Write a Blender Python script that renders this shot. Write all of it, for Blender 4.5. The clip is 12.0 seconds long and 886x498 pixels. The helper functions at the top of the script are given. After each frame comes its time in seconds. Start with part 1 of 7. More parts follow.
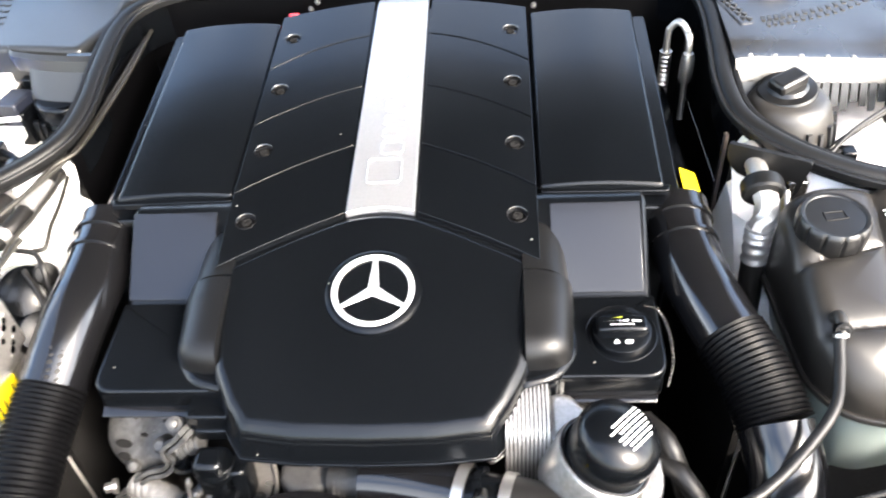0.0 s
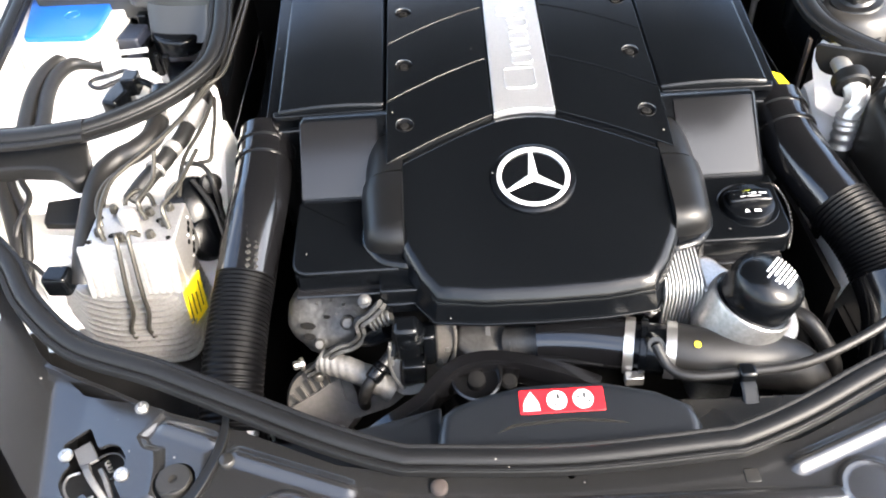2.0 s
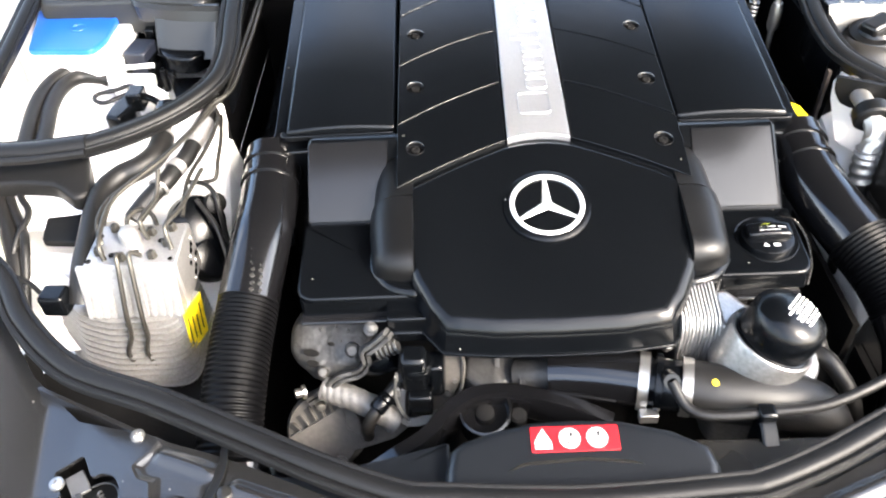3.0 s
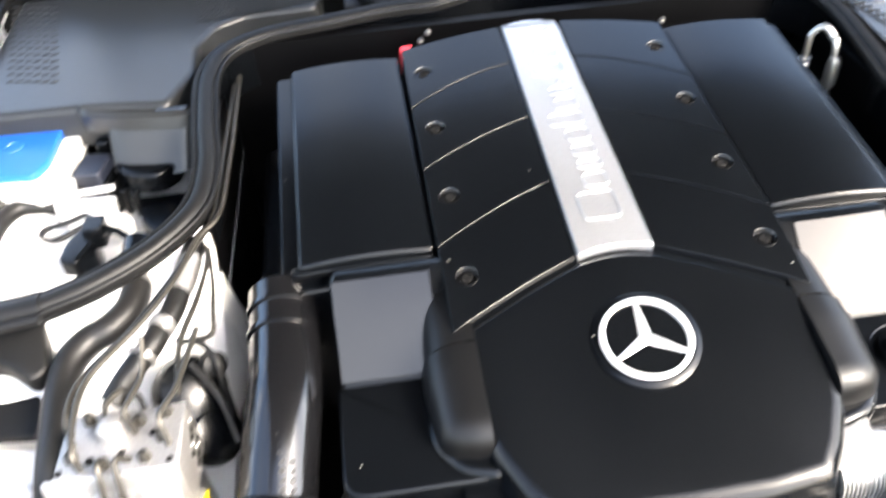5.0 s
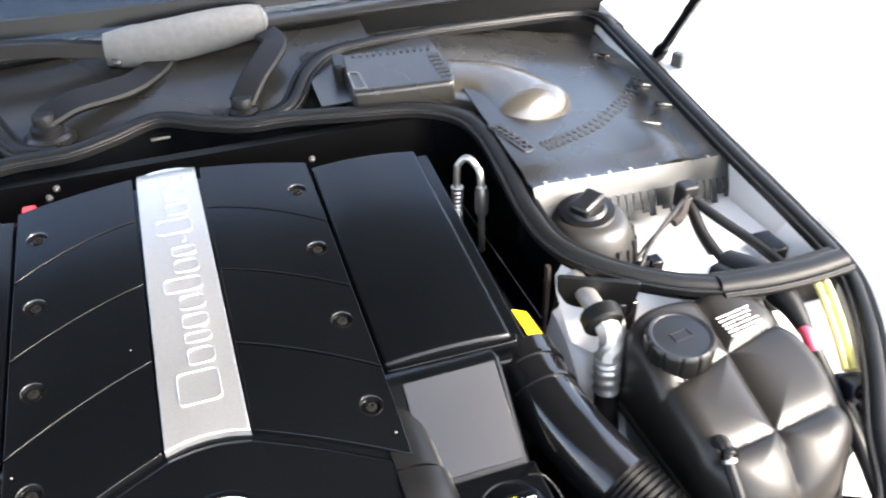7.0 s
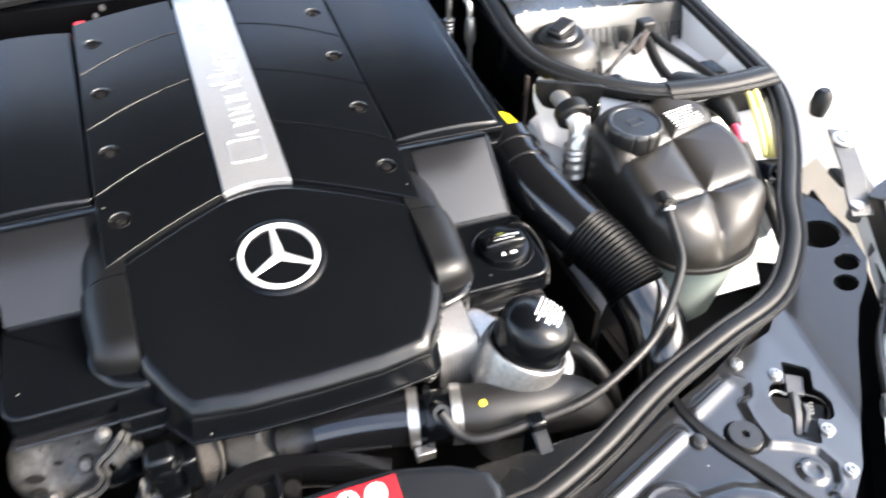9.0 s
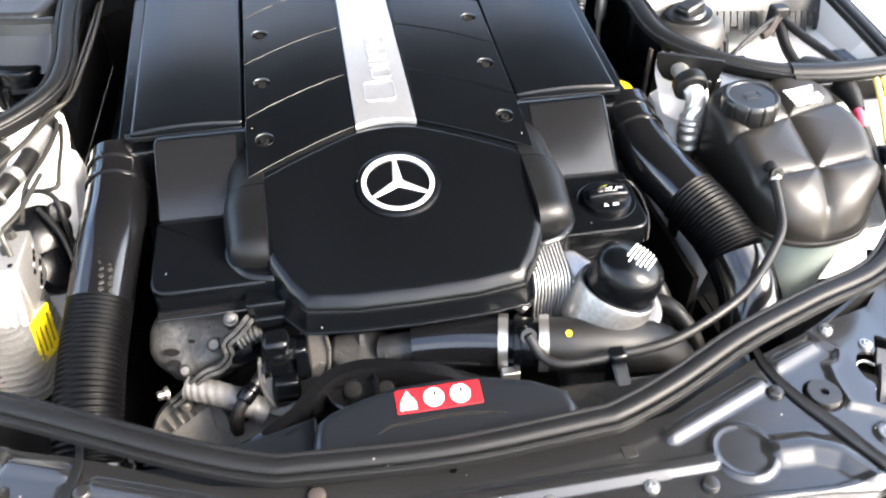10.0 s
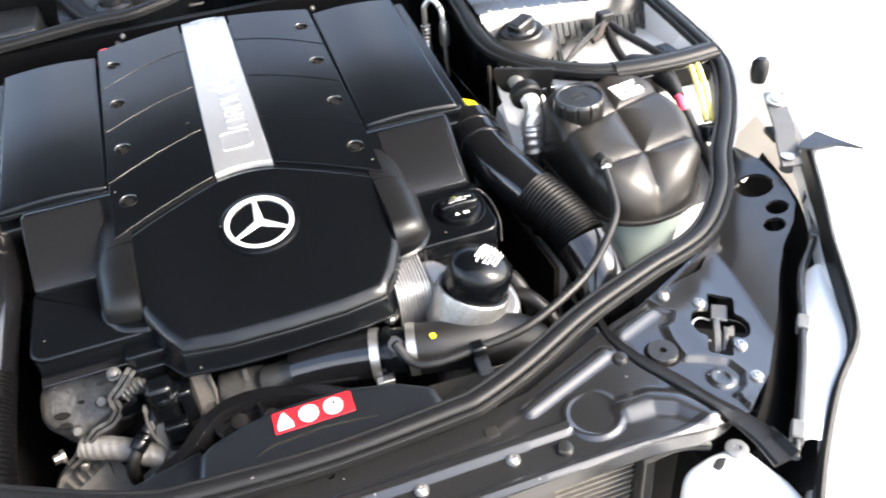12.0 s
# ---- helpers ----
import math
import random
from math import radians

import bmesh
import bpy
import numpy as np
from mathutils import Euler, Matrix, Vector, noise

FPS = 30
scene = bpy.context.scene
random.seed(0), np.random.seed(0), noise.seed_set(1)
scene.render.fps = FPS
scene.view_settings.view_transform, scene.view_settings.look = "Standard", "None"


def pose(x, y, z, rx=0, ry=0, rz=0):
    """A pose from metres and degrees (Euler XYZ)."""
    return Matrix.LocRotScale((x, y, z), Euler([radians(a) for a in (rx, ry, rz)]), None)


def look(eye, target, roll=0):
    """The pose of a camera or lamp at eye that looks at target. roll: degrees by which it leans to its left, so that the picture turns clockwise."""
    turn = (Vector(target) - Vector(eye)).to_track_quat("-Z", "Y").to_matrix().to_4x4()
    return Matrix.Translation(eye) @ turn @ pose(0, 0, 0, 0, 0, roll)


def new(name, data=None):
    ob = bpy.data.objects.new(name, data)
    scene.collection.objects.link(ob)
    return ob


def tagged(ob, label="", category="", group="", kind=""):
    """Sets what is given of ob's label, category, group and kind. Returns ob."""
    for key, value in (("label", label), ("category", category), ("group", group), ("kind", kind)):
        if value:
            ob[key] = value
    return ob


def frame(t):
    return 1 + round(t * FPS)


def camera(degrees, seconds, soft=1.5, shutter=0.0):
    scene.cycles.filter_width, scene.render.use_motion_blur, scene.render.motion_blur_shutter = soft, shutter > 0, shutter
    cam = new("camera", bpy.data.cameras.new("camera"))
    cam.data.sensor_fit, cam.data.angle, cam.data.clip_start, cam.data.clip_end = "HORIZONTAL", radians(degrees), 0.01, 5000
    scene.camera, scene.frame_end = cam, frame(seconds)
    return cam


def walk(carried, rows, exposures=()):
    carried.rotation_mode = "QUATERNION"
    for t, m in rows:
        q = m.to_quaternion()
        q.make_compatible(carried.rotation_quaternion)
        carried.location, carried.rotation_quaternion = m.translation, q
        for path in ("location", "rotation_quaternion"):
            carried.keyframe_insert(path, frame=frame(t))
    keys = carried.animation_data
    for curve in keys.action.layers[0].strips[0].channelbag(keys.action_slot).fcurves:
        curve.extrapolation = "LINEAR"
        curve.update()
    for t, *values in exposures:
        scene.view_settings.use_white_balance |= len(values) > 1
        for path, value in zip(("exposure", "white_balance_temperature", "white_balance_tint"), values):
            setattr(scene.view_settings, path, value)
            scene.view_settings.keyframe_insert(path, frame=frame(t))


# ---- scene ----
cam = camera(58.0, 12.0, soft=1.9, shutter=0.5)
PATH = [
    (0, (0.122, -0.516, 1.397), (-0.033, 0.966, 0.062), -5.3),
    (0.5, (0.08, -0.564, 1.408), (-0.088, 0.93, 0.089), -6.8),
    (1, (0.027, -0.607, 1.412), (-0.083, 0.909, 0.112), -6.0),
    (1.5, (-0.075, -0.63, 1.438), (-0.116, 0.865, 0.11), -6.0),
    (2, (-0.085, -0.651, 1.42), (-0.119, 0.781, 0.024), -4.5),
    (2.5, (-0.087, -0.649, 1.414), (-0.106, 0.783, 0.018), -2.8),
    (3, (-0.098, -0.628, 1.41), (-0.123, 0.838, 0.049), -2.9),
    (3.2, (-0.11, -0.616, 1.407), (-0.145, 0.854, 0.052), -2.9),
    (4.8, (-0.209, -0.45, 1.357), (-0.136, 1.051, 0.038), -3.8),
    (5, (-0.198, -0.429, 1.366), (-0.065, 1.098, 0.081), -4.2),
    (5.5, (-0.116, -0.392, 1.385), (0.136, 1.162, 0.151), -4.2),
    (6, (-0.022, -0.365, 1.386), (0.338, 1.183, 0.172), -2.6),
    (6.5, (0.036, -0.352, 1.39), (0.485, 1.187, 0.194), -1.4),
    (7, (0.044, -0.387, 1.403), (0.562, 1.153, 0.236), -1.3),
    (7.2, (0.049, -0.408, 1.402), (0.598, 1.13, 0.247), -1.4),
    (8.8, (-0.042, -0.57, 1.385), (0.563, 0.823, 0.083), 1.1),
    (9, (-0.066, -0.586, 1.387), (0.494, 0.82, 0.079), 1.1),
    (9.5, (-0.08, -0.632, 1.385), (0.328, 0.84, 0.094), 0.9),
    (10, (-0.074, -0.683, 1.371), (0.193, 0.82, 0.08), -0.5),
    (10.5, (-0.058, -0.711, 1.362), (0.157, 0.778, 0.044), -2.7),
    (11, (-0.033, -0.734, 1.37), (0.22, 0.755, 0.059), -4.4),
    (11.5, (-0.021, -0.745, 1.395), (0.307, 0.774, 0.135), -5.9),
    (12, (-0.004, -0.761, 1.391), (0.42, 0.759, 0.161), -5.8),
]
walk(cam, [(t, look(eye, target, roll)) for t, eye, target, roll in PATH],
     [(0, 3.66), (1.0, 3.52), (2.5, 3.44), (4.0, 3.42), (5.5, 3.46), (6.1, 3.56), (6.5, 3.42), (7.2, 3.22), (9.0, 3.29), (9.5, 3.36), (10.5, 3.44), (12, 3.26)])

# ---- world, sun and exposure ----
world = bpy.data.worlds.new("sky")
scene.world = world
world.use_nodes = True
wn, wl = world.node_tree.nodes, world.node_tree.links
sky = wn.new("ShaderNodeTexSky")
sky.sky_type, sky.sun_disc = "NISHITA", False
sky.sun_elevation, sky.sun_rotation = radians(37), radians(127)
sky.air_density, sky.dust_density = 1.0, 3.0
soften = wn.new("ShaderNodeHueSaturation")
soften.inputs["Saturation"].default_value = 1.0
wl.new(sky.outputs[0], soften.inputs["Color"])
# broken white cloud over the whole sky
cloud, cmix, ccoord, cnoise, cramp = wn.new("ShaderNodeHueSaturation"), wn.new("ShaderNodeMix"), wn.new("ShaderNodeTexCoord"), wn.new("ShaderNodeTexNoise"), wn.new("ShaderNodeValToRGB")
cloud.inputs["Saturation"].default_value, cloud.inputs["Value"].default_value = 0.30, 1.6
cnoise.inputs["Scale"].default_value, cnoise.inputs["Detail"].default_value, cnoise.inputs["Roughness"].default_value = 2.6, 6.0, 0.55
cramp.color_ramp.elements[0].position, cramp.color_ramp.elements[1].position = 0.46, 0.64
cmix.data_type = "RGBA"
wl.new(sky.outputs[0], cloud.inputs["Color"]), wl.new(ccoord.outputs["Generated"], cnoise.inputs["Vector"])
wl.new(cnoise.outputs["Fac"], cramp.inputs["Fac"]), wl.new(cramp.outputs["Color"], cmix.inputs["Factor"])
wl.new(soften.outputs[0], cmix.inputs["A"]), wl.new(cloud.outputs[0], cmix.inputs["B"])
wl.new(cmix.outputs["Result"], wn["Background"].inputs[0])
wn["Background"].inputs[1].default_value = 0.12
sun_data = bpy.data.lights.new("sun", "SUN")
sun_data.energy, sun_data.angle, sun_data.color = 1.5, radians(18), (1.0, 0.89, 0.76)
sun = new("sun", sun_data)
sun.matrix_world = look((0.62, -0.47, 0.58), (0, 0, 0))
scene.view_settings.exposure = 3.5

# ---- materials ----


def material(name, colour, rough=0.5, metal=0.0, grain=(0.0, 200.0), mottle=(0.15, 12.0), bump=0.0, coat=0.0, spec=0.5, rvar=0.12, dust=0.0, vary=0.0):
    """A principled material: base colour with mottling at two sizes, roughness that wanders, fine relief and settled dust."""
    m = bpy.data.materials.new(name)
    m.use_nodes = True
    n, l = m.node_tree.nodes, m.node_tree.links
    b = n["Principled BSDF"]
    b.inputs["Metallic"].default_value = metal
    b.inputs["Coat Weight"].default_value = coat
    b.inputs["Coat Roughness"].default_value = 0.06
    b.inputs["Specular IOR Level"].default_value = spec
    co = n.new("ShaderNodeTexCoord")
    big, fine = n.new("ShaderNodeTexNoise"), n.new("ShaderNodeTexNoise")
    for t, s, d in ((big, mottle[1], 4.0), (fine, grain[1], 2.0)):
        t.inputs["Scale"].default_value, t.inputs["Detail"].default_value = s, d
        l.new(co.outputs["Object"], t.inputs["Vector"])
    dark, light = [max(0.0, c * (1 - mottle[0])) for c in colour], [min(1.0, c * (1 + mottle[0])) for c in colour]
    mix = n.new("ShaderNodeMix")
    mix.data_type = "RGBA"
    mix.inputs["A"].default_value, mix.inputs["B"].default_value = (*dark, 1), (*light, 1)
    l.new(big.outputs["Fac"], mix.inputs["Factor"])
    out = mix.outputs["Result"]
    if grain[0]:
        g = n.new("ShaderNodeMix")
        g.data_type, g.blend_type = "RGBA", "OVERLAY"
        g.inputs["Factor"].default_value = grain[0]
        l.new(out, g.inputs["A"]), l.new(fine.outputs["Fac"], g.inputs["B"])
        out = g.outputs["Result"]
    if vary:
        info, hsv, mr = n.new("ShaderNodeObjectInfo"), n.new("ShaderNodeHueSaturation"), n.new("ShaderNodeMapRange")
        mr.inputs["To Min"].default_value, mr.inputs["To Max"].default_value = 1 - vary, 1 + vary
        l.new(info.outputs["Random"], mr.inputs["Value"]), l.new(mr.outputs["Result"], hsv.inputs["Value"]), l.new(out, hsv.inputs["Color"])
        out = hsv.outputs["Color"]
    if dust:
        speck, ramp, dm = n.new("ShaderNodeTexVoronoi"), n.new("ShaderNodeValToRGB"), n.new("ShaderNodeMix")
        speck.inputs["Scale"].default_value = 95.0
        l.new(co.outputs["Object"], speck.inputs["Vector"])
        ramp.color_ramp.elements[0].position, ramp.color_ramp.elements[1].position = 0.03, 0.11
        ramp.color_ramp.elements[0].color, ramp.color_ramp.elements[1].color = (1, 1, 1, 1), (0, 0, 0, 1)
        l.new(speck.outputs["Distance"], ramp.inputs["Fac"])
        gate, mul = n.new("ShaderNodeMath"), n.new("ShaderNodeMath")
        gate.operation, mul.operation = "GREATER_THAN", "MULTIPLY"
        gate.inputs[1].default_value = 1 - dust
        sep = n.new("ShaderNodeSeparateColor")
        l.new(speck.outputs["Color"], sep.inputs[0]), l.new(sep.outputs[0], gate.inputs[0])
        l.new(gate.outputs[0], mul.inputs[0]), l.new(ramp.outputs["Color"], mul.inputs[1])
        dm.data_type = "RGBA"
        dm.inputs["B"].default_value = (0.22, 0.21, 0.19, 1)
        l.new(mul.outputs[0], dm.inputs["Factor"]), l.new(out, dm.inputs["A"])
        out = dm.outputs["Result"]
    l.new(out, b.inputs["Base Color"])
    rr = n.new("ShaderNodeMapRange")
    rr.inputs["To Min"].default_value, rr.inputs["To Max"].default_value = max(0.02, rough * (1 - rvar)), min(1, rough * (1 + rvar))
    l.new(big.outputs["Fac"], rr.inputs["Value"]), l.new(rr.outputs["Result"], b.inputs["Roughness"])
    if bump:
        bp = n.new("ShaderNodeBump")
        bp.inputs["Strength"].default_value, bp.inputs["Distance"].default_value = bump, 0.0008
        l.new(fine.outputs["Fac"], bp.inputs["Height"]), l.new(bp.outputs["Normal"], b.inputs["Normal"])
    return m


COVER = material("satin black cover plastic", (0.0013, 0.0016, 0.0021), 0.24, grain=(0.0, 900), bump=0.04, dust=0.03, rvar=0.25, spec=0.26)
CUSHION = material("matt black cushion rubber", (0.0028, 0.0028, 0.0029), 0.40, mottle=(0.2, 30), dust=0.02, spec=0.24)
PANEL = material("smooth black panel plastic", (0.0045, 0.0045, 0.0050), 0.12, grain=(0.0, 900), bump=0.02, dust=0.012, spec=0.46)
DUCT = material("glossy black duct plastic", (0.003, 0.003, 0.0034), 0.14, rvar=0.35, dust=0.025, spec=0.6)
RUBBER = material("black rubber", (0.0036, 0.0036, 0.0037), 0.48, grain=(0.2, 400), bump=0.12, dust=0.06, spec=0.21)
HOSE = material("dull black hose rubber", (0.0055, 0.0052, 0.0050), 0.46, grain=(0.2, 300), bump=0.15, dust=0.02, spec=0.32)
BLACKPAINT = material("black painted sheet steel", (0.0088, 0.0087, 0.0088), 0.22, mottle=(0.3, 9), rvar=0.45, bump=0.03, dust=0.10, spec=0.75)
SHROUD = material("smooth blue-black shroud plastic", (0.0030, 0.0038, 0.0052), 0.36, mottle=(0.15, 12), dust=0.02, spec=0.42)
COWL = material("grey-black grained plastic", (0.0112, 0.0106, 0.0097), 0.27, mottle=(0.2, 6), grain=(0.2, 700), bump=0.2, rvar=0.25)
DOMEGREY = material("dusty grey-brown plastic", (0.0190, 0.0172, 0.0150), 0.42, mottle=(0.25, 18), grain=(0.2, 500), bump=0.15)
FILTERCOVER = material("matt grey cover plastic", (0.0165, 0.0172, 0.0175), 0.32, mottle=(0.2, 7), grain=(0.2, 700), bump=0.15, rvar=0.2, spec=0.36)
# near-black base that carries the shade of hollows, gaps and pits in its colour
DARK = material("matt black for shaded hollows and dark parts", (0.0070, 0.0068, 0.0067), 0.75, mottle=(0.6, 25), bump=0.4, spec=0.05)
WHITE = material("white car paint", (0.78, 0.77, 0.75), 0.28, mottle=(0.04, 5), coat=0.6)
CAST = material("cast aluminium", (0.27, 0.265, 0.26), 0.36, 0.88, grain=(0.35, 260), mottle=(0.2, 20), bump=0.35)
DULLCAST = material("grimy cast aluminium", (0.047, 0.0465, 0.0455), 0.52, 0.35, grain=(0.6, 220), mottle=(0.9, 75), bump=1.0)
FINS = material("finned bright aluminium", (0.39, 0.38, 0.365), 0.42, 0.80, grain=(0.25, 300), mottle=(0.12, 30), bump=0.1)
BELLOWSHADE = material("matt black for corrugated plastic and shaded bulkhead walls", (0.0010, 0.0010, 0.0012), 0.40, mottle=(0.2, 30), dust=0.01, spec=0.10)
GREYPAINT = material("dull grey painted steel", (0.20, 0.195, 0.185), 0.5, mottle=(0.15, 30), grain=(0.2, 200))
BRUSHED = material("brushed silver trim", (0.50, 0.505, 0.515), 0.38, 0.88, grain=(0.12, 500), mottle=(0.05, 14), bump=0.05)
SATIN = material("satin silver badge metal", (0.88, 0.88, 0.88), 0.46, 0.55, mottle=(0.03, 30))
GALV = material("grey primed steel", (0.045, 0.045, 0.046), 0.45, mottle=(0.2, 40), grain=(0.2, 200))
# darker, blotchier alloy for the water outlet and its neck
DARKALLOY = material("mottled dark alloy", (0.026, 0.0255, 0.025), 0.55, 0.3, grain=(0.5, 220), mottle=(0.7, 70), bump=0.8)
ZINC = material("zinc plated steel", (0.42, 0.41, 0.39), 0.36, 0.95, mottle=(0.15, 60), bump=0.1)
LINE = material("olive chromated steel line", (0.034, 0.031, 0.026), 0.40, 0.6, mottle=(0.2, 60))
FOIL = material("silver foil sleeve", (0.135, 0.131, 0.125), 0.5, 0.4, grain=(0.3, 300), mottle=(0.25, 50), bump=0.5)
BEIGE = material("raw pale alloy bracket", (0.088, 0.082, 0.075), 0.5, 0.4, grain=(0.3, 200), mottle=(0.25, 30), bump=0.3)
TANK = material("dark brown-grey tank plastic", (0.0150, 0.0136, 0.0120), 0.36, mottle=(0.2, 14), grain=(0.1, 600), bump=0.08, rvar=0.25, spec=0.26)
MILKY = material("translucent green-white tank plastic", (0.17, 0.20, 0.185), 0.35, mottle=(0.2, 14))
BLUE = material("bright blue plastic cap", (0.008, 0.085, 0.40), 0.35, mottle=(0.06, 10))
YELLOW = material("yellow printed sticker", (0.85, 0.62, 0.01), 0.4, mottle=(0.06, 40))
RED = material("red printed sticker", (0.36, 0.006, 0.010), 0.35, mottle=(0.08, 40))
PRINT = material("white print", (0.55, 0.55, 0.54), 0.5, mottle=(0.08, 80))
# print black, also painted shade inside slots and openings
INKSHADE = material("flat black for print, shaded slots and dark glass", (0.015, 0.015, 0.015), 0.5)
LIME = material("yellow-green print", (0.30, 0.32, 0.02), 0.5)
WIRE = material("yellow cable sheath", (0.62, 0.54, 0.17), 0.45)
CAPBLACK = material("matt black cap plastic", (0.0035, 0.0034, 0.0034), 0.36, mottle=(0.2, 40), bump=0.05, dust=0.04)
CLEAR = material("pale grey clip plastic", (0.075, 0.075, 0.072), 0.4, mottle=(0.1, 30))
PINK = material("red cable sheath", (0.55, 0.05, 0.09), 0.45)
BLUEGREY = material("blue-grey connector plastic", (0.008, 0.010, 0.017), 0.4)
RUST = material("rusty edge", (0.016, 0.010, 0.008), 0.8, mottle=(0.5, 80), bump=0.6)
TAN = material("tan blower duct plastic", (0.040, 0.036, 0.030), 0.22, mottle=(0.1, 14), spec=0.8)
SLEEVE = material("grey foam sleeve", (0.060, 0.061, 0.062), 0.8, grain=(0.3, 120), mottle=(0.3, 14), bump=0.25)
CONCRETE = material("pale concrete paving", (0.40, 0.375, 0.335), 0.8, grain=(0.3, 60), mottle=(0.12, 2.5), bump=0.4)
HOODPAD = material("black fleece hood lining", (0.006, 0.006, 0.006), 0.95, grain=(0.3, 400), bump=0.5)
ORANGE = material("dusty red plastic tag", (0.75, 0.03, 0.04), 0.4)

GLASS = bpy.data.materials.new("windscreen glass")
GLASS.use_nodes = True
_g = GLASS.node_tree.nodes["Principled BSDF"]
_g.inputs["Base Color"].default_value = (0.75, 0.82, 0.80, 1)
_g.inputs["Roughness"].default_value, _g.inputs["Transmission Weight"].default_value, _g.inputs["IOR"].default_value = 0.01, 1.0, 1.5

# ---- modelling helpers ----


def thing(name, label, category, group="", at=(0, 0, 0), kind=""):
    ob = new(name)
    ob.location = at
    return tagged(ob, label, category, group, kind)


def part(name, bm, mat, parent=None, label="", smooth=True, bevel=0.0, sharp=38):
    """Links a bmesh, in world coordinates, as one mesh object under a thing or a part."""
    me = bpy.data.meshes.new(name)
    bmesh.ops.recalc_face_normals(bm, faces=bm.faces)
    if parent is not None:
        off = Vector(parent.location)
        up = parent.parent
        while up is not None:
            off += up.location
            up = up.parent
        bmesh.ops.translate(bm, verts=bm.verts, vec=-off)
    bm.to_mesh(me)
    bm.free()
    me.materials.append(mat)
    if smooth:
        for p in me.polygons:
            p.use_smooth = True
        me.set_sharp_from_angle(angle=radians(sharp))
    ob = new(name, me)
    if parent is not None:
        ob.parent = parent
    if label:
        ob["label"] = label
    if bevel:
        md = ob.modifiers.new("edge", "BEVEL")
        md.width, md.segments, md.limit_method, md.angle_limit = bevel, 2, "ANGLE", radians(35)
    return ob


def solo(name, bm, mat, label, category, group="", bevel=0.0, kind=""):
    return tagged(part(name, bm, mat, None, "", True, bevel), label, category, group, kind)


def spline(pts, n=6, closed=False):
    """Catmull-Rom points through pts."""
    p = [Vector(q) for q in pts]
    m = len(p)
    out = []
    for i in range(m if closed else m - 1):
        a = p[(i - 1) % m] if closed or i else p[0] * 2 - p[1]
        b, c = p[i], p[(i + 1) % m]
        d = p[(i + 2) % m] if closed or i + 2 < m else p[-1] * 2 - p[-2]
        for k in range(n):
            t = k / n
            out.append(0.5 * (2 * b + (c - a) * t + (2 * a - 5 * b + 4 * c - d) * t * t + (3 * b - a - 3 * c + d) * t ** 3))
    if not closed:
        out.append(p[-1].copy())
    return out


def sweep(bm, pts, profile, closed=False, up=(0, 0, 1), scale=None):
    """Sweeps a closed profile of (side, up) along pts."""
    rows = []
    m = len(pts)
    for i, p in enumerate(pts):
        a = pts[(i - 1) % m] if closed or i else pts[0]
        b = pts[(i + 1) % m] if closed or i + 1 < m else pts[-1]
        t = (b - a).normalized()
        side = t.cross(Vector(up))
        side = side.normalized() if side.length > 1e-4 else Vector((1, 0, 0))
        u = side.cross(t).normalized()
        k = scale(i / max(1, m - 1)) if scale else 1.0
        rows.append([bm.verts.new(p + side * (x * k) + u * (y * k)) for x, y in profile])
    q = len(profile)
    for i in range(m if closed else m - 1):
        r, s = rows[i], rows[(i + 1) % m]
        for j in range(q):
            bm.faces.new((r[j], r[(j + 1) % q], s[(j + 1) % q], s[j]))
    if not closed:
        bm.faces.new(rows[0])
        bm.faces.new(rows[-1][::-1])
    return bm


def tube(pts, r, seg=12, n=6, bm=None, scale=None, up=(0, 0, 1), closed=False):
    bm = bm or bmesh.new()
    prof = [(r * math.cos(2 * math.pi * k / seg), r * math.sin(2 * math.pi * k / seg)) for k in range(seg)]
    return sweep(bm, spline(pts, n, closed), prof, closed, up, scale)


def rounded(poly, r, n=4):
    """A polygon with rounded corners; r is one radius or one for each corner."""
    out = []
    m = len(poly)
    for i in range(m):
        p, a, b = Vector(poly[i]).to_2d(), Vector(poly[i - 1]).to_2d(), Vector(poly[(i + 1) % m]).to_2d()
        rad = r[i] if isinstance(r, (list, tuple)) else r
        u, v = (a - p), (b - p)
        k = min(rad, u.length * 0.45, v.length * 0.45)
        s, e = p + u.normalized() * k, p + v.normalized() * k
        for j in range(n + 1):
            t = j / n
            out.append((s * (1 - t) ** 2 + p * 2 * t * (1 - t) + e * t * t)[:])
    return out


def dense(outline, step=0.012):
    out = []
    for i, a in enumerate(outline):
        b = outline[(i + 1) % len(outline)]
        k = max(1, int(math.dist(a, b) / step))
        out += [(a[0] + (b[0] - a[0]) * j / k, a[1] + (b[1] - a[1]) * j / k) for j in range(k)]
    return out


def ccw(outline):
    s = sum(a[0] * b[1] - b[0] * a[1] for a, b in zip(outline, outline[1:] + outline[:1]))
    return list(outline) if s > 0 else list(outline)[::-1]


def inset(outline, d):
    """The outline, counterclockwise, drawn in by d."""
    out = []
    m = len(outline)
    for i in range(m):
        a, b, c = Vector(outline[i - 1]), Vector(outline[i]), Vector(outline[(i + 1) % m])
        e, f = (b - a).normalized(), (c - b).normalized()
        n = Vector((-e.y, e.x)) + Vector((-f.y, f.x))
        n = n.normalized() if n.length > 1e-6 else Vector((-e.y, e.x))
        k = max(0.5, n.dot(Vector((-e.y, e.x))))
        out.append((b + n * (d / k))[:])
    return out


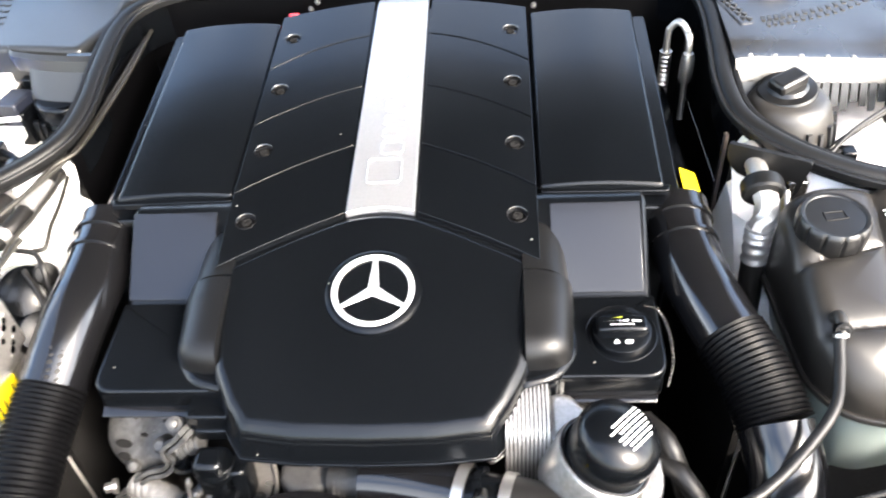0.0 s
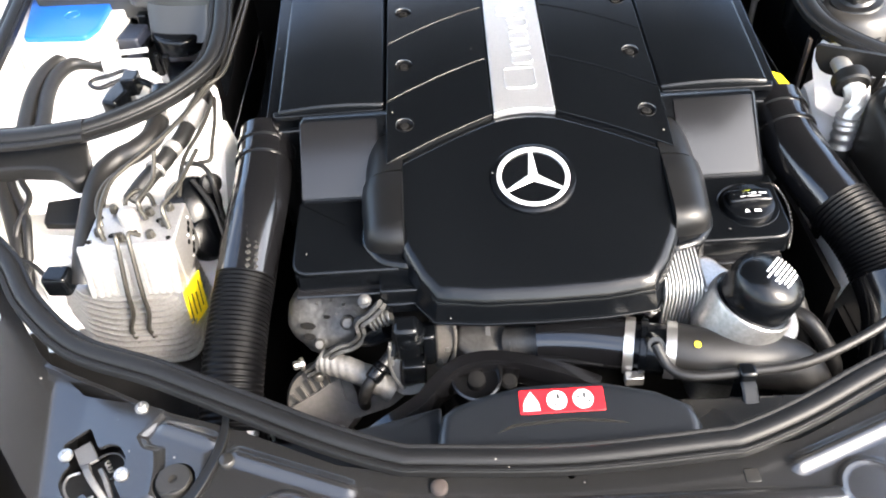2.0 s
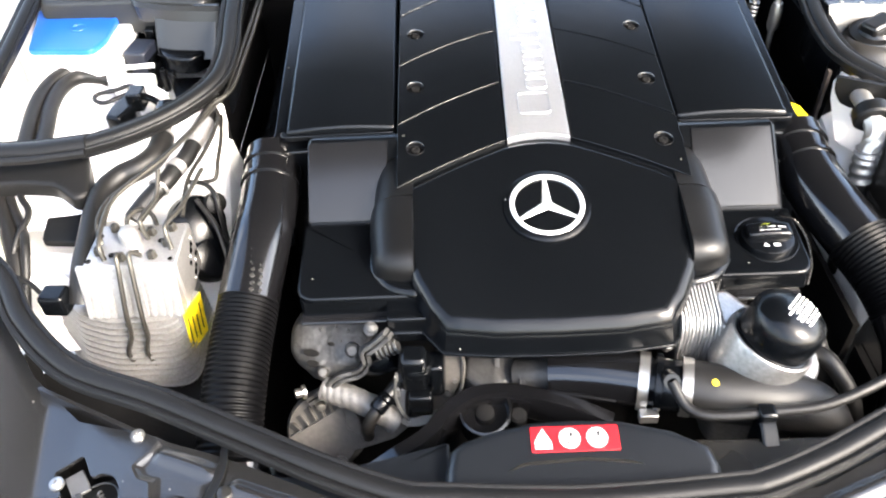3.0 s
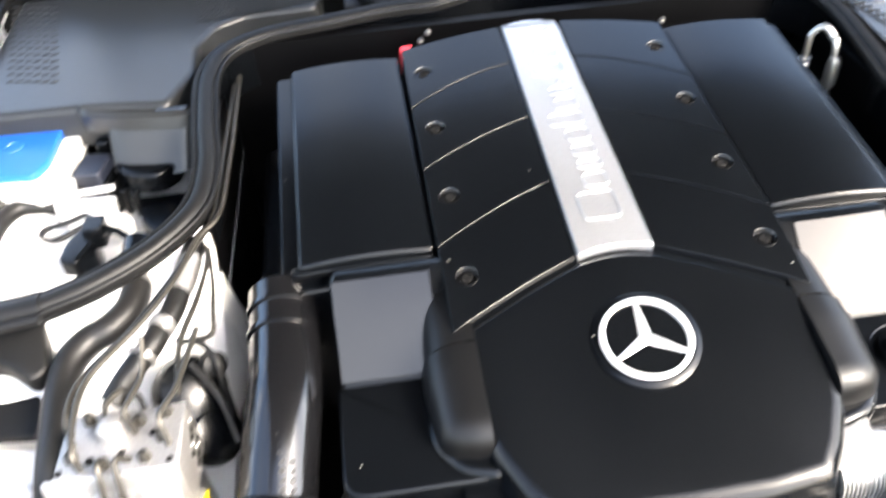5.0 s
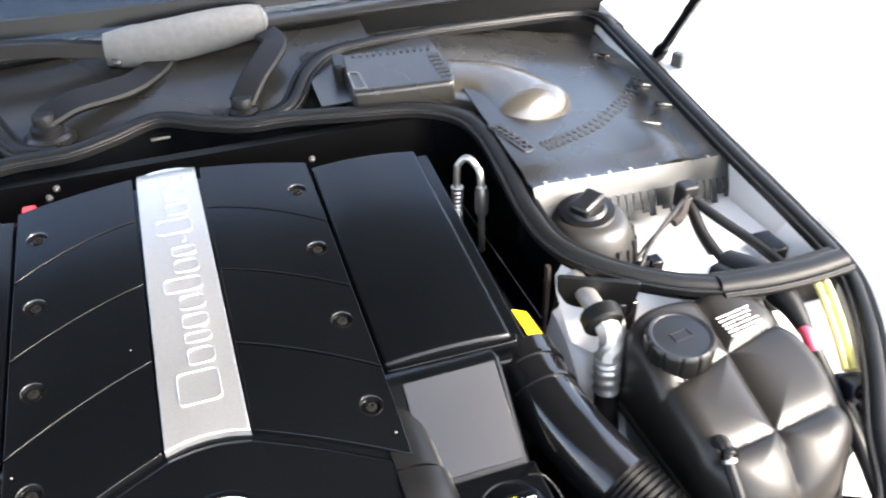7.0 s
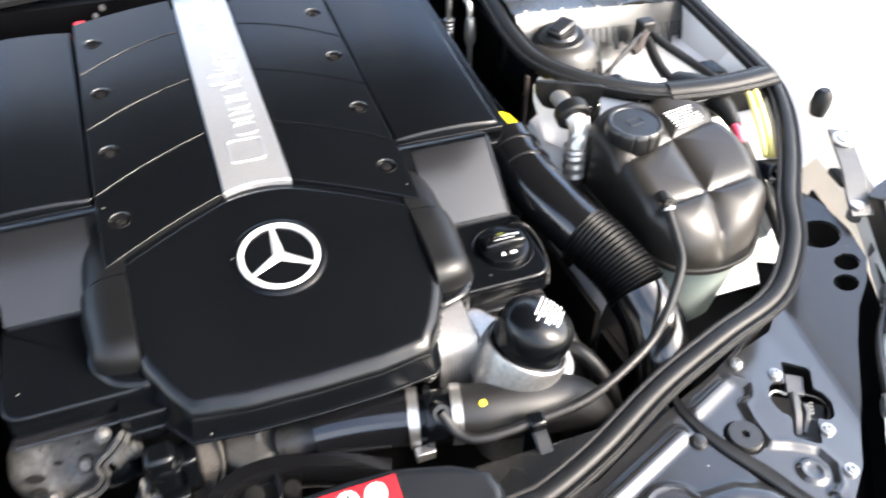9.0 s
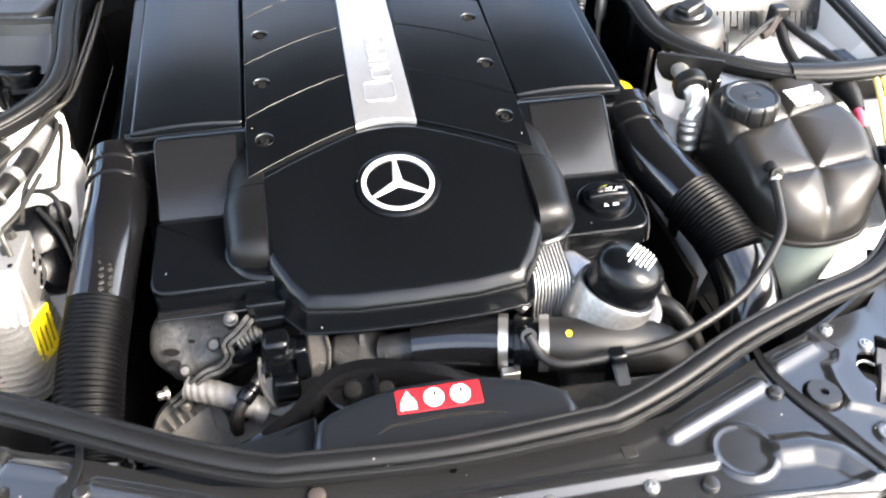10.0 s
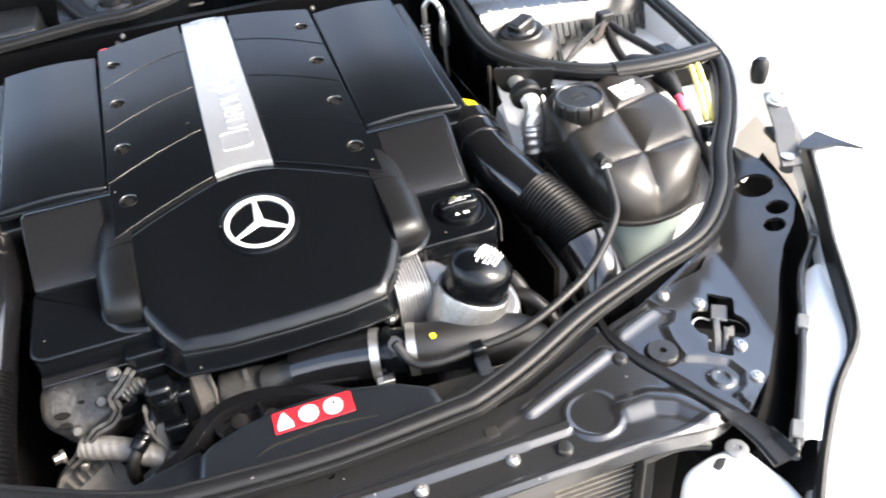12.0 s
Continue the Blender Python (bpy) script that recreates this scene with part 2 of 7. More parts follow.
def pad(outline, ztop, zbot, r=0.004, rings=8, steps=4, flare=0.0, bm=None, step=0.012):
    """A cushion-edged plate: walls up from zbot, a round of radius r, and a top that follows ztop(x, y)."""
    bm = bm or bmesh.new()
    o = ccw(dense(outline, step))
    zt = ztop if callable(ztop) else (lambda x, y: ztop)
    zb = zbot if callable(zbot) else (lambda x, y: zbot)
    levels = [([(x, y, zb(x, y)) for x, y in inset(o, -flare)])]
    for k in range(steps + 1):
        a = math.pi / 2 * k / steps
        ring = inset(o, r * (1 - math.cos(a)))
        levels.append([(x, y, zt(x, y) - r * (1 - math.sin(a))) for x, y in ring])
    levels.append([(x, y, zt(x, y)) for x, y in inset(o, r + min(0.0015, r * 0.5))])
    last = inset(o, r + min(0.0015, r * 0.5))
    cx, cy = sum(p[0] for p in last) / len(last), sum(p[1] for p in last) / len(last)
    for k in range(1, rings):
        s = 1 - k / rings
        ring = [(cx + (x - cx) * s, cy + (y - cy) * s) for x, y in last]
        levels.append([(x, y, zt(x, y)) for x, y in ring])
    vs = [[bm.verts.new(p) for p in lv] for lv in levels]
    m = len(o)
    for a, b in zip(vs, vs[1:]):
        for j in range(m):
            bm.faces.new((a[j], a[(j + 1) % m], b[(j + 1) % m], b[j]))
    tip = bm.verts.new((cx, cy, zt(cx, cy)))
    for j in range(m):
        bm.faces.new((vs[-1][j], vs[-1][(j + 1) % m], tip))
    bm.faces.new(vs[0][::-1])
    return bm


def plate(outline, holes, ztop, thick, bm=None):
    """A sheet with holes through it, following ztop(x, y)."""
    bm = bm or bmesh.new()
    zt = ztop if callable(ztop) else (lambda x, y: ztop)
    loops, edges = [], []
    for lp in [outline] + list(holes):
        vs = [bm.verts.new((x, y, zt(x, y))) for x, y in lp]
        loops.append(vs)
        edges += [bm.edges.new((vs[i], vs[(i + 1) % len(vs)])) for i in range(len(vs))]
    got = bmesh.ops.triangle_fill(bm, use_beauty=True, use_dissolve=False, edges=edges, normal=(0, 0, 1))
    faces = [f for f in got["geom"] if isinstance(f, bmesh.types.BMFace)]
    ext = bmesh.ops.extrude_face_region(bm, geom=faces)
    bmesh.ops.translate(bm, verts=[v for v in ext["geom"] if isinstance(v, bmesh.types.BMVert)], vec=(0, 0, -thick))
    return bm


def box(x0, x1, y0, y1, z0, z1, bm=None, m=None):
    bm = bm or bmesh.new()
    vs = [Vector((x, y, z)) for z in (z0, z1) for x, y in ((x0, y0), (x1, y0), (x1, y1), (x0, y1))]
    vs = [bm.verts.new(m @ v if m else v) for v in vs]
    for f in ((0, 3, 2, 1), (4, 5, 6, 7), (0, 1, 5, 4), (1, 2, 6, 5), (2, 3, 7, 6), (3, 0, 4, 7)):
        bm.faces.new([vs[i] for i in f])
    return bm


def prism(profile, x0, x1, bm=None):
    """A profile of (y, z) drawn out from x0 to x1."""
    bm = bm or bmesh.new()
    a, b = ([bm.verts.new((x, y, z)) for y, z in profile] for x in (x0, x1))
    m = len(profile)
    for i in range(m):
        bm.faces.new((a[i], a[(i + 1) % m], b[(i + 1) % m], b[i]))
    bm.faces.new(a[::-1]), bm.faces.new(b)
    return bm


def lathe(profile, m=None, seg=28, bm=None, wave=None):
    """Turns a profile of (radius, height) round its axis and poses it by m."""
    bm = bm or bmesh.new()
    m = m or Matrix()
    rows = []
    for i, (r, z) in enumerate(profile):
        row = []
        for k in range(seg):
            rr = r * (wave(i, k) if wave else 1.0)
            a = 2 * math.pi * k / seg
            row.append(bm.verts.new(m @ Vector((rr * math.cos(a), rr * math.sin(a), z))))
        rows.append(row)
    for a, b in zip(rows, rows[1:]):
        for k in range(seg):
            bm.faces.new((a[k], a[(k + 1) % seg], b[(k + 1) % seg], b[k]))
    bm.faces.new(rows[0][::-1]), bm.faces.new(rows[-1])
    return bm


def aim(at, axis, spin=0.0):
    """A pose at a place with its z axis along axis."""
    return Matrix.Translation(at) @ Vector(axis).to_track_quat("Z", "Y").to_matrix().to_4x4() @ pose(0, 0, 0, 0, 0, spin)


def sheet(rows, thick=0.0, bm=None):
    """A skin over rows of points."""
    bm = bm or bmesh.new()
    vs = [[bm.verts.new(p) for p in r] for r in rows]
    for a, b in zip(vs, vs[1:]):
        for j in range(len(a) - 1):
            bm.faces.new((a[j], a[j + 1], b[j + 1], b[j]))
    if thick:
        bmesh.ops.recalc_face_normals(bm, faces=bm.faces)
        bmesh.ops.solidify(bm, geom=bm.faces[:], thickness=thick)
    return bm


def arc(cx, cy, r, a0, a1, n):
    return [(cx + r * math.cos(radians(a0 + (a1 - a0) * k / n)), cy + r * math.sin(radians(a0 + (a1 - a0) * k / n))) for k in range(n + 1)]


def circle(cx, cy, r, n=20):
    return arc(cx, cy, r, 0, 360 - 360 / n, n - 1)


def bolt(at, axis=(0, 0, 1), r=0.007, mat=None, label="zinc-plated hex bolt on the painted steel", spin=10, name="bolt"):
    m = aim(at, axis, spin)
    t = tagged(new(name), label, "bolt", "body bolts")
    t.location = at
    off = m
    part("flange", lathe([(r * 1.0, -0.002), (r, 0.001), (r * 0.94, 0.0018)], off, 20), mat or ZINC, t)
    part("head", lathe([(r * 0.68, 0.001), (r * 0.68, 0.0034), (r * 0.56, 0.0042), (r * 0.30, 0.0042), (r * 0.26, 0.0022)], off, 6), mat or ZINC, t)
    return t


def bon(y, k=0.0):
    """Height of the shut line of the bonnet at y."""
    return 0.875 + 0.14 * y + k


# ---- surroundings ----
ground = solo("ground", box(-60, 60, -60, 60, -0.2, 0.0), CONCRETE, "pale sunlit concrete paving under the car", "ground", kind="structure")

# the raised bonnet over the bay: outer skin and fleece lining
bonnet = thing("bonnet", "raised white bonnet with black fleece lining", "bonnet", at=(0, 0.585, 1.155))
HY0, HZ0, HY1, HZ1 = 0.585, 1.155, -0.305, 1.850


def hood_rows(off, inset_x):
    rows = []
    for k in range(13):
        f = k / 12
        y, z = HY0 + (HY1 - HY0) * f, HZ0 + (HZ1 - HZ0) * f
        w = (0.70 - 0.10 * f ** 3) - inset_x
        rows.append([(w * (j / 6 - 1), y - off * 0.66 - 0.0 * j, z - off * 0.74 + 0.03 * (1 - (j / 6 - 1) ** 2)) for j in range(13)])
    return rows


part("skin", sheet(hood_rows(0.0, 0.0), 0.004), WHITE, bonnet)
part("lining", sheet(hood_rows(0.035, 0.04), 0.004), HOODPAD, bonnet, "black fleece lining")
for s in (-1, 1):
    foot, top = Vector((s * 0.705, 0.564, 0.948)), Vector((s * 0.560, 0.095, 1.440))
    hg = part("strut", tube([foot, foot.lerp(top, 0.35), foot.lerp(top, 0.7), top], 0.0078, 14, 4), COVER, bonnet, "black gas strut")
    part("strut_foot", lathe([(0.010, -0.012), (0.011, 0.0), (0.010, 0.018), (0.0085, 0.022)], aim(foot, top - foot), 16), COVER, hg)
    part("ball_stud", box(-0.007, 0.007, -0.010, 0.010, -0.010, 0.012, m=pose(s * 0.716, 0.531, 0.948, 0, 0, 20)), GALV, hg, "pale steel ball stud bracket", bevel=0.003)

# ---- bay shell ----
WINGEDGE = [(0.706, 0.75), (0.702, 0.33), (0.698, 0.12), (0.690, 0.0), (0.664, -0.082), (0.620, -0.170), (0.590, -0.224), (0.556, -0.295), (0.527, -0.342), (0.474, -0.382), (0.427, -0.426), (0.388, -0.468), (0.345, -0.52)]
bay = thing("engine_bay", "dark shadowed engine bay of a white car", "engine bay")
# tray coloured near black so the depth of the bay reads as shade
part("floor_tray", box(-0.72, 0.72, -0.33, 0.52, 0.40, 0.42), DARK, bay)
# walls borrow the bellows black: shade at the bulkhead is put into their colour
part("firewall", box(-0.372, 0.372, 0.500, 0.515, 0.42, 0.945), BELLOWSHADE, bay)
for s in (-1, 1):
    # same black as the firewall, painted-in shade
    part("side_wall", box(s * 0.372, s * 0.380, 0.215, 0.515, 0.42, 0.905), BELLOWSHADE, bay)
    # white inner wing: wall, shelf and strut tower
    def wing(y):
        h = 0.735 + 0.120 / (1 + math.exp(-(y - 0.135) / 0.026))
        lean = 0.40 * max(0.0, 0.12 - y)
        inn = 0.352 if y > 0.0 else 0.352 + 0.10 * min(1.0, -y / 0.12)
        return [(s * inn, y, 0.42), (s * (inn + 0.004), y, h - 0.10), (s * (inn + 0.020), y, h - 0.02), (s * (inn + 0.05), y, h), (s * 0.55, y, h + 0.004),
                (s * (0.655 - lean), y, h + 0.01), (s * (0.668 - lean), y, bon(y) - 0.03), (s * (0.69 - lean), y, bon(y) - 0.012)]
    y0 = -0.045 if s < 0 else -0.012
    part("inner_wing", sheet([wing(y0 + (0.215 - y0) * k / 40) for k in range(41)], 0.0015), WHITE, bay, "white painted inner wing")
    # white cross wall below the bulkhead seal
    cw = spline([(s * 0.374, 0.222, 0), (s * 0.390, 0.202, 0), (s * 0.424, 0.176, 0), (s * 0.474, 0.148, 0), (s * 0.530, 0.132, 0), (s * 0.655, 0.126, 0)], 6)
    part("cross_wall", sheet([[(p.x - s * 0.004 * k, p.y - 0.016 * k * k, bon(p.y) - 0.012 - 0.030 * k) for k in range(3)] for p in cw], 0.0015), WHITE, bay, "white painted cross wall")
    part("shelf", sheet([[(s * 0.372, y, 0.80), (s * 0.45, y, 0.822), (s * 0.62, y, 0.826), (s * 0.655, y, 0.832), (s * 0.685, y, 0.836), (s * 0.698, y, bon(y) - 0.016)]
                         for y in (0.214, 0.28, 0.34, 0.45, 0.58, 0.70)], 0.0015), WHITE, bay, "white painted shelf")
    # liners added as dark sheets, their black standing for shade low in the bay
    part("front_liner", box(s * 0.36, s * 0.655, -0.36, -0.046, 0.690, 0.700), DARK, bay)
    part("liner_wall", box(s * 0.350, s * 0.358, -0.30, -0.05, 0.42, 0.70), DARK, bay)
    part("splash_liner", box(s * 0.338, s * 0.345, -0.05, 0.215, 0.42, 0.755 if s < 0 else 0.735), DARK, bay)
    # outer wing of the car
    rows = []
    edge = spline([(x + 0.004, y, 0) for x, y in WINGEDGE], 6)
    for p in edge:
        z = bon(p.y, -0.012) - 0.05 * max(0.0, -0.1 - p.y)
        o = Vector((1.0, -0.25 if p.y < 0 else 0.0))
        rows.append([(s * (p.x + o.x * d), p.y + o.y * d, z + h) for d, h in ((-0.010, -0.05), (-0.003, -0.004), (0.004, 0.0), (0.04, 0.004), (0.10, -0.006), (0.16, -0.04), (0.20, -0.12), (0.22, -0.40))])
    wg = thing("front_wing", "white painted outer wing beside the engine bay", "car wing", "outer wings", at=(s * 0.75, 0.1, 0.85))
    part("skin", sheet([r[2:] for r in rows], 0.0012), WHITE, wg)
    part("flange", sheet([r[:3] for r in rows], 0.0012), WHITE, wg)


# ---- front crossmember ----
from mathutils import geometry


def zp(x, y):
    return 0.806 - 0.085 * max(0.0, abs(x) - 0.32) - 0.08 * max(0.0, min(abs(x), 0.45) - 0.39) + 0.33 * max(0.0, 0.978 * (abs(x) - 0.497) - 0.2075 * (y + 0.135)) + 0.0015 * math.log(1 + math.exp(min(40.0, (y + 0.2) / 0.03)))


half = [(0.0, -0.385), (0.27, -0.381), (0.335, -0.386), (0.378, -0.380), (0.424, -0.346), (0.482, -0.282), (0.520, -0.233), (0.552, -0.197), (0.582, -0.173), (0.604, -0.147), (0.618, -0.105), (0.622, -0.052), (0.615, -0.010),
        (0.606, 0.010), (0.594, -0.010), (0.555, -0.075), (0.516, -0.129), (0.454, -0.184), (0.37, -0.212), (0.287, -0.243), (0.20, -0.282), (0.125, -0.297), (0.0, -0.300)]
mirror = [(-x, y) for x, y in half[::-1]]
outline = half + mirror[1:-1]


def latch_hole(s):
    c, a = Vector((0.4215, -0.270)), radians(-34)
    pts = [(-0.0125, -0.049), (0.0125, -0.049), (0.0125, -0.016), (0.022, -0.017), (0.030, -0.008), (0.030, 0.010), (0.022, 0.020), (0.0145, 0.022), (0.0145, 0.049), (-0.0145, 0.049), (-0.0125, 0.020), (-0.022, 0.018),
           (-0.030, 0.008), (-0.030, -0.010), (-0.022, -0.022), (-0.0125, -0.024)]
    return [(s * (c.x + x * math.cos(a) - y * math.sin(a)), c.y + x * math.sin(a) + y * math.cos(a)) for x, y in rounded(pts, 0.0055, 3)]


holes = []
for s in (-1, 1):
    holes += [latch_hole(s), circle(s * 0.342, -0.288, 0.0185, 16), circle(s * 0.5885, -0.092, 0.0222, 28), circle(s * 0.5845, -0.1410, 0.0128, 20), circle(s * 0.5645, -0.1640, 0.0122, 20)]
holes.append(circle(0.0, -0.304, 0.0035, 10))
def near(x, y, pts):
    """Distance from a place to a line of points."""
    best = 9.0
    for (ax, ay), (bx, by) in zip(pts, pts[1:]):
        dx, dy = bx - ax, by - ay
        f = max(0.0, min(1.0, ((x - ax) * dx + (y - ay) * dy) / (dx * dx + dy * dy)))
        best = min(best, math.hypot(x - ax - f * dx, y - ay - f * dy))
    return best


def inside(x, y, poly):
    c = False
    for (ax, ay), (bx, by) in zip(poly, poly[1:] + poly[:1]):
        if (ay > y) != (by > y) and x < (bx - ax) * (y - ay) / (by - ay) + ax:
            c = not c
    return c


def ease(v):
    v = max(0.0, min(1.0, v))
    return v * v * (3 - 2 * v)


STEP = [(0.366, -0.216), (0.372, -0.228), (0.384, -0.240), (0.376, -0.2515), (0.364, -0.256), (0.3595, -0.276), (0.358, -0.302), (0.377, -0.309), (0.397, -0.320), (0.4015, -0.337), (0.390, -0.354), (0.378, -0.360)]
PLATEAU = STEP + [(0.385, -0.45), (0.80, -0.45), (0.80, 0.20), (0.362, 0.20)]
SWEPT = [(0.272, -0.3365), (0.300, -0.3375), (0.322, -0.349), (0.338, -0.370)]


def press(x, y):
    """Height of the pressed beads, bosses and steps of the sheet."""
    x = abs(x)
    h = 0.0048 * ease((0.0165 - near(x, y, [(-0.2, -0.3355), (0.213, -0.3360)]) * 1.9) / 0.008)
    d = math.hypot(x - 0.2425, y + 0.332)
    h = max(h, 0.0036 * ease((0.0310 - d) / 0.006) - 0.0016 * ease((0.0255 - d) / 0.004))
    h = max(h, 0.0048 * ease((0.0125 - near(x, y, [(0.190, -0.3055), (0.289, -0.2675)])) / 0.0125))
    h = max(h, 0.0045 * ease((0.0120 - near(x, y, [(0.316, -0.250), (0.362, -0.230)])) / 0.012))
    h = max(h, 0.0070 * ease((0.0200 - near(x, y, SWEPT)) / 0.019))
    if x > 0.33:
        e = near(x, y, STEP)
        h = max(h, 0.0042 * ease((e if inside(x, y, PLATEAU) else -e) / 0.008 + 0.5) + 0.0012 * ease((0.006 - e) / 0.005))
        d = math.hypot((x - 0.3775), (y + 0.336))
        h += 0.003 * ease((0.015 - d) / 0.005) - 0.0016 * ease((0.009 - d) / 0.004)
    h += 0.0035 * ease((0.006 - near(x, y, [(-0.2, -0.3705), (0.245, -0.3765), (0.30, -0.380), (0.345, -0.377)])) / 0.005)
    return h


def zt(x, y):
    return zp(x, y) + press(x, y)


cross = thing("radiator_crossmember", "black painted steel crossmember with pressed beads, dusty", "crossmember", at=(0, -0.36, 0.80))
edge_loops = [dense(outline, 0.006)] + [dense(h, 0.004) for h in holes]
cv, ce = [], []
for lp in edge_loops:
    k0 = len(cv)
    cv += [Vector(p) for p in lp]
    ce += [(k0 + k, k0 + (k + 1) % len(lp)) for k in range(len(lp))]
STEPG = 0.0042
for row in range(110):
    y = -0.392 + STEPG * 0.87 * row
    for col in range(int(1.32 / STEPG)):
        x = -0.66 + STEPG * (col + 0.5 * (row % 2))
        if inside(x, y, outline) and not (0.175 < abs(x) < 0.415 and y < -0.205) and not any(abs(x - h[0][0]) < 0.1 and inside(x, y, h) for h in holes):
            cv.append(Vector((x, y)))
for s in (-1, 1):
    for row in range(84):
        for col in range(104):
            x, y = s * (0.1755 + 0.0023 * (col + 0.5 * (row % 2))), -0.390 + 0.0022 * row
            if inside(x, y, outline) and not any(abs(x - h[0][0]) < 0.1 and inside(x, y, h) for h in holes):
                cv.append(Vector((x, y)))
gv, _, gf, _, _, _ = geometry.delaunay_2d_cdt(cv, ce, [], 0, 1e-6)
bm = bmesh.new()
vs = [bm.verts.new((p.x, p.y, zt(p.x, p.y))) for p in gv]
for f in gf:
    c = (gv[f[0]] + gv[f[1]] + gv[f[2]]) / 3
    if inside(c.x, c.y, outline) and not any(abs(c.x - h[0][0]) < 0.12 and inside(c.x, c.y, h) for h in holes):
        bm.faces.new([vs[k] for k in f])
bmesh.ops.delete(bm, geom=[v for v in bm.verts if not v.link_faces], context="VERTS")
rim_e = [e for e in bm.edges if len(e.link_faces) == 1]
ext = bmesh.ops.extrude_edge_only(bm, edges=rim_e)
for v in ext["geom"]:
    if isinstance(v, bmesh.types.BMVert):
        v.co.z -= 0.004
part("top_sheet", bm, BLACKPAINT, cross, sharp=70)
part("back_wall", sweep(bmesh.new(), [Vector((x, y, 0.77)) for x, y in [(-0.5, -0.150), (-0.37, -0.215), (-0.2, -0.284), (-0.12, -0.300), (0.12, -0.300), (0.2, -0.284), (0.37, -0.215), (0.5, -0.150)]], [(-0.002, -0.25), (0.002, -0.25), (0.002, 0.036), (-0.002, 0.036)]), BLACKPAINT, cross)
part("front_wall", sweep(bmesh.new(), spline([(-0.40, -0.360, 0.792), (-0.335, -0.383, 0.797), (-0.26, -0.379, 0.80), (0, -0.383, 0.80), (0.26, -0.379, 0.80), (0.335, -0.383, 0.797), (0.40, -0.360, 0.792)], 8), [(-0.0015, -0.012), (0.0015, -0.012), (0.0015, 0.004), (-0.0015, 0.004)]), BLACKPAINT, cross)

# seam strips lapped over the crossmember
for s in (-1, 1):
    pts = spline([(s * 0.3080, -0.212, 0), (s * 0.3055, -0.250, 0), (s * 0.3165, -0.290, 0), (s * 0.3345, -0.325, 0), (s * 0.346, -0.356, 0), (s * 0.360, -0.385, 0), (s * 0.368, -0.410, 0), (s * 0.370, -0.440, 0)], 6)
    bm = sweep(bmesh.new(), pts, [(-0.011, -0.001), (0.011, -0.001), (0.0115, 0.002), (0.009, 0.0045), (-0.005, 0.0040), (-0.0105, 0.0065), (-0.012, 0.005)], scale=lambda f: 0.22 + 0.85 * f)
    for v in bm.verts:
        v.co.z += zt(v.co.x, max(v.co.y, -0.375)) + 0.0012
    solo("rubber_flap", bm, RUBBER, "black rubber flap lapped over the crossmember", "flap", "crossmember flaps")

# bolts, clips and buffers along the crossmember
for x, y in ((-0.057, -0.349), (0.070, -0.349), (0.155, -0.350), (0.387, -0.215), (0.418, -0.236), (0.421, -0.305), (0.409, -0.347), (-0.389, -0.209), (-0.453, -0.249), (-0.391, -0.278), (-0.409, -0.347)):
    bolt((x, y, zt(x, y) + 0.001), r=0.0064)


def push_clip(x, y, mat=COWL, label="grey plastic push clip in the crossmember"):
    solo("push_clip", lathe([(0.0075, -0.001), (0.0075, 0.0015), (0.006, 0.0035), (0.003, 0.0042)], Matrix.Translation((x, y, zt(x, y) + 0.001)), 18), mat, label, "clip", "push clips")


for x, y in ((-0.001, -0.345), (0.202, -0.357), (0.300, -0.279), (-0.298, -0.272), (-0.202, -0.357)):
    push_clip(x, y)
push_clip(-0.112, -0.309, RUST, "rusty brown clip in the crossmember")


def buffer(s):
    t = thing("rubber_buffer", "grey round rubber bonnet buffer in a square cut-out", "buffer", "bonnet buffers", at=(s * 0.342, -0.288, 0.80))
    z = zp(0.342, -0.288)
    part("pad", lathe([(0.012, -0.03), (0.0155, -0.004), (0.016, 0.003), (0.0145, 0.0055), (0.004, 0.0055), (0.0035, 0.001)], Matrix.Translation((s * 0.342, -0.288, z)), 24), COWL, t)
    part("socket", lathe([(0.024, -0.032), (0.024, -0.030)], Matrix.Translation((s * 0.342, -0.288, z)), 20), DARK, t)


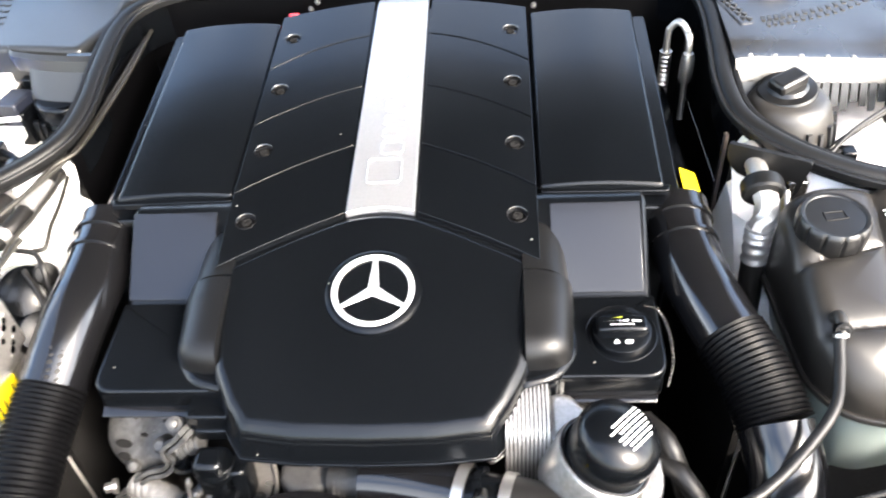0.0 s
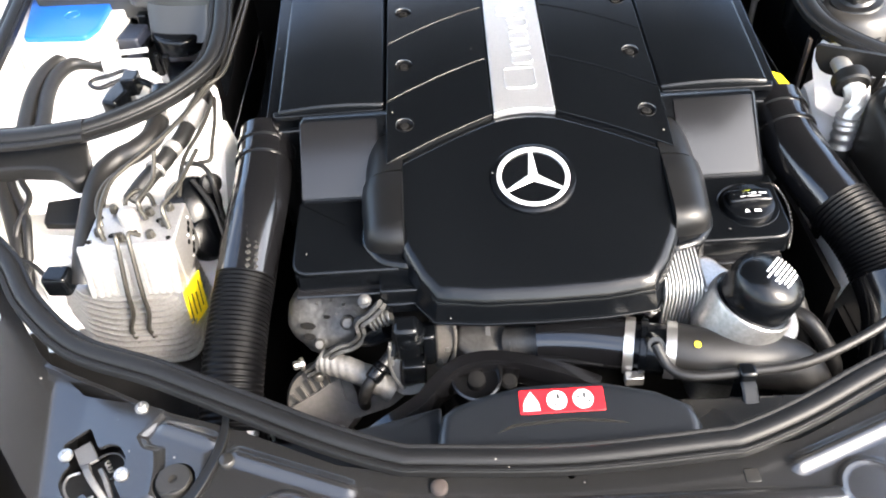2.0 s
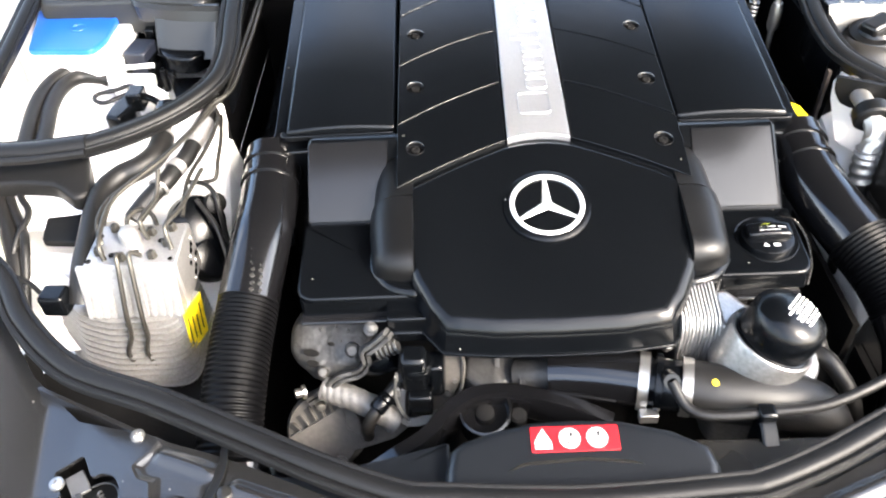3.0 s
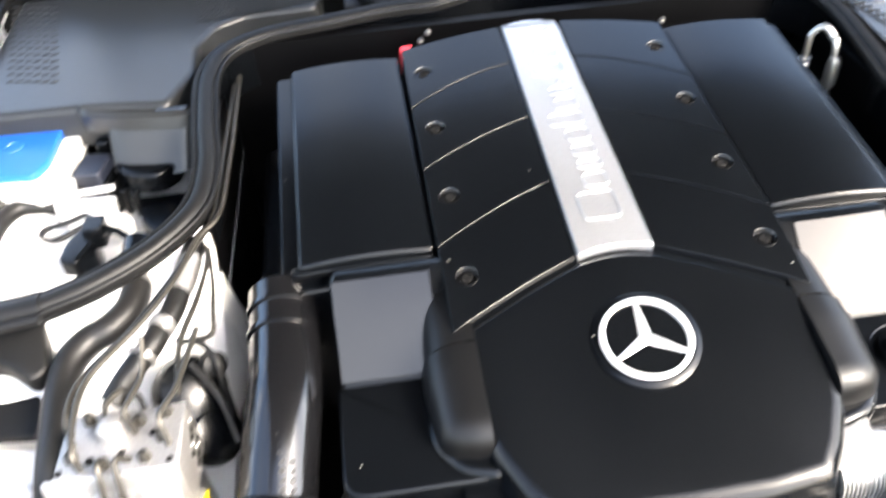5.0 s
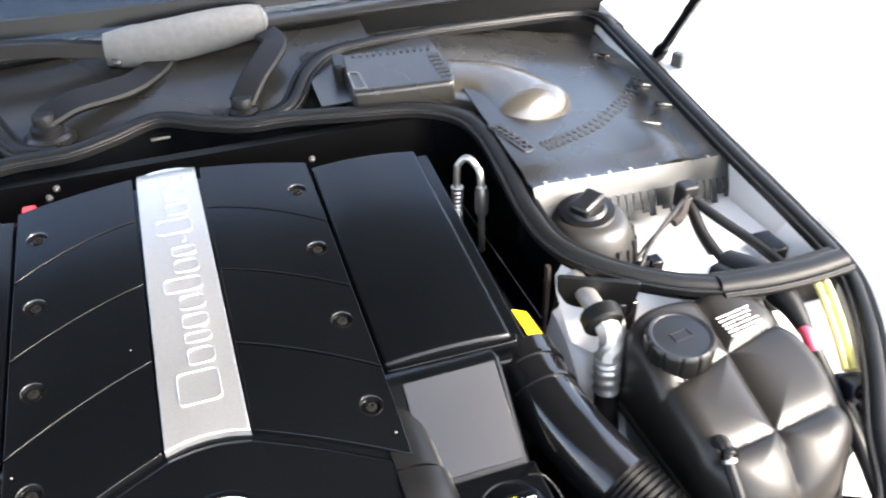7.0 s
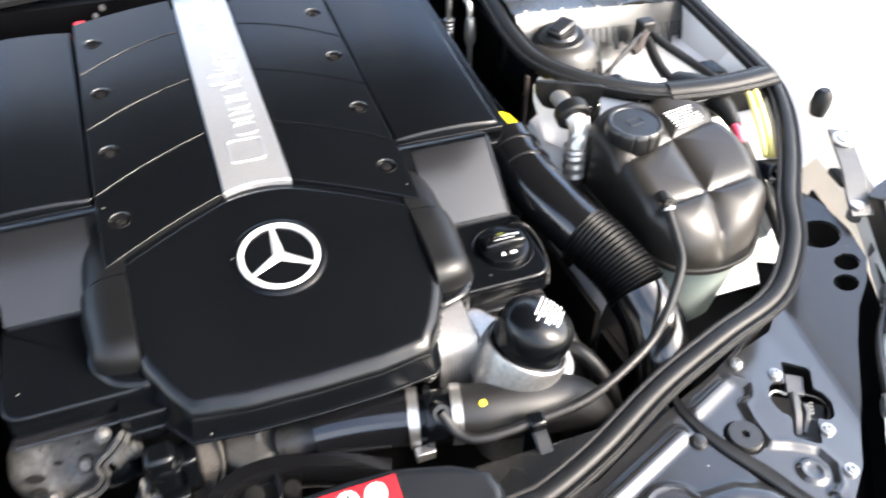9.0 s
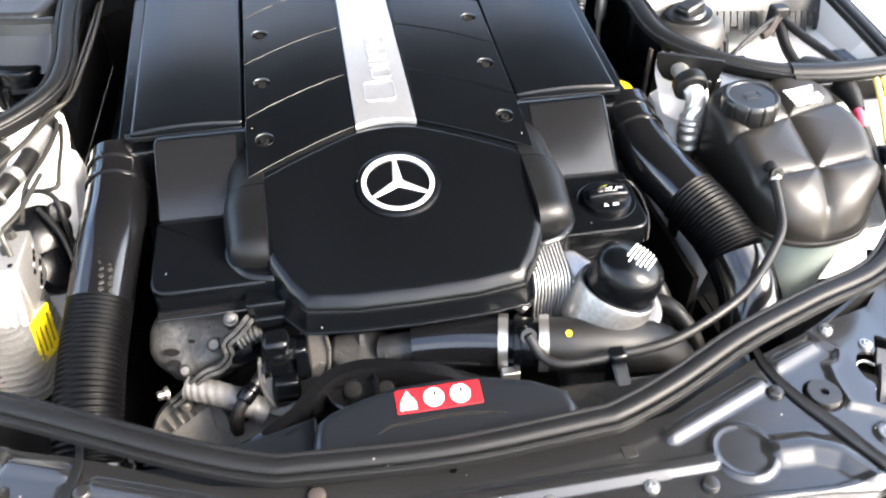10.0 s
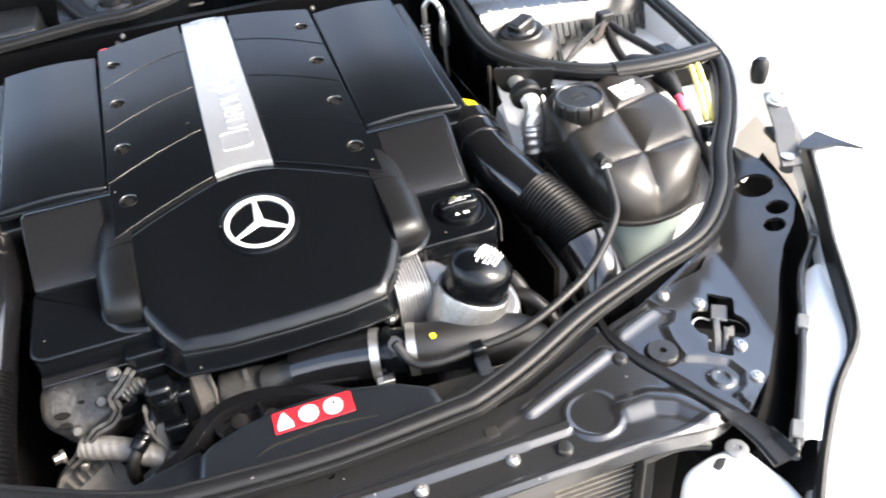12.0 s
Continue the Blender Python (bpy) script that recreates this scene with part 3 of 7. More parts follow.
def latch(s):
    c = Vector((s * 0.4215, -0.270, zp(0.4215, -0.270)))
    t = thing("bonnet_latch", "steel bonnet latch in a cross-shaped opening", "latch", "bonnet latches", at=c)
    r = pose(0, 0, 0, 0, 0, -34 * s)
    m = Matrix.Translation(c) @ r
    # black sheet under the opening, its colour standing for shade in the well
    part("well", box(-0.045, 0.045, -0.056, 0.056, -0.062, -0.058, m=m), INKSHADE, t)
    part("plate", box(-0.0085, 0.0085, 0.018, 0.042, -0.010, -0.007, m=m), GALV, t, "worn pale steel plate", bevel=0.001)
    rim = [(-0.010, 0.012), (-0.020, 0.014), (-0.0265, 0.006), (-0.0265, -0.008), (-0.019, -0.017), (-0.008, -0.019)]
    part("rim", tube([m @ Vector((x, y, -0.004)) for x, y in rim], 0.0012, 8, 5), ZINC, t)
    part("far_rim", tube([m @ Vector((-x, -y * 0.9, -0.005)) for x, y in rim], 0.0010, 8, 5), COWL, t)
    part("hook", sweep(bmesh.new(), spline([m @ Vector(p) for p in ((-0.003, 0.016, -0.006), (-0.004, 0.004, 0.000), (-0.003, -0.012, -0.002), (-0.001, -0.028, -0.012))], 5), [(-0.0032, -0.004), (0.0032, -0.004), (0.0032, 0.003), (-0.0032, 0.003)]), GALV, t, "bright steel hook", bevel=0.001)
    part("catch", sweep(bmesh.new(), spline([m @ Vector(p) for p in ((0.006, 0.004, -0.006), (0.0065, -0.010, -0.003), (0.004, -0.026, -0.010))], 5), [(-0.0022, -0.004), (0.0022, -0.004), (0.0022, 0.003), (-0.0022, 0.003)]), GALV, t, bevel=0.0008)
    part("spring", tube([m @ Vector((0.013 + 0.0022 * math.cos(q * 1.6), 0.012 - 0.0010 * q, -0.010 + 0.0022 * math.sin(q * 1.6))) for q in range(14)], 0.0008, 6, 2), ZINC, t)
    part("lever", box(-0.010, 0.011, -0.046, -0.030, -0.012, -0.009, m=m), COWL, t, bevel=0.001)


for s in (-1, 1):
    buffer(s)
    latch(s)
for x, y in ((0.149, -0.314), (-0.151, -0.314)):
    solo("foil_tag", pad(rounded([(x - 0.006, y - 0.006), (x + 0.006, y - 0.006), (x + 0.006, y + 0.006), (x - 0.006, y + 0.006)], 0.001, 2), lambda a, b: zt(a, b) + 0.0012, lambda a, b: zt(a, b) + 0.0002, 0.0003, 2), COWL,
         "small pale foil tag stuck on black paint", "tag", "foil tags")

# condenser and grille below the front edge
cond = thing("condenser", "black slatted condenser panel below the crossmember", "condenser", at=(0, -0.335, 0.5))
part("carrier", box(-0.35, 0.35, -0.325, -0.320, 0.45, 0.785), DARK, cond)
for s in (-1, 1):
    pl = plate(rounded([(s * 0.020, 0.55), (s * 0.195, 0.55), (s * 0.195, 0.768), (s * 0.020, 0.768)], 0.004, 2), [circle(s * 0.112, 0.722, 0.046, 40)], 0.0, 0.004)
    bmesh.ops.transform(pl, matrix=Matrix(((1, 0, 0, 0), (0, 0, 1, -0.348), (0, 1, 0, 0), (0, 0, 0, 1))), verts=pl.verts)
    part("panel", pl, COWL, cond)
    part("bezel", tube([(s * 0.112 + 0.047 * math.cos(a * math.pi / 12), -0.353, 0.722 + 0.047 * math.sin(a * math.pi / 12)) for a in range(24)], 0.0032, 8, 2, closed=True, up=(0, 1, 0)), COWL, cond)
    for k in range(18):
        part("slat", box(s * 0.012, s * 0.285, -0.346, -0.334, 0.762 - 0.0085 * k, 0.7645 - 0.0085 * k), BEIGE, cond, smooth=False)
    for k in range(24):
        part("slat", box(s * 0.282, s * 0.290, -0.352, -0.330, 0.764 - 0.0062 * k, 0.7668 - 0.0062 * k), COWL, cond, smooth=False)
    part("side_post", box(s * 0.286, s * 0.298, -0.360, -0.330, 0.50, 0.785), COWL, cond, bevel=0.002)

for s in (-1, 1):
    t = thing("headlamp_housing", "white plastic headlamp housing top with a screw", "headlamp", "headlamps", at=(s * 0.345, -0.42, 0.75))
    o = rounded([(s * x, y) for x, y in ((0.288, -0.47), (0.296, -0.405), (0.312, -0.384), (0.345, -0.376), (0.378, -0.378), (0.398, -0.43), (0.40, -0.50), (0.29, -0.52))], 0.012, 4)
    part("shell", pad(o, lambda x, y: 0.752 + 0.10 * (y + 0.42), 0.60, 0.012, 6), WHITE, t)
    part("screw", lathe([(0.011, 0.0), (0.011, 0.002), (0.009, 0.0035), (0.004, 0.0035), (0.0035, 0.0015)], Matrix.Translation((s * 0.368, -0.3845, 0.7555)), 24), GREYPAINT, t, "white screw boss")
    # black pad in place of a shaded slot
    part("slot", pad(rounded([(s * x, y) for x, y in ((0.336, -0.392), (0.346, -0.386), (0.354, -0.389), (0.345, -0.397), (0.339, -0.398))], 0.002), 0.7565, 0.748, 0.0005, 2), INKSHADE, t)
    part("bracket_arm", tube([(s * 0.285, -0.36, 0.755), (s * 0.315, -0.365, 0.765), (s * 0.345, -0.372, 0.760)], 0.006, 8, 5), COWL, t)

# side gap trim, cable and brackets along the wing edge
for s in (-1, 1):
    t = thing("wing_edge_trim", "black folded trim along the white wing edge", "trim", "wing edge trims", at=(s * 0.6, -0.2, 0.78))
    path = [Vector((s * p.x, p.y, bon(p.y, -0.012) - 0.05 * max(0.0, -0.1 - p.y))) for p in spline([(x, y, 0) for x, y in WINGEDGE[4:]], 8)]
    part("lip", sweep(bmesh.new(), path, [(-0.003, -0.03), (0.003, -0.03), (0.004, 0.001), (0.0, 0.004), (-0.004, 0.001)]), RUBBER, t)
    # added dark strip that fills the gap with painted shade
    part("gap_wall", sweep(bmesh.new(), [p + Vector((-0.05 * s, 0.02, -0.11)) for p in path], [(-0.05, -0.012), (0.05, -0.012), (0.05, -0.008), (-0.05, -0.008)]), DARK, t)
    cab = thing("wing_cable", "black cable clipped along the wing edge", "cable", "wing cables", at=(s * 0.6, -0.2, 0.78))
    cp = [(0.664, -0.096, 0.818), (0.644, -0.125, 0.803), (0.606, -0.185, 0.798), (0.552, -0.232, 0.797), (0.522, -0.268, 0.797), (0.497, -0.302, 0.797), (0.461, -0.347, 0.798), (0.404, -0.413, 0.797), (0.385, -0.434, 0.795)]
    part("sheath", tube([(s * x, y, z) for x, y, z in cp], 0.0042, 10, 6), COWL, cab)
    for x, y, z in (cp[1], cp[2], cp[5], cp[7]):
        part("cable_clip", box(-0.010, 0.010, -0.006, 0.006, -0.007, 0.0058, m=pose(s * x, y, z, 0, 0, s * 50)), CLEAR, cab, "pale cable clip", bevel=0.0015)
    part("loose_loop", tube([(s * x, y, z) for x, y, z in ((0.606, -0.185, 0.800), (0.612, -0.196, 0.806), (0.604, -0.212, 0.808), (0.590, -0.222, 0.800))], 0.0026, 8, 5), COWL, cab)
    inn_ = spline([(s * x, y, 0) for x, y in ((0.622, 0.01), (0.612, -0.10), (0.556, -0.190), (0.486, -0.274), (0.428, -0.340), (0.384, -0.380))], 4)
    out_ = spline([(s * x, y, 0) for x, y in ((0.692, 0.02), (0.664, -0.085), (0.620, -0.172), (0.552, -0.300), (0.500, -0.365), (0.402, -0.455))], 4)
    # added dark sheet below the cable; shade of the gap is in its colour
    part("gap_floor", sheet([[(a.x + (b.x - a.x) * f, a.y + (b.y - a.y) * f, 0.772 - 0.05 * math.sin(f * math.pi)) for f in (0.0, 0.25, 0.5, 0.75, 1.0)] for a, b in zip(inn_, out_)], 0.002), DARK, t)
    pin_ = spline([(s * x, y, 0) for x, y in ((0.566, -0.222), (0.520, -0.278), (0.478, -0.328), (0.438, -0.374), (0.404, -0.412))], 4)
    pout_ = spline([(s * x, y, 0) for x, y in ((0.586, -0.224), (0.552, -0.294), (0.522, -0.340), (0.471, -0.379), (0.423, -0.423))], 4)
    part("inner_flange", sheet([[(a.x + (b.x - a.x) * f, a.y + (b.y - a.y) * f, 0.778 + 0.010 * f + 0.006 * math.sin(f * math.pi)) for f in (0.0, 0.25, 0.5, 0.75, 1.0)] for a, b in zip(pin_, pout_)], 0.0015), WHITE, t, "white painted inner flange")
    h = thing("wing_bracket", "painted steel bracket bolted to the wing", "bracket", "wing brackets", at=(s * 0.70, 0.04, 0.83))
    strap = spline([(s * 0.676, 0.004, 0.876), (s * 0.664, -0.020, 0.872), (s * 0.650, -0.055, 0.862), (s * 0.636, -0.085, 0.848), (s * 0.630, -0.104, 0.838)], 5)
    part("strap", sweep(bmesh.new(), strap, [(-0.013, -0.002), (0.013, -0.002), (0.0125, 0.001), (-0.0125, 0.001)]), GALV, h, "grey painted steel strap", bevel=0.0006)
    part("screw", lathe([(0.013, 0.0), (0.013, 0.003), (0.009, 0.0036), (0.0085, 0.006), (0.003, 0.006)], aim((s * 0.667, -0.014, 0.8745), (0, -0.2, 1)), 20), ZINC, h)
    for k in range(6):
        part("spring_turn", lathe([(0.0045, -0.0012), (0.0085, -0.0006), (0.0085, 0.0006), (0.0045, 0.0012)], aim((s * (0.632 - 0.0004 * k), -0.092, 0.826 + 0.0040 * k), (0, -0.1, 1)), 14), ZINC, h)
    part("tongue", pad(rounded([(s * x, y) for x, y in ((0.638, -0.094), (0.652, -0.086), (0.680, -0.076), (0.686, -0.098), (0.700, -0.138), (0.680, -0.116), (0.652, -0.107))], 0.003), lambda x, y: 0.861 + 0.10 * (abs(x) - 0.68), lambda x, y: 0.858 + 0.10 * (abs(x) - 0.68), 0.001, 3), COWL, h)
    part("back_tab", pad(rounded([(s * x, y) for x, y in ((0.640, -0.030), (0.652, -0.034), (0.646, -0.066), (0.634, -0.060))], 0.003), 0.853, 0.846, 0.002, 3), RUBBER, h)
    solo("wing_stop", lathe([(0.010, -0.01), (0.013, 0.004), (0.012, 0.018), (0.007, 0.024)], Matrix.Translation((s * 0.692, 0.056, 0.876)), 14), RUBBER, "black rubber stop on the wing edge", "stop", "wing stops")

# ---- weather seals ----
BULB = [(-0.0115, -0.0100), (0.0128, -0.0100), (0.0128, -0.0072), (0.0118, -0.0048), (0.0098, -0.0022), (0.0070, -0.0004), (0.0030, 0.0008), (-0.0010, 0.0010), (-0.0050, 0.0003), (-0.0082, -0.0014), (-0.0104, -0.0040), (-0.0115, -0.0070)]


def seal(name, pts, label, closed=False, foot=((-0.021, -0.012), (0.019, -0.012), (0.0195, -0.0075), (0.0165, -0.0050), (0.0125, -0.0060), (0.0105, -0.0085), (-0.0105, -0.0085), (-0.013, -0.0055), (-0.0175, -0.0048), (-0.021, -0.0075)), mat=RUBBER, slim=1.0, shift=0.0):
    path = spline(pts, 8, closed)
    c = path[len(path) // 2]
    t = thing(name, label, "weather seal", "weather seals", at=c)
    part("bulb", sweep(bmesh.new(), path, [(a * slim + shift, b * slim) for a, b in BULB], closed), mat, t, sharp=60)
    part("foot", sweep(bmesh.new(), path, [(a * slim + shift, b * slim if b > -0.011 else b) for a, b in foot], closed), mat, t)
    for o in (0.0178, -0.0190):
        part("ridge", sweep(bmesh.new(), path, [(o * slim + shift + 0.0013 * math.cos(k * math.pi / 3), -0.0068 * slim + 0.0013 * math.sin(k * math.pi / 3)) for k in range(6)], closed), mat, t)
    return t


side_pts = [(0.680, 0.66), (0.676, 0.50), (0.671, 0.33), (0.671, 0.20), (0.667, 0.118), (0.642, 0.055), (0.600, -0.010), (0.553, -0.070), (0.516, -0.126), (0.454, -0.180), (0.370, -0.207), (0.287, -0.236), (0.208, -0.272), (0.150, -0.293), (0.120, -0.297)]
front = [(x, y, bon(y, 0.0)) for x, y in side_pts] + [(0.0, -0.303, bon(-0.303))] + [(-x, y + 0.016 * max(0.0, min(1.0, (x - 0.30) / 0.12, (0.60 - x) / 0.06)), bon(y)) for x, y in side_pts[::-1]]
seal("front_weather_seal", front, "long black rubber weather seal round the bay edge", slim=0.66, shift=0.004)
rear_half = [(0.060, 0.556), (0.105, 0.540), (0.16, 0.538), (0.240, 0.524), (0.315, 0.510), (0.362, 0.480), (0.379, 0.432), (0.377, 0.350), (0.372, 0.285), (0.379, 0.225), (0.415, 0.176), (0.466, 0.140), (0.516, 0.119)]
rear = [(-x, y, bon(y, 0.012)) for x, y in rear_half[::-1]] + [(0.0, 0.582, bon(0.582, 0.012))] + [(x, y, bon(y, 0.012)) for x, y in rear_half]
seal("rear_weather_seal", rear, "wavy black rubber weather seal along the bulkhead", slim=0.74)
for s in (-1, 1):
    seal("cross_weather_seal", [(s * x, y, bon(y, 0.014)) for x, y in ((0.506, 0.121), (0.56, 0.114), (0.61, 0.113), (0.655, 0.116))], "short black rubber seal bridging to the wing")
    seal("cowl_weather_seal", [(s * 0.118, 0.562, 0.955), (s * 0.150, 0.568, 0.958), (s * 0.171, 0.588, 0.962), (s * 0.203, 0.640, 0.983 - 0.005 * s), (s * 0.256, 0.680, 0.991 - 0.007 * s), (s * 0.388, 0.705, 0.988 - 0.007 * s), (s * 0.536, 0.730, 0.978 - 0.007 * s), (s * 0.650, 0.745, 0.966 - 0.004 * s), (s * 0.684, 0.715, 0.962), (s * 0.681, 0.655, 0.965)],
         "black rubber seal round the cowl compartment", slim=0.72)
# carrier wall below the bulkhead seal
car = thing("seal_carrier", "black sheet carrier under the bulkhead seal", "carrier", at=(0, 0.5, 0.9))
rear_path = [Vector(p) + Vector((0, 0, -0.012)) for p in spline(rear, 8)]
k0 = next(k for k, p in enumerate(rear_path) if p.x > -0.384)
k1 = max(k for k, p in enumerate(rear_path) if p.x < 0.384)
part("carrier_wall", sweep(bmesh.new(), rear_path[k0:k1 + 1], [(-0.003, -0.055), (0.003, -0.055), (0.003, 0.0), (-0.003, 0.0)]), COVER, car)
for seg in (rear_path[:k0 + 1], rear_path[k1:]):
    part("carrier_end", sweep(bmesh.new(), seg, [(-0.009, -0.008), (0.009, -0.008), (0.009, 0.002), (-0.009, 0.002)]), BLACKPAINT, car)
for s in (-1, 1):
    if s < 0:
        part("end_flap", pad(rounded([(-0.640, 0.140), (-0.515, 0.134), (-0.505, 0.082), (-0.520, 0.072), (-0.545, 0.090), (-0.580, 0.094), (-0.640, 0.092)], 0.008), lambda x, y: 0.880 + 0.35 * (y - 0.13) - 0.25 * max(0.0, x + 0.53), lambda x, y: 0.862 + 0.35 * (y - 0.13) - 0.25 * max(0.0, x + 0.53), 0.004, 4), RUBBER, car, "black rubber end flap")
    else:
        part("end_bracket", box(0.500, 0.655, 0.108, 0.122, 0.852, 0.885), BLACKPAINT, car, bevel=0.003)
    if s > 0:
        part("drop_bracket", prism([(0.140, 0.885), (0.160, 0.885), (0.152, 0.836), (0.142, 0.836)], 0.408, 0.430), BLACKPAINT, car, bevel=0.003)
for x, y, z, mt in ((-0.002, 0.574, 0.9385, BEIGE), (-0.265, 0.5125, 0.928, BEIGE), (0.19, 0.527, 0.931, COWL), (0.25, 0.517, 0.930, COWL)):
    solo("drain_slot", box(x - 0.012, x + 0.012, y - 0.0012, y + 0.003, z - 0.0022, z + 0.0022), mt, "pale slot in the black bulkhead edge", "slot", "bulkhead slots", bevel=0.0015)

# ---- engine cover ----


def zc(x, y):
    """Height of the top of the engine cover."""
    bend = 0.012 * math.log(1 + math.exp(min(40, (0.08 - y) / 0.012)))
    return 0.902 + 0.125 * (y - 0.083) - 0.15 * bend + 0.006 * (1 - (x / 0.15) ** 2) * min(1, max(0, (y - 0.1) / 0.36))


cover = thing("engine_cover", "satin black V8 engine cover with silver centre bar and round badge", "engine cover", at=(0, 0.15, 0.88))
side = [(0.155, 0.436), (0.154, 0.030), (0.1535, -0.005), (0.150, -0.040), (0.139, -0.075), (0.124, -0.105), (0.108, -0.127), (0.06, -0.1325)]
shell = [(0.0, 0.452), (0.08, 0.446)] + side + [(0.0, -0.134)] + [(-x, y) for x, y in side[::-1]] + [(-0.08, 0.446)]
part("base_shell", pad(shell, lambda x, y: zc(x, y) - 0.0045, lambda x, y: 0.812 + 0.12 * max(0, y), 0.012, 10, 6, 0.004), COVER, cover)
part("lower_lip", pad(inset(ccw(dense(shell)), -0.0062), lambda x, y: 0.8130 + 0.12 * max(0, y), lambda x, y: 0.8100 + 0.12 * max(0, y), 0.0010, 3, 3), COVER, cover)


def groove(k, x):
    """y of the k-th seam between the cover's chevron plates, at a distance x from the middle."""
    yi, yo, bow = ((0.455, 0.437, 0.002), (0.381, 0.325, 0.009), (0.284, 0.2235, 0.006), (0.1855, 0.1185, 0.005), (0.0885, 0.029, 0.002))[k]
    f = (x - 0.036) / 0.120
    return yi + (yo - yi) * f + bow * 4 * f * (1 - f)


def skin(outline, holes, zf, thick, step=0.007):
    """A curved plate over an outline, pierced by holes."""
    loops = [dense(outline, step)] + [list(h) for h in holes]
    pv, pe = [], []
    for lp in loops:
        k0 = len(pv)
        pv += [Vector(p) for p in lp]
        pe += [(k0 + k, k0 + (k + 1) % len(lp)) for k in range(len(lp))]
    x0, x1 = min(p[0] for p in outline), max(p[0] for p in outline)
    y0, y1 = min(p[1] for p in outline), max(p[1] for p in outline)
    closed = [lp + lp[:1] for lp in loops]
    for r in range(int((y1 - y0) / step)):
        for c in range(int((x1 - x0) / step)):
            x, y = x0 + step * (c + 0.5 * (r % 2) + 0.3), y0 + step * (r + 0.5)
            if inside(x, y, outline) and not any(inside(x, y, h) for h in holes) and all(near(x, y, lp) > step * 0.35 for lp in closed):
                pv.append(Vector((x, y)))
    tv, _, tf, _, _, _ = geometry.delaunay_2d_cdt(pv, pe, [], 0, 1e-6)
    bm = bmesh.new()
    vs = [bm.verts.new((p.x, p.y, zf(p.x, p.y))) for p in tv]
    for f in tf:
        c = (tv[f[0]] + tv[f[1]] + tv[f[2]]) / 3
        if inside(c.x, c.y, outline) and not any(inside(c.x, c.y, h) for h in holes):
            bm.faces.new([vs[k] for k in f])
    bmesh.ops.delete(bm, geom=[v for v in bm.verts if not v.link_faces], context="VERTS")
    bmesh.ops.recalc_face_normals(bm, faces=bm.faces)
    if bm.faces[:][0].normal.z < 0:
        bmesh.ops.reverse_faces(bm, faces=bm.faces)
    got = bmesh.ops.extrude_edge_only(bm, edges=[e for e in bm.edges if len(e.link_faces) == 1])
    for v in got["geom"]:
        if isinstance(v, bmesh.types.BMVert):
            v.co.z -= thick
    return bm


WELLS = (0.083, 0.184, 0.287, 0.387)
XS = [0.0365 + (0.1545 - 0.0365) * k / 10 for k in range(11)]
for s in (-1, 1):
    for k in range(4):
        o = [(s * x, groove(k, x) - 0.0012) for x in XS] + [(s * x, groove(k + 1, x) + 0.0012) for x in XS[::-1]]
        part("chevron_plate", skin(o, [circle(s * 0.1345, WELLS[3 - k], 0.0103, 28)], zc, 0.0045), COVER, cover, bevel=0.0005)
front_o = [(s * x, groove(4, x) - 0.0012) for s, xs in ((-1, XS[::-1]), (1, XS)) for x in xs]
front_o = front_o[:11] + [(x, 0.0868 + 0.0055 * (1 - (x / 0.036) ** 2)) for x in (-0.024, -0.012, 0.0, 0.012, 0.024)] + front_o[11:]
front_o += [(0.1535, 0.0), (0.1495, -0.040), (0.1385, -0.075), (0.1235, -0.104), (0.107, -0.1255), (0.06, -0.1312), (0.0, -0.1325), (-0.06, -0.1312), (-0.107, -0.1255), (-0.1235, -0.104), (-0.1385, -0.075), (-0.1495, -0.040), (-0.1535, 0.0)]
part("front_plate", pad(front_o, lambda x, y: zc(x, y), lambda x, y: zc(x, y) - 0.013, 0.0125, 12, 8), COVER, cover)

bar_o = [(-0.0340, 0.0885), (-0.017, 0.0930), (0.0, 0.0945), (0.017, 0.0930), (0.0340, 0.0885), (0.0318, 0.463), (0.016, 0.469), (0.0, 0.4705), (-0.016, 0.469), (-0.0318, 0.463)]
bar = part("centre_bar", pad(bar_o, lambda x, y: zc(x, y) + 0.0022 - (0.0 if y < 0.44 else 12 * (y - 0.44) ** 2), lambda x, y: zc(x, y) - 0.006, 0.0012, 10, 3), BRUSHED, cover, "brushed silver centre bar")
# raised plain rounded shapes along the bar in place of the maker's lettering
yy = 0.1265
for wdt, kind_ in ((0.037, 1), (0.021, 0), (0.014, 0), (0.018, 0), (0.020, 0), (0.021, 1), (0.020, 0), (0.015, 0), (0.010, 2), (0.025, 1), (0.020, 0), (0.021, 0), (0.016, 0)):
    x0, x1 = ((0.018, -0.0065), (0.018, -0.0185), (0.009, 0.0055))[kind_]
    o = rounded([(x0, yy), (x0, yy + wdt), (x1, yy + wdt), (x1, yy)], min(0.0065, wdt * 0.4) if kind_ != 2 else 0.001, 5)
    if kind_ == 2:
        part("raised_bar", pad(o, lambda x, y: zc(x, y) + 0.0034, lambda x, y: zc(x, y) + 0.001, 0.0006, 2, 2), BRUSHED, bar)
    else:
        hole = rounded([(x0 - 0.0012, yy + 0.0030), (x0 - 0.0012, yy + wdt - 0.0030), (x1 + 0.0012, yy + wdt - 0.0030), (x1 + 0.0012, yy + 0.0030)], min(0.0055, (wdt - 0.006) * 0.4), 5)
        part("raised_shape", plate(o, [hole], lambda x, y: zc(x, y) + 0.0036, 0.0018), BRUSHED, bar, bevel=0.0005)
    yy += wdt + 0.0048

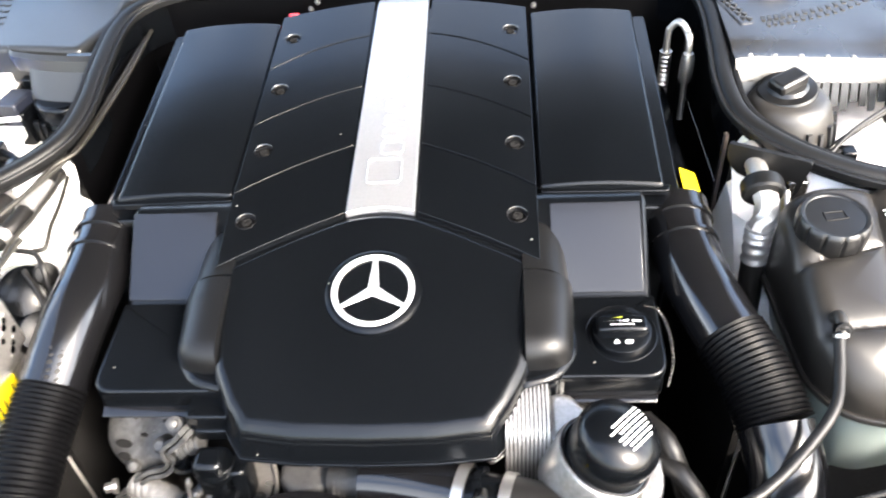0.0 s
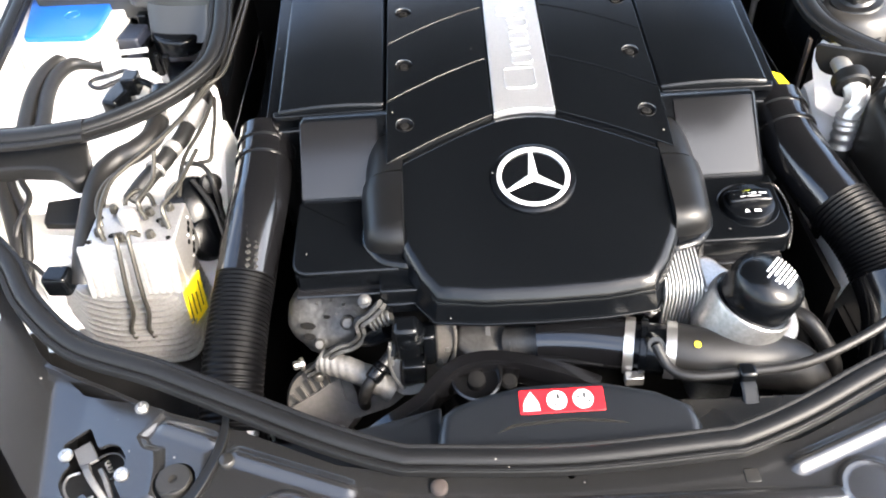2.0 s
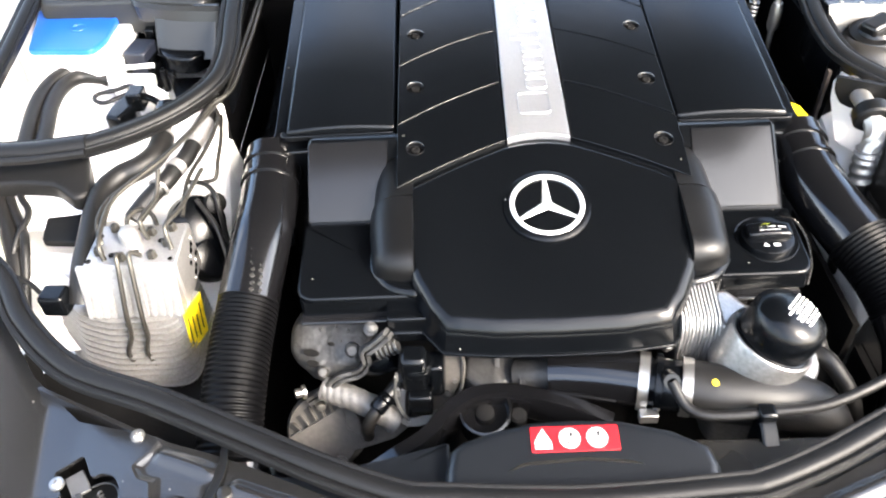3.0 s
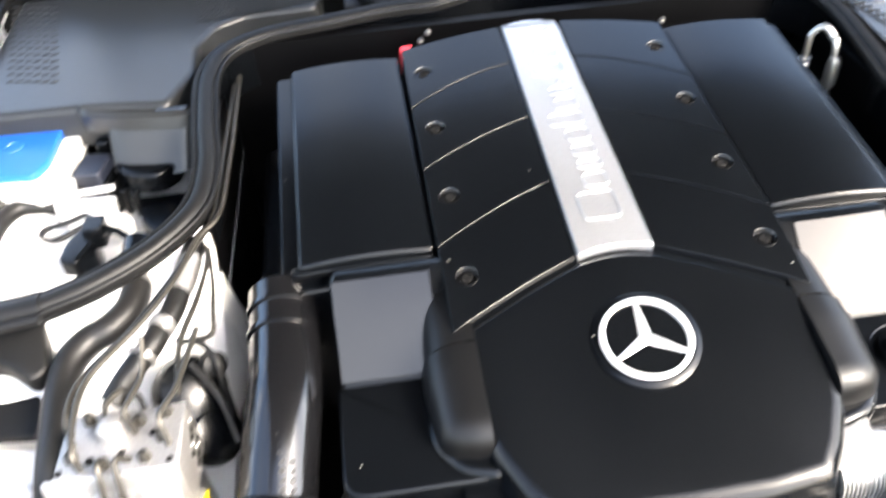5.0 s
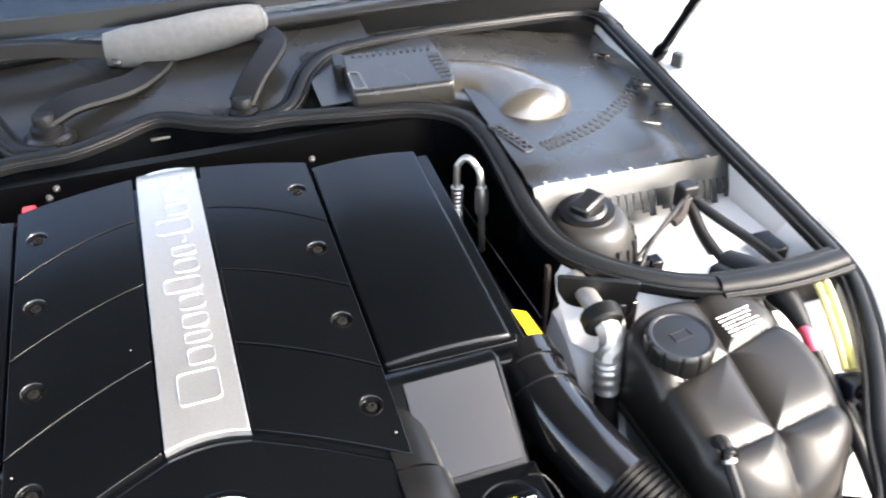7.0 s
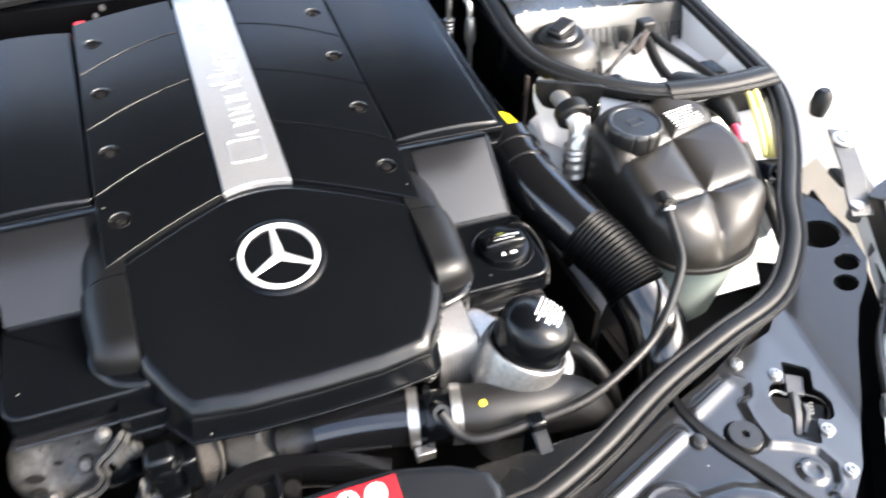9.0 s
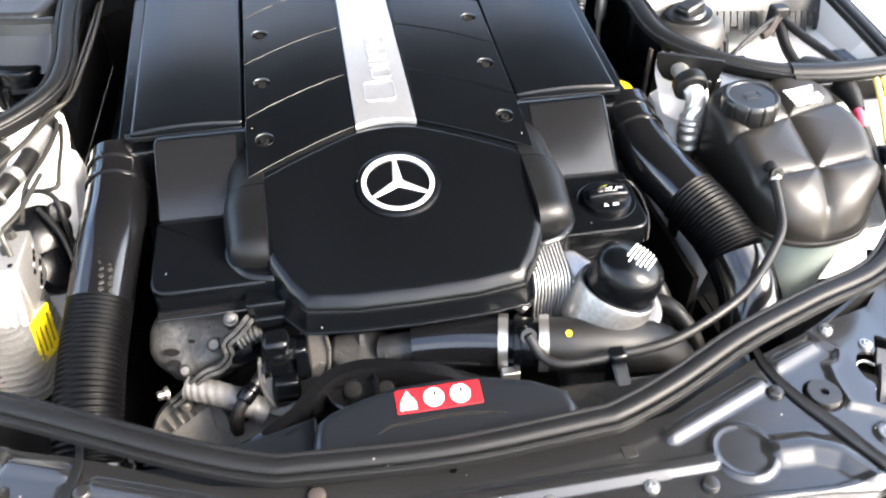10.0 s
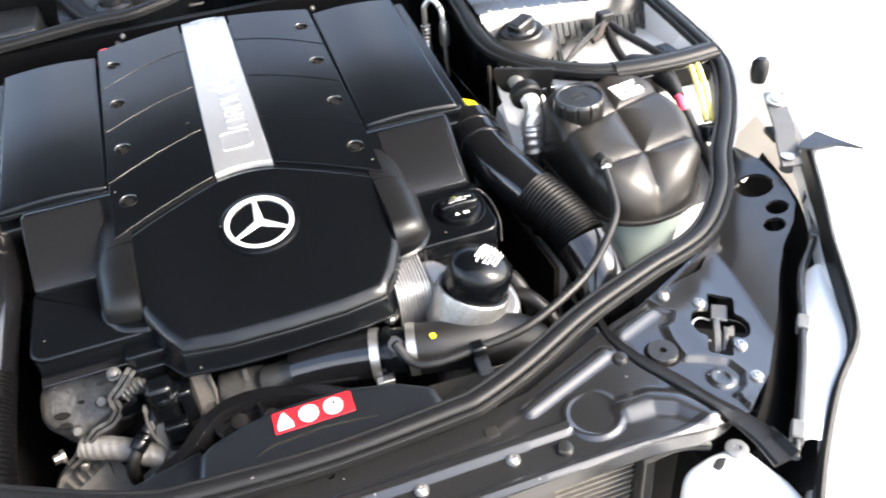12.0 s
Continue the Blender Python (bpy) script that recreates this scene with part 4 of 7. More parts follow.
for s in (-1, 1):
    for y in WELLS:
        wm = aim((s * 0.1345, y, zc(0.1345, y)), (0, -0.135, 1))
        sl = part("screw_well", lathe([(0.0108, -0.0038), (0.0108, -0.0004), (0.0106, 0.0003), (0.0100, 0.0004), (0.0092, -0.0006), (0.0088, -0.0036)], wm, 32), DUCT, cover, "glossy-rimmed screw well")
        part("screw", lathe([(0.0050, -0.0040), (0.0050, -0.0022), (0.0042, -0.0016), (0.0026, -0.0016), (0.0022, -0.0028)], wm, 18), DARK, sl)

badge_m = aim((0, 0.001, zc(0, 0.001) + 0.0010), (0, -0.245, 1))
badge = part("badge", lathe([(0.0452, -0.001), (0.0448, 0.0008), (0.0395, 0.0034), (0.0388, 0.0034), (0.0380, 0.0012)], badge_m, 56), COVER, cover, "round glossy black badge dish")
part("ring", lathe([(0.0382, 0.0010), (0.0382, 0.0036), (0.0374, 0.0042), (0.0346, 0.0042), (0.0338, 0.0036), (0.0338, 0.0010)], badge_m, 56), SATIN, badge, "silver ring")
bm = bmesh.new()
for k in range(3):
    a = radians(90 + 120 * k)
    d, q = Vector((math.cos(a), math.sin(a), 0)), Vector((-math.sin(a), math.cos(a), 0))
    e1, e2 = Vector((math.cos(a - math.pi / 3), math.sin(a - math.pi / 3), 0)), Vector((math.cos(a + math.pi / 3), math.sin(a + math.pi / 3), 0))
    up = Vector((0, 0, 1))
    tip, c, l, r = d * 0.0352 + up * 0.0026, up * 0.0052, e1 * 0.0058 + up * 0.0018, e2 * 0.0058 + up * 0.0018
    tl, tr = d * 0.0352 - q * 0.0016 + up * 0.0018, d * 0.0352 + q * 0.0016 + up * 0.0018
    vs = [bm.verts.new(badge_m @ p) for p in (c, l, tl, tip, tr, r)]
    bm.faces.new(vs[:4]), bm.faces.new((vs[0], vs[3], vs[4], vs[5]))
bmesh.ops.solidify(bm, geom=bm.faces[:], thickness=0.0005)
part("three_spokes", bm, SATIN, badge, "silver three-armed shape", smooth=False)

for s in (-1, 1):
    def zpad(x, y):
        return 0.885 + 0.10 * (y - 0.02) - 0.10 * max(0.0, 0.0 - y) - 12.0 * max(0.0, abs(x) - 0.160) ** 2
    for y0, y1, tip in ((0.0222, 0.098, 1), (-0.066, 0.0198, 0)):
        rows = []
        for k in range(25):
            y = y0 + (y1 - y0) * k / 24
            u = min(1.0, (y1 - y if tip else y - y0) / 0.020)
            e = math.sqrt(max(0.0, 1 - (1 - u) ** 2))
            wide = (0.044 if tip else 0.047 - 0.10 * max(0.0, -y)) * (0.35 + 0.65 * e)
            top, low = 0.8865 + 0.10 * (y - 0.02) - 0.10 * max(0.0, -y) - 0.014 * (1 - e), 0.828
            rows.append([(s * 0.134, y, low)] + [(s * (0.138 + wide * math.sin(a) ** 0.75), y, low + (top - low) * math.cos(a) ** 0.45) for a in [math.pi / 2 * q / 12 for q in range(13)]])
        ends = [[(s * 0.134, rows[m_][0][1], 0.828)] * 14 for m_ in (0, -1)]
        cb = sheet([ends[0]] + rows + [ends[1]])
        bmesh.ops.remove_doubles(cb, verts=cb.verts, dist=0.00005)
        part("side_cushion", cb, CUSHION, cover, "matt black rubbery side cushion", sharp=50)
    part("cushion_base", pad(rounded([(s * 0.13, -0.085), (s * 0.165, -0.075), (s * 0.187, -0.045), (s * 0.187, 0.08), (s * 0.13, 0.09)], 0.012), 0.846, 0.815, 0.008, 4), COVER, cover)

# ---- air filter housings ----


def housing(s):
    t = thing("air_filter_housing", "satin black air filter housing with flat lid and sloping front panel", "air filter housing", "air filter housings", at=(s * 0.22, 0.25, 0.85))
    zl = lambda x, y: 0.8885 + 0.117 * y + 0.004 * (1 - ((abs(x) - 0.222) / 0.06) ** 2)
    lid = rounded([(s * 0.1572, 0.124), (s * 0.281, 0.121), (s * 0.286, 0.432), (s * 0.1585, 0.436)], 0.004, 3)
    part("lid", pad(lid, zl, lambda x, y: 0.8885 + 0.117 * y - 0.012, 0.0045, 10, 4), COVER, t)
    part("lid_lip", pad(rounded([(s * 0.159, 0.118), (s * 0.284, 0.1155), (s * 0.288, 0.126), (s * 0.159, 0.128)], 0.002, 2), lambda x, y: 0.8995, 0.893, 0.0015, 2), COVER, t)
    part("tray_rim", pad(rounded([(s * 0.160, 0.112), (s * 0.298, 0.104), (s * 0.304, 0.440), (s * 0.160, 0.440)], 0.004, 3), lambda x, y: 0.874 + 0.117 * y, lambda x, y: 0.862 + 0.117 * y, 0.003, 6), COVER, t)
    part("tray", pad(rounded([(s * 0.160, 0.112), (s * 0.294, 0.110), (s * 0.300, 0.436), (s * 0.160, 0.436)], 0.008, 3), lambda x, y: 0.866 + 0.10 * y, 0.72, 0.002, 3), COVER, t)
    fy = -0.078 if s < 0 else -0.066
    prof = [(0.118, 0.899), (0.1000, 0.9035), (0.0965, 0.9025), (0.0255, 0.8475), (0.018, 0.8425), (fy + 0.010, 0.838), (fy + 0.004, 0.836), (fy + 0.002, 0.832), (fy, 0.812), (fy + 0.03, 0.800), (0.118, 0.780)]
    part("front_deck", prism(prof, s * 0.135, s * (0.2535 if s < 0 else 0.259)), COVER, t, bevel=0.004)
    part("deck_lip", prism([(fy + 0.004, 0.806), (fy - 0.0065, 0.8065), (fy - 0.0065, 0.8085), (fy - 0.003, 0.8105), (fy + 0.004, 0.8125)], s * 0.135, s * 0.2545), PANEL, t, bevel=0.0008)
    xo = 0.2560 if s < 0 else 0.2620
    deck = rounded([(s * 0.130, fy - 0.003), (s * xo, fy - 0.003), (s * xo, 0.0225), (s * 0.130, 0.0225)], [0.002, 0.020, 0.002, 0.002], 6)
    part("deck_plate", pad(deck, lambda x, y: 0.8408 + 0.0068 * (y - fy) / 0.09, lambda x, y: 0.8340, 0.0030, 5, 4, step=0.006), COVER, t)
    nrm = Vector((0, -0.055, 0.071)).normalized()
    d = Vector((0, 0.071, 0.055)).normalized()
    c0 = Vector((0, 0.0265, 0.8480))
    q = [(p.y, p.z) for p in (c0 - nrm * 0.003, c0 + nrm * 0.0016, c0 + d * 0.0885 + nrm * 0.0016, c0 + d * 0.0885 - nrm * 0.003)]
    part("sloping_panel", prism(q, s * 0.166, s * 0.2525), PANEL, t, "smooth sloping panel mirroring the sky", bevel=0.0008)
    if s < 0:
        a = [(-0.166, -0.101), (-0.112, -0.101), (-0.112, -0.05), (-0.166, -0.05)]
        part("corner_step", pad(rounded(a, 0.004, 3), 0.829, 0.812, 0.003, 3), COVER, t)
        part("corner_step_foot", pad(rounded([(-0.163, -0.104), (-0.112, -0.104), (-0.112, -0.05), (-0.163, -0.05)], 0.004, 3), 0.812, 0.800, 0.003, 3), COVER, t)
    else:
        part("deck_underside", box(0.135, 0.262, -0.05, 0.05, 0.792, 0.80), DARK, t)
    sh = rounded([(s * 0.290, 0.105), (s * 0.324, 0.120), (s * 0.330, 0.40), (s * 0.290, 0.41)], 0.006, 3)
    part("shoulder", pad(sh, lambda x, y: 0.878 - 0.20 * (y - 0.12) - 0.40 * (abs(x) - 0.305) if y < 0.2 else 0.862 - 0.4 * (abs(x) - 0.305), 0.74, 0.006, 6), COVER, t)
    return t


housing(-1)
housing(1)
solo("yellow_tag", sheet([[(0.3030, 0.119, 0.8855), (0.3215, 0.119, 0.8775)], [(0.3065, 0.152, 0.8795), (0.3245, 0.152, 0.8715)], [(0.3100, 0.188, 0.8725), (0.3270, 0.188, 0.8645)]], 0.001), YELLOW, "bright yellow paper tag on the housing shoulder", "tag")
solo("red_tag", pad(rounded([(-0.155, 0.452), (-0.141, 0.452), (-0.141, 0.466), (-0.155, 0.466)], 0.003, 2), 0.938, 0.905, 0.002, 2), ORANGE, "small red plastic tag behind the cover", "tag")
for x, y, z in ((-0.118, 0.48, 0.945), (-0.128, 0.478, 0.936), (0.083, 0.552, 0.900), (0.165, 0.452, 0.940)):
    bolt((x, y, z), (0, -0.5, 1), 0.0036, ZINC, "small bright screw behind the engine cover", name="screw")

# ---- oil filler cap ----
oc = Vector((0.2255, -0.022, 0.8435))
om = aim(oc, (0, -0.08, 1)) @ Matrix.Scale(0.86, 4)
oil = thing("oil_filler_cap", "black oil filler cap with grip bar and white print", "cap", at=oc)
part("collar", lathe([(0.0385, -0.004), (0.0385, 0.0004), (0.0368, 0.0012), (0.0348, 0.0004), (0.0335, -0.003)], om, 40), COVER, oil)
part("disc", lathe([(0.0310, -0.004), (0.0315, 0.005), (0.0305, 0.0075), (0.0285, 0.0085), (0.005, 0.0090)], om, 40), COVER, oil)
gb = pad(rounded([(-0.027, -0.009), (0.027, -0.009), (0.027, 0.012), (-0.027, 0.012)], 0.006, 4), lambda x, y: 0.020 - 4 * x * x, 0.007, 0.004, 4)
bmesh.ops.transform(gb, matrix=om, verts=gb.verts)
part("grip", gb, COVER, oil)


def mark(parent, m, x0, x1, y0, y1, mat, name="print_bar", z=0.0):
    part(name, box(x0, x1, y0, y1, z - 0.0004, z + 0.0004, m=m), mat, parent, smooth=False)


gz = lambda x: 0.0200 - 4 * x * x - 0.0004
for k in range(12):
    x = -0.0195 + 0.0033 * k
    if k != 8:
        mark(oil, om, x, x + 0.0024, 0.0010, 0.0030 + 0.0006 * (k in (0, 5, 7)), PRINT, z=gz(x))
for k in range(10):
    x = -0.0130 + 0.0025 * k
    mark(oil, om, x, x + 0.0017, -0.0034, -0.0020, PRINT, z=gz(x))
for k in range(4):
    x = -0.0085 + 0.0024 * k
    mark(oil, om, x, x + 0.0019, 0.0056 + 0.0006 * (k % 2), 0.0066 + 0.0006 * (k % 2), LIME, z=gz(x))
part("print_mark", lathe([(0.0036, -0.0004), (0.0036, 0.0004)], om @ Matrix.Translation((-0.007, -0.0175, 0.0092)) @ pose(0, 0, 0, 0, 0, 90), 3), PRINT, oil, "white warning triangle", smooth=False)
mark(oil, om, 0.002, 0.0095, -0.0195, -0.0155, PRINT, z=0.0092)

tether = bmesh.new()
sweep(tether, spline([(0.250, 0.010, 0.846), (0.263, 0.004, 0.845), (0.270, -0.018, 0.838), (0.271, -0.040, 0.824), (0.266, -0.055, 0.808)], 24), [(0.0012 * math.cos(k * math.pi / 4), 0.0012 * math.sin(k * math.pi / 4)) for k in range(8)], scale=lambda f: 1.0 + 0.45 * math.cos(f * 150))
part("tether", tether, COWL, oil, "beaded tether")

# ---- intake ducts ----


def duct(s):
    if s < 0:
        ax = [(-0.300, 0.130, 0.866), (-0.300, 0.095, 0.857), (-0.300, 0.050, 0.850), (-0.303, 0.005, 0.842), (-0.311, -0.055, 0.815)]
        co = [(-0.311, -0.055, 0.815), (-0.316, -0.10, 0.797), (-0.319, -0.15, 0.777), (-0.320, -0.205, 0.750)]
        lo = [(-0.313, -0.205, 0.750), (-0.313, -0.235, 0.730), (-0.313, -0.26, 0.69)]
    else:
        ax = [(0.296, 0.130, 0.866), (0.298, 0.090, 0.855), (0.304, 0.050, 0.847), (0.313, 0.015, 0.841), (0.325, -0.018, 0.833)]
        co = [(0.325, -0.018, 0.833), (0.336, -0.045, 0.826), (0.345, -0.071, 0.816), (0.351, -0.094, 0.805)]
        lo = [(0.351, -0.094, 0.805), (0.356, -0.126, 0.784), (0.355, -0.156, 0.747), (0.351, -0.171, 0.69), (0.346, -0.176, 0.62)]
    t = thing("intake_duct", "glossy black intake duct with corrugated section", "intake duct", "intake ducts", at=ax[2])
    part("elbow", tube(ax, 0.0318, 28, 8), DUCT, t)
    part("lower_pipe", tube(lo, 0.0325, 28, 8), DUCT, t)
    path = spline(co, 80 if s < 0 else 48)
    bm = bmesh.new()
    prof = [(math.cos(2 * math.pi * j / 28), math.sin(2 * math.pi * j / 28)) for j in range(28)]
    ribs = 30 if s < 0 else 18
    sweep(bm, path, prof, scale=lambda f: (0.0300 if s < 0 else 0.0318) + 0.0009 + 0.0009 * math.cos(2 * math.pi * f * ribs))
    part("bellows", bm, BELLOWSHADE, t, "matt corrugated bellows")
    for f in (0.085, 0.030) if s < 0 else (0.088, 0.058):
        c = Vector((ax[0][0], f + (0.02 if s < 0 else 0), 0.0))
        p0 = min(spline(ax, 8), key=lambda p: abs(p.y - (0.108 if f > 0.08 else 0.085)))
        part("band", lathe([(0.0320, -0.0025), (0.0342, -0.0018), (0.0342, 0.0018), (0.0320, 0.0025)], aim(p0, (0, 1, 0.22)), 36), DUCT, t)
    if s < 0:
        part("moulded_dimple", lathe([(0.0045, -0.002), (0.0045, 0.0008), (0.003, 0.0012)], aim((-0.297, 0.011, 0.8745), (0.1, -0.2, 1)), 14), COVER, t)
        for k in range(7):
            for c in range(2):
                at = Vector((-0.3012 + 0.0078 * c, -0.0263 - 0.0066 * k, 0.8622 - 0.0030 * k - 0.0030 * c))
                out = Vector((0.010 + 0.008 * c, -0.012, 0.028))
                part("print_bar", box(-0.0022, 0.0022, -0.0019, 0.0019 - 0.0012 * ((k + c) % 2), -0.0006, 0.0005, m=aim(at, out)), COWL, t, smooth=False)
    return t


duct(-1)
duct(1)

# ---- engine front: dark block, hoses, pumps ----
block = thing("engine_block", "dark engine block under the cover", "engine", at=(0, 0.1, 0.5))
# block in the same near black, shade under the cover included
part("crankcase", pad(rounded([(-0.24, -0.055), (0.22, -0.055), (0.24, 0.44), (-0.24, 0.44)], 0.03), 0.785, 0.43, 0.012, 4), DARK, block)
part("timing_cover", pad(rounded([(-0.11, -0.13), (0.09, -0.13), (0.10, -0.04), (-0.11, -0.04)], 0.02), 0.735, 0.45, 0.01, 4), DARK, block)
part("water_outlet", pad(rounded([(-0.092, -0.118), (-0.078, -0.132), (-0.048, -0.130), (-0.026, -0.124), (-0.028, -0.095), (-0.088, -0.092)], 0.006), lambda x, y: 0.764 + 0.25 * (y + 0.11) - 0.10 * abs(x + 0.06), 0.70, 0.005, 4), DARKALLOY, block, "dark alloy water outlet")
part("outlet_rib", prism([(-0.132, 0.742), (-0.128, 0.742), (-0.100, 0.770), (-0.104, 0.772)], -0.060, -0.055), DARKALLOY, block)
part("outlet_neck", tube([(-0.035, -0.118, 0.756), (-0.018, -0.124, 0.764), (0.0, -0.128, 0.768)], 0.0175, 18, 5), DARKALLOY, block)
for k in range(6):
    part("collar_rib", lathe([(0.0178, -0.0014), (0.0196, -0.0005), (0.0196, 0.0005), (0.0178, 0.0014)], aim((-0.030 + 0.0048 * k, -0.1205 - 0.0012 * k, 0.756 + 0.0012 * k), (1, -0.26, 0.22)), 20), DARKALLOY, block)

fan = thing("fan_shroud", "black plastic fan shroud with arched rear edge", "fan shroud", at=(0, -0.25, 0.78))
rim = [(-0.112, -0.288), (-0.112, -0.262), (-0.108, -0.242), (-0.096, -0.233), (-0.065, -0.223), (-0.035, -0.217), (0.003, -0.216), (0.042, -0.218), (0.086, -0.229), (0.116, -0.245), (0.121, -0.264), (0.115, -0.286), (0.0, -0.298)]
part("arch", pad(rim, lambda x, y: 0.8185 + 0.15 * (y + 0.235), 0.70, 0.010, 8, 7), SHROUD, fan)
part("lower_lip", sweep(bmesh.new(), [Vector((x, y, 0.8135 - 0.6 * abs(x) * abs(x))) for x, y in ((-0.085, -0.270), (-0.042, -0.258), (0.008, -0.2555), (0.056, -0.260), (0.108, -0.277))], [(-0.0015, -0.008), (0.0015, -0.008), (0.0015, 0.003), (-0.0015, 0.003)]), COWL, fan)
part("side_shelf", pad(rounded([(0.105, -0.290), (0.105, -0.225), (0.235, -0.228), (0.31, -0.215), (0.30, -0.245), (0.21, -0.283)], 0.01), 0.795, 0.74, 0.004, 4), COWL, fan)
part("left_shelf", pad(rounded([(-0.108, -0.300), (-0.205, -0.282), (-0.265, -0.250), (-0.235, -0.240), (-0.201, -0.246), (-0.150, -0.234), (-0.108, -0.223)], 0.004), 0.800, 0.74, 0.003, 5), SHROUD, fan, "smooth blue-grey side shelf")
lab = thing("warning_label", "red warning label with three white pictograms", "label", at=(0, -0.237, 0.82))
lz = lambda x, y: 0.8195 + 0.15 * (y + 0.235)
part("sheet", pad(rounded([(-0.0375, -0.2485), (0.0385, -0.2485), (0.0385, -0.2255), (-0.0375, -0.2255)], 0.0015, 2), lz, 0.812, 0.0004, 3), RED, lab)
part("pictogram", plate(circle(-0.004, -0.237, 0.0092, 24), [], lambda x, y: lz(x, y) + 0.0005, 0.0004), PRINT, lab, smooth=False)
part("pictogram", plate(circle(0.0195, -0.237, 0.0092, 24), [], lambda x, y: lz(x, y) + 0.0005, 0.0004), PRINT, lab, smooth=False)
part("pictogram", plate([(-0.0345, -0.2460), (-0.0195, -0.2460), (-0.0200, -0.2400), (-0.0225, -0.2350), (-0.0270, -0.2275), (-0.0320, -0.2350), (-0.0342, -0.2400)], [], lambda x, y: lz(x, y) + 0.0005, 0.0004), PRINT, lab, smooth=False)
for cx in (-0.0035, 0.0200):
    part("glyph", plate([(cx - 0.001, -0.2330), (cx + 0.002, -0.2300), (cx + 0.0022, -0.2350), (cx + 0.0002, -0.2372)], [], lambda x, y: lz(x, y) + 0.0009, 0.0003), INKSHADE, lab, smooth=False)
    for u, v, a in ((-0.0050, -0.2350, 0.0016), (0.0045, -0.2395, 0.0014), (-0.0010, -0.2435, 0.0015), (0.0050, -0.2335, 0.0010)):
        part("glyph", plate([(cx + u - a, v - 0.0006), (cx + u + a, v - 0.0010), (cx + u + a * 0.8, v + 0.0008), (cx + u - a * 0.6, v + 0.0010)], [], lambda x, y: lz(x, y) + 0.0009, 0.0003), INKSHADE, lab, smooth=False)
    part("glyph", plate([(cx - 0.004, -0.2410), (cx + 0.001, -0.2402), (cx + 0.0012, -0.2410), (cx - 0.003, -0.2422)], [], lambda x, y: lz(x, y) + 0.0009, 0.0003), INKSHADE, lab, smooth=False)

# radiator hose with two clamps and joint
rh = thing("radiator_hose", "black radiator hose with two bright clamps", "hose", at=(0.12, -0.16, 0.785))
part("left_hose", tube([(-0.004, -0.127, 0.769), (0.012, -0.130, 0.772), (0.045, -0.138, 0.777), (0.085, -0.150, 0.781)], 0.0275, 24, 6), DUCT, rh)
part("joint", tube([(0.082, -0.150, 0.781), (0.100, -0.156, 0.783), (0.122, -0.162, 0.784)], 0.0255, 24, 5), COVER, rh)
part("right_hose", tube([(0.116, -0.160, 0.784), (0.150, -0.170, 0.784), (0.195, -0.176, 0.780), (0.235, -0.178, 0.768), (0.256, -0.185, 0.735), (0.258, -0.19, 0.68)], 0.0275, 24, 8), HOSE, rh)
for c in ((0.0815, -0.1495, 0.7805), (0.1195, -0.161, 0.784)):
    part("clamp", lathe([(0.0278, -0.0048), (0.0286, -0.0048), (0.0286, 0.0048), (0.0278, 0.0048)], aim(c, (1, -0.26, 0.05)), 36), ZINC, rh, "bright steel clamp band")
part("collar", lathe([(0.0262, -0.004), (0.0292, -0.003), (0.0292, 0.003), (0.0262, 0.004)], aim((0.0945, -0.1545, 0.7825), (1, -0.26, 0.05)), 30), COVER, rh)
part("nipple", tube([(0.098, -0.165, 0.806), (0.098, -0.178, 0.815)], 0.008, 12, 3), COVER, rh)
part("screw_housing", box(0.072, 0.090, -0.188, -0.178, 0.765, 0.776), ZINC, rh, bevel=0.001)
part("yellow_dot", lathe([(0.0032, -0.0004), (0.0032, 0.0004)], aim((0.1385, -0.1775, 0.8108), (0, -0.35, 1)), 16), YELLOW, rh, "yellow paint dot")
vent = thing("vent_hose", "thin black vent hose from the tank to the radiator hose", "hose", at=(0.3, -0.2, 0.82))
part("hose", tube([(0.404, -0.047, 0.874), (0.401, -0.055, 0.868), (0.396, -0.080, 0.857), (0.387, -0.107, 0.848), (0.366, -0.132, 0.840), (0.330, -0.165, 0.833), (0.294, -0.187, 0.827), (0.232, -0.208, 0.815), (0.178, -0.210, 0.808), (0.128, -0.208, 0.803), (0.108, -0.197, 0.804), (0.098, -0.178, 0.815)], 0.0048, 12, 8), HOSE, vent)
part("spring_clip", lathe([(0.0058, -0.0015), (0.0066, -0.0015), (0.0066, 0.0015), (0.0058, 0.0015)], aim((0.4025, -0.052, 0.8705), (0, -1, -0.9)), 14), ZINC, vent)
part("end_clip", lathe([(0.0075, -0.003), (0.0075, 0.003)], aim((0.404, -0.049, 0.8745), (0, -1, 0.4)), 14), COVER, vent)
post = thing("hose_clip_post", "black plastic clip post holding the vent hose", "clip", at=(0.19, -0.225, 0.78))
part("post", prism([(-0.206, 0.760), (-0.206, 0.800), (-0.214, 0.806), (-0.226, 0.802), (-0.250, 0.786), (-0.250, 0.760)], 0.168, 0.183), COVER, post, bevel=0.002)
part("jaw", box(0.1675, 0.1835, -0.219, -0.203, 0.7985, 0.8145), COVER, post, bevel=0.003)

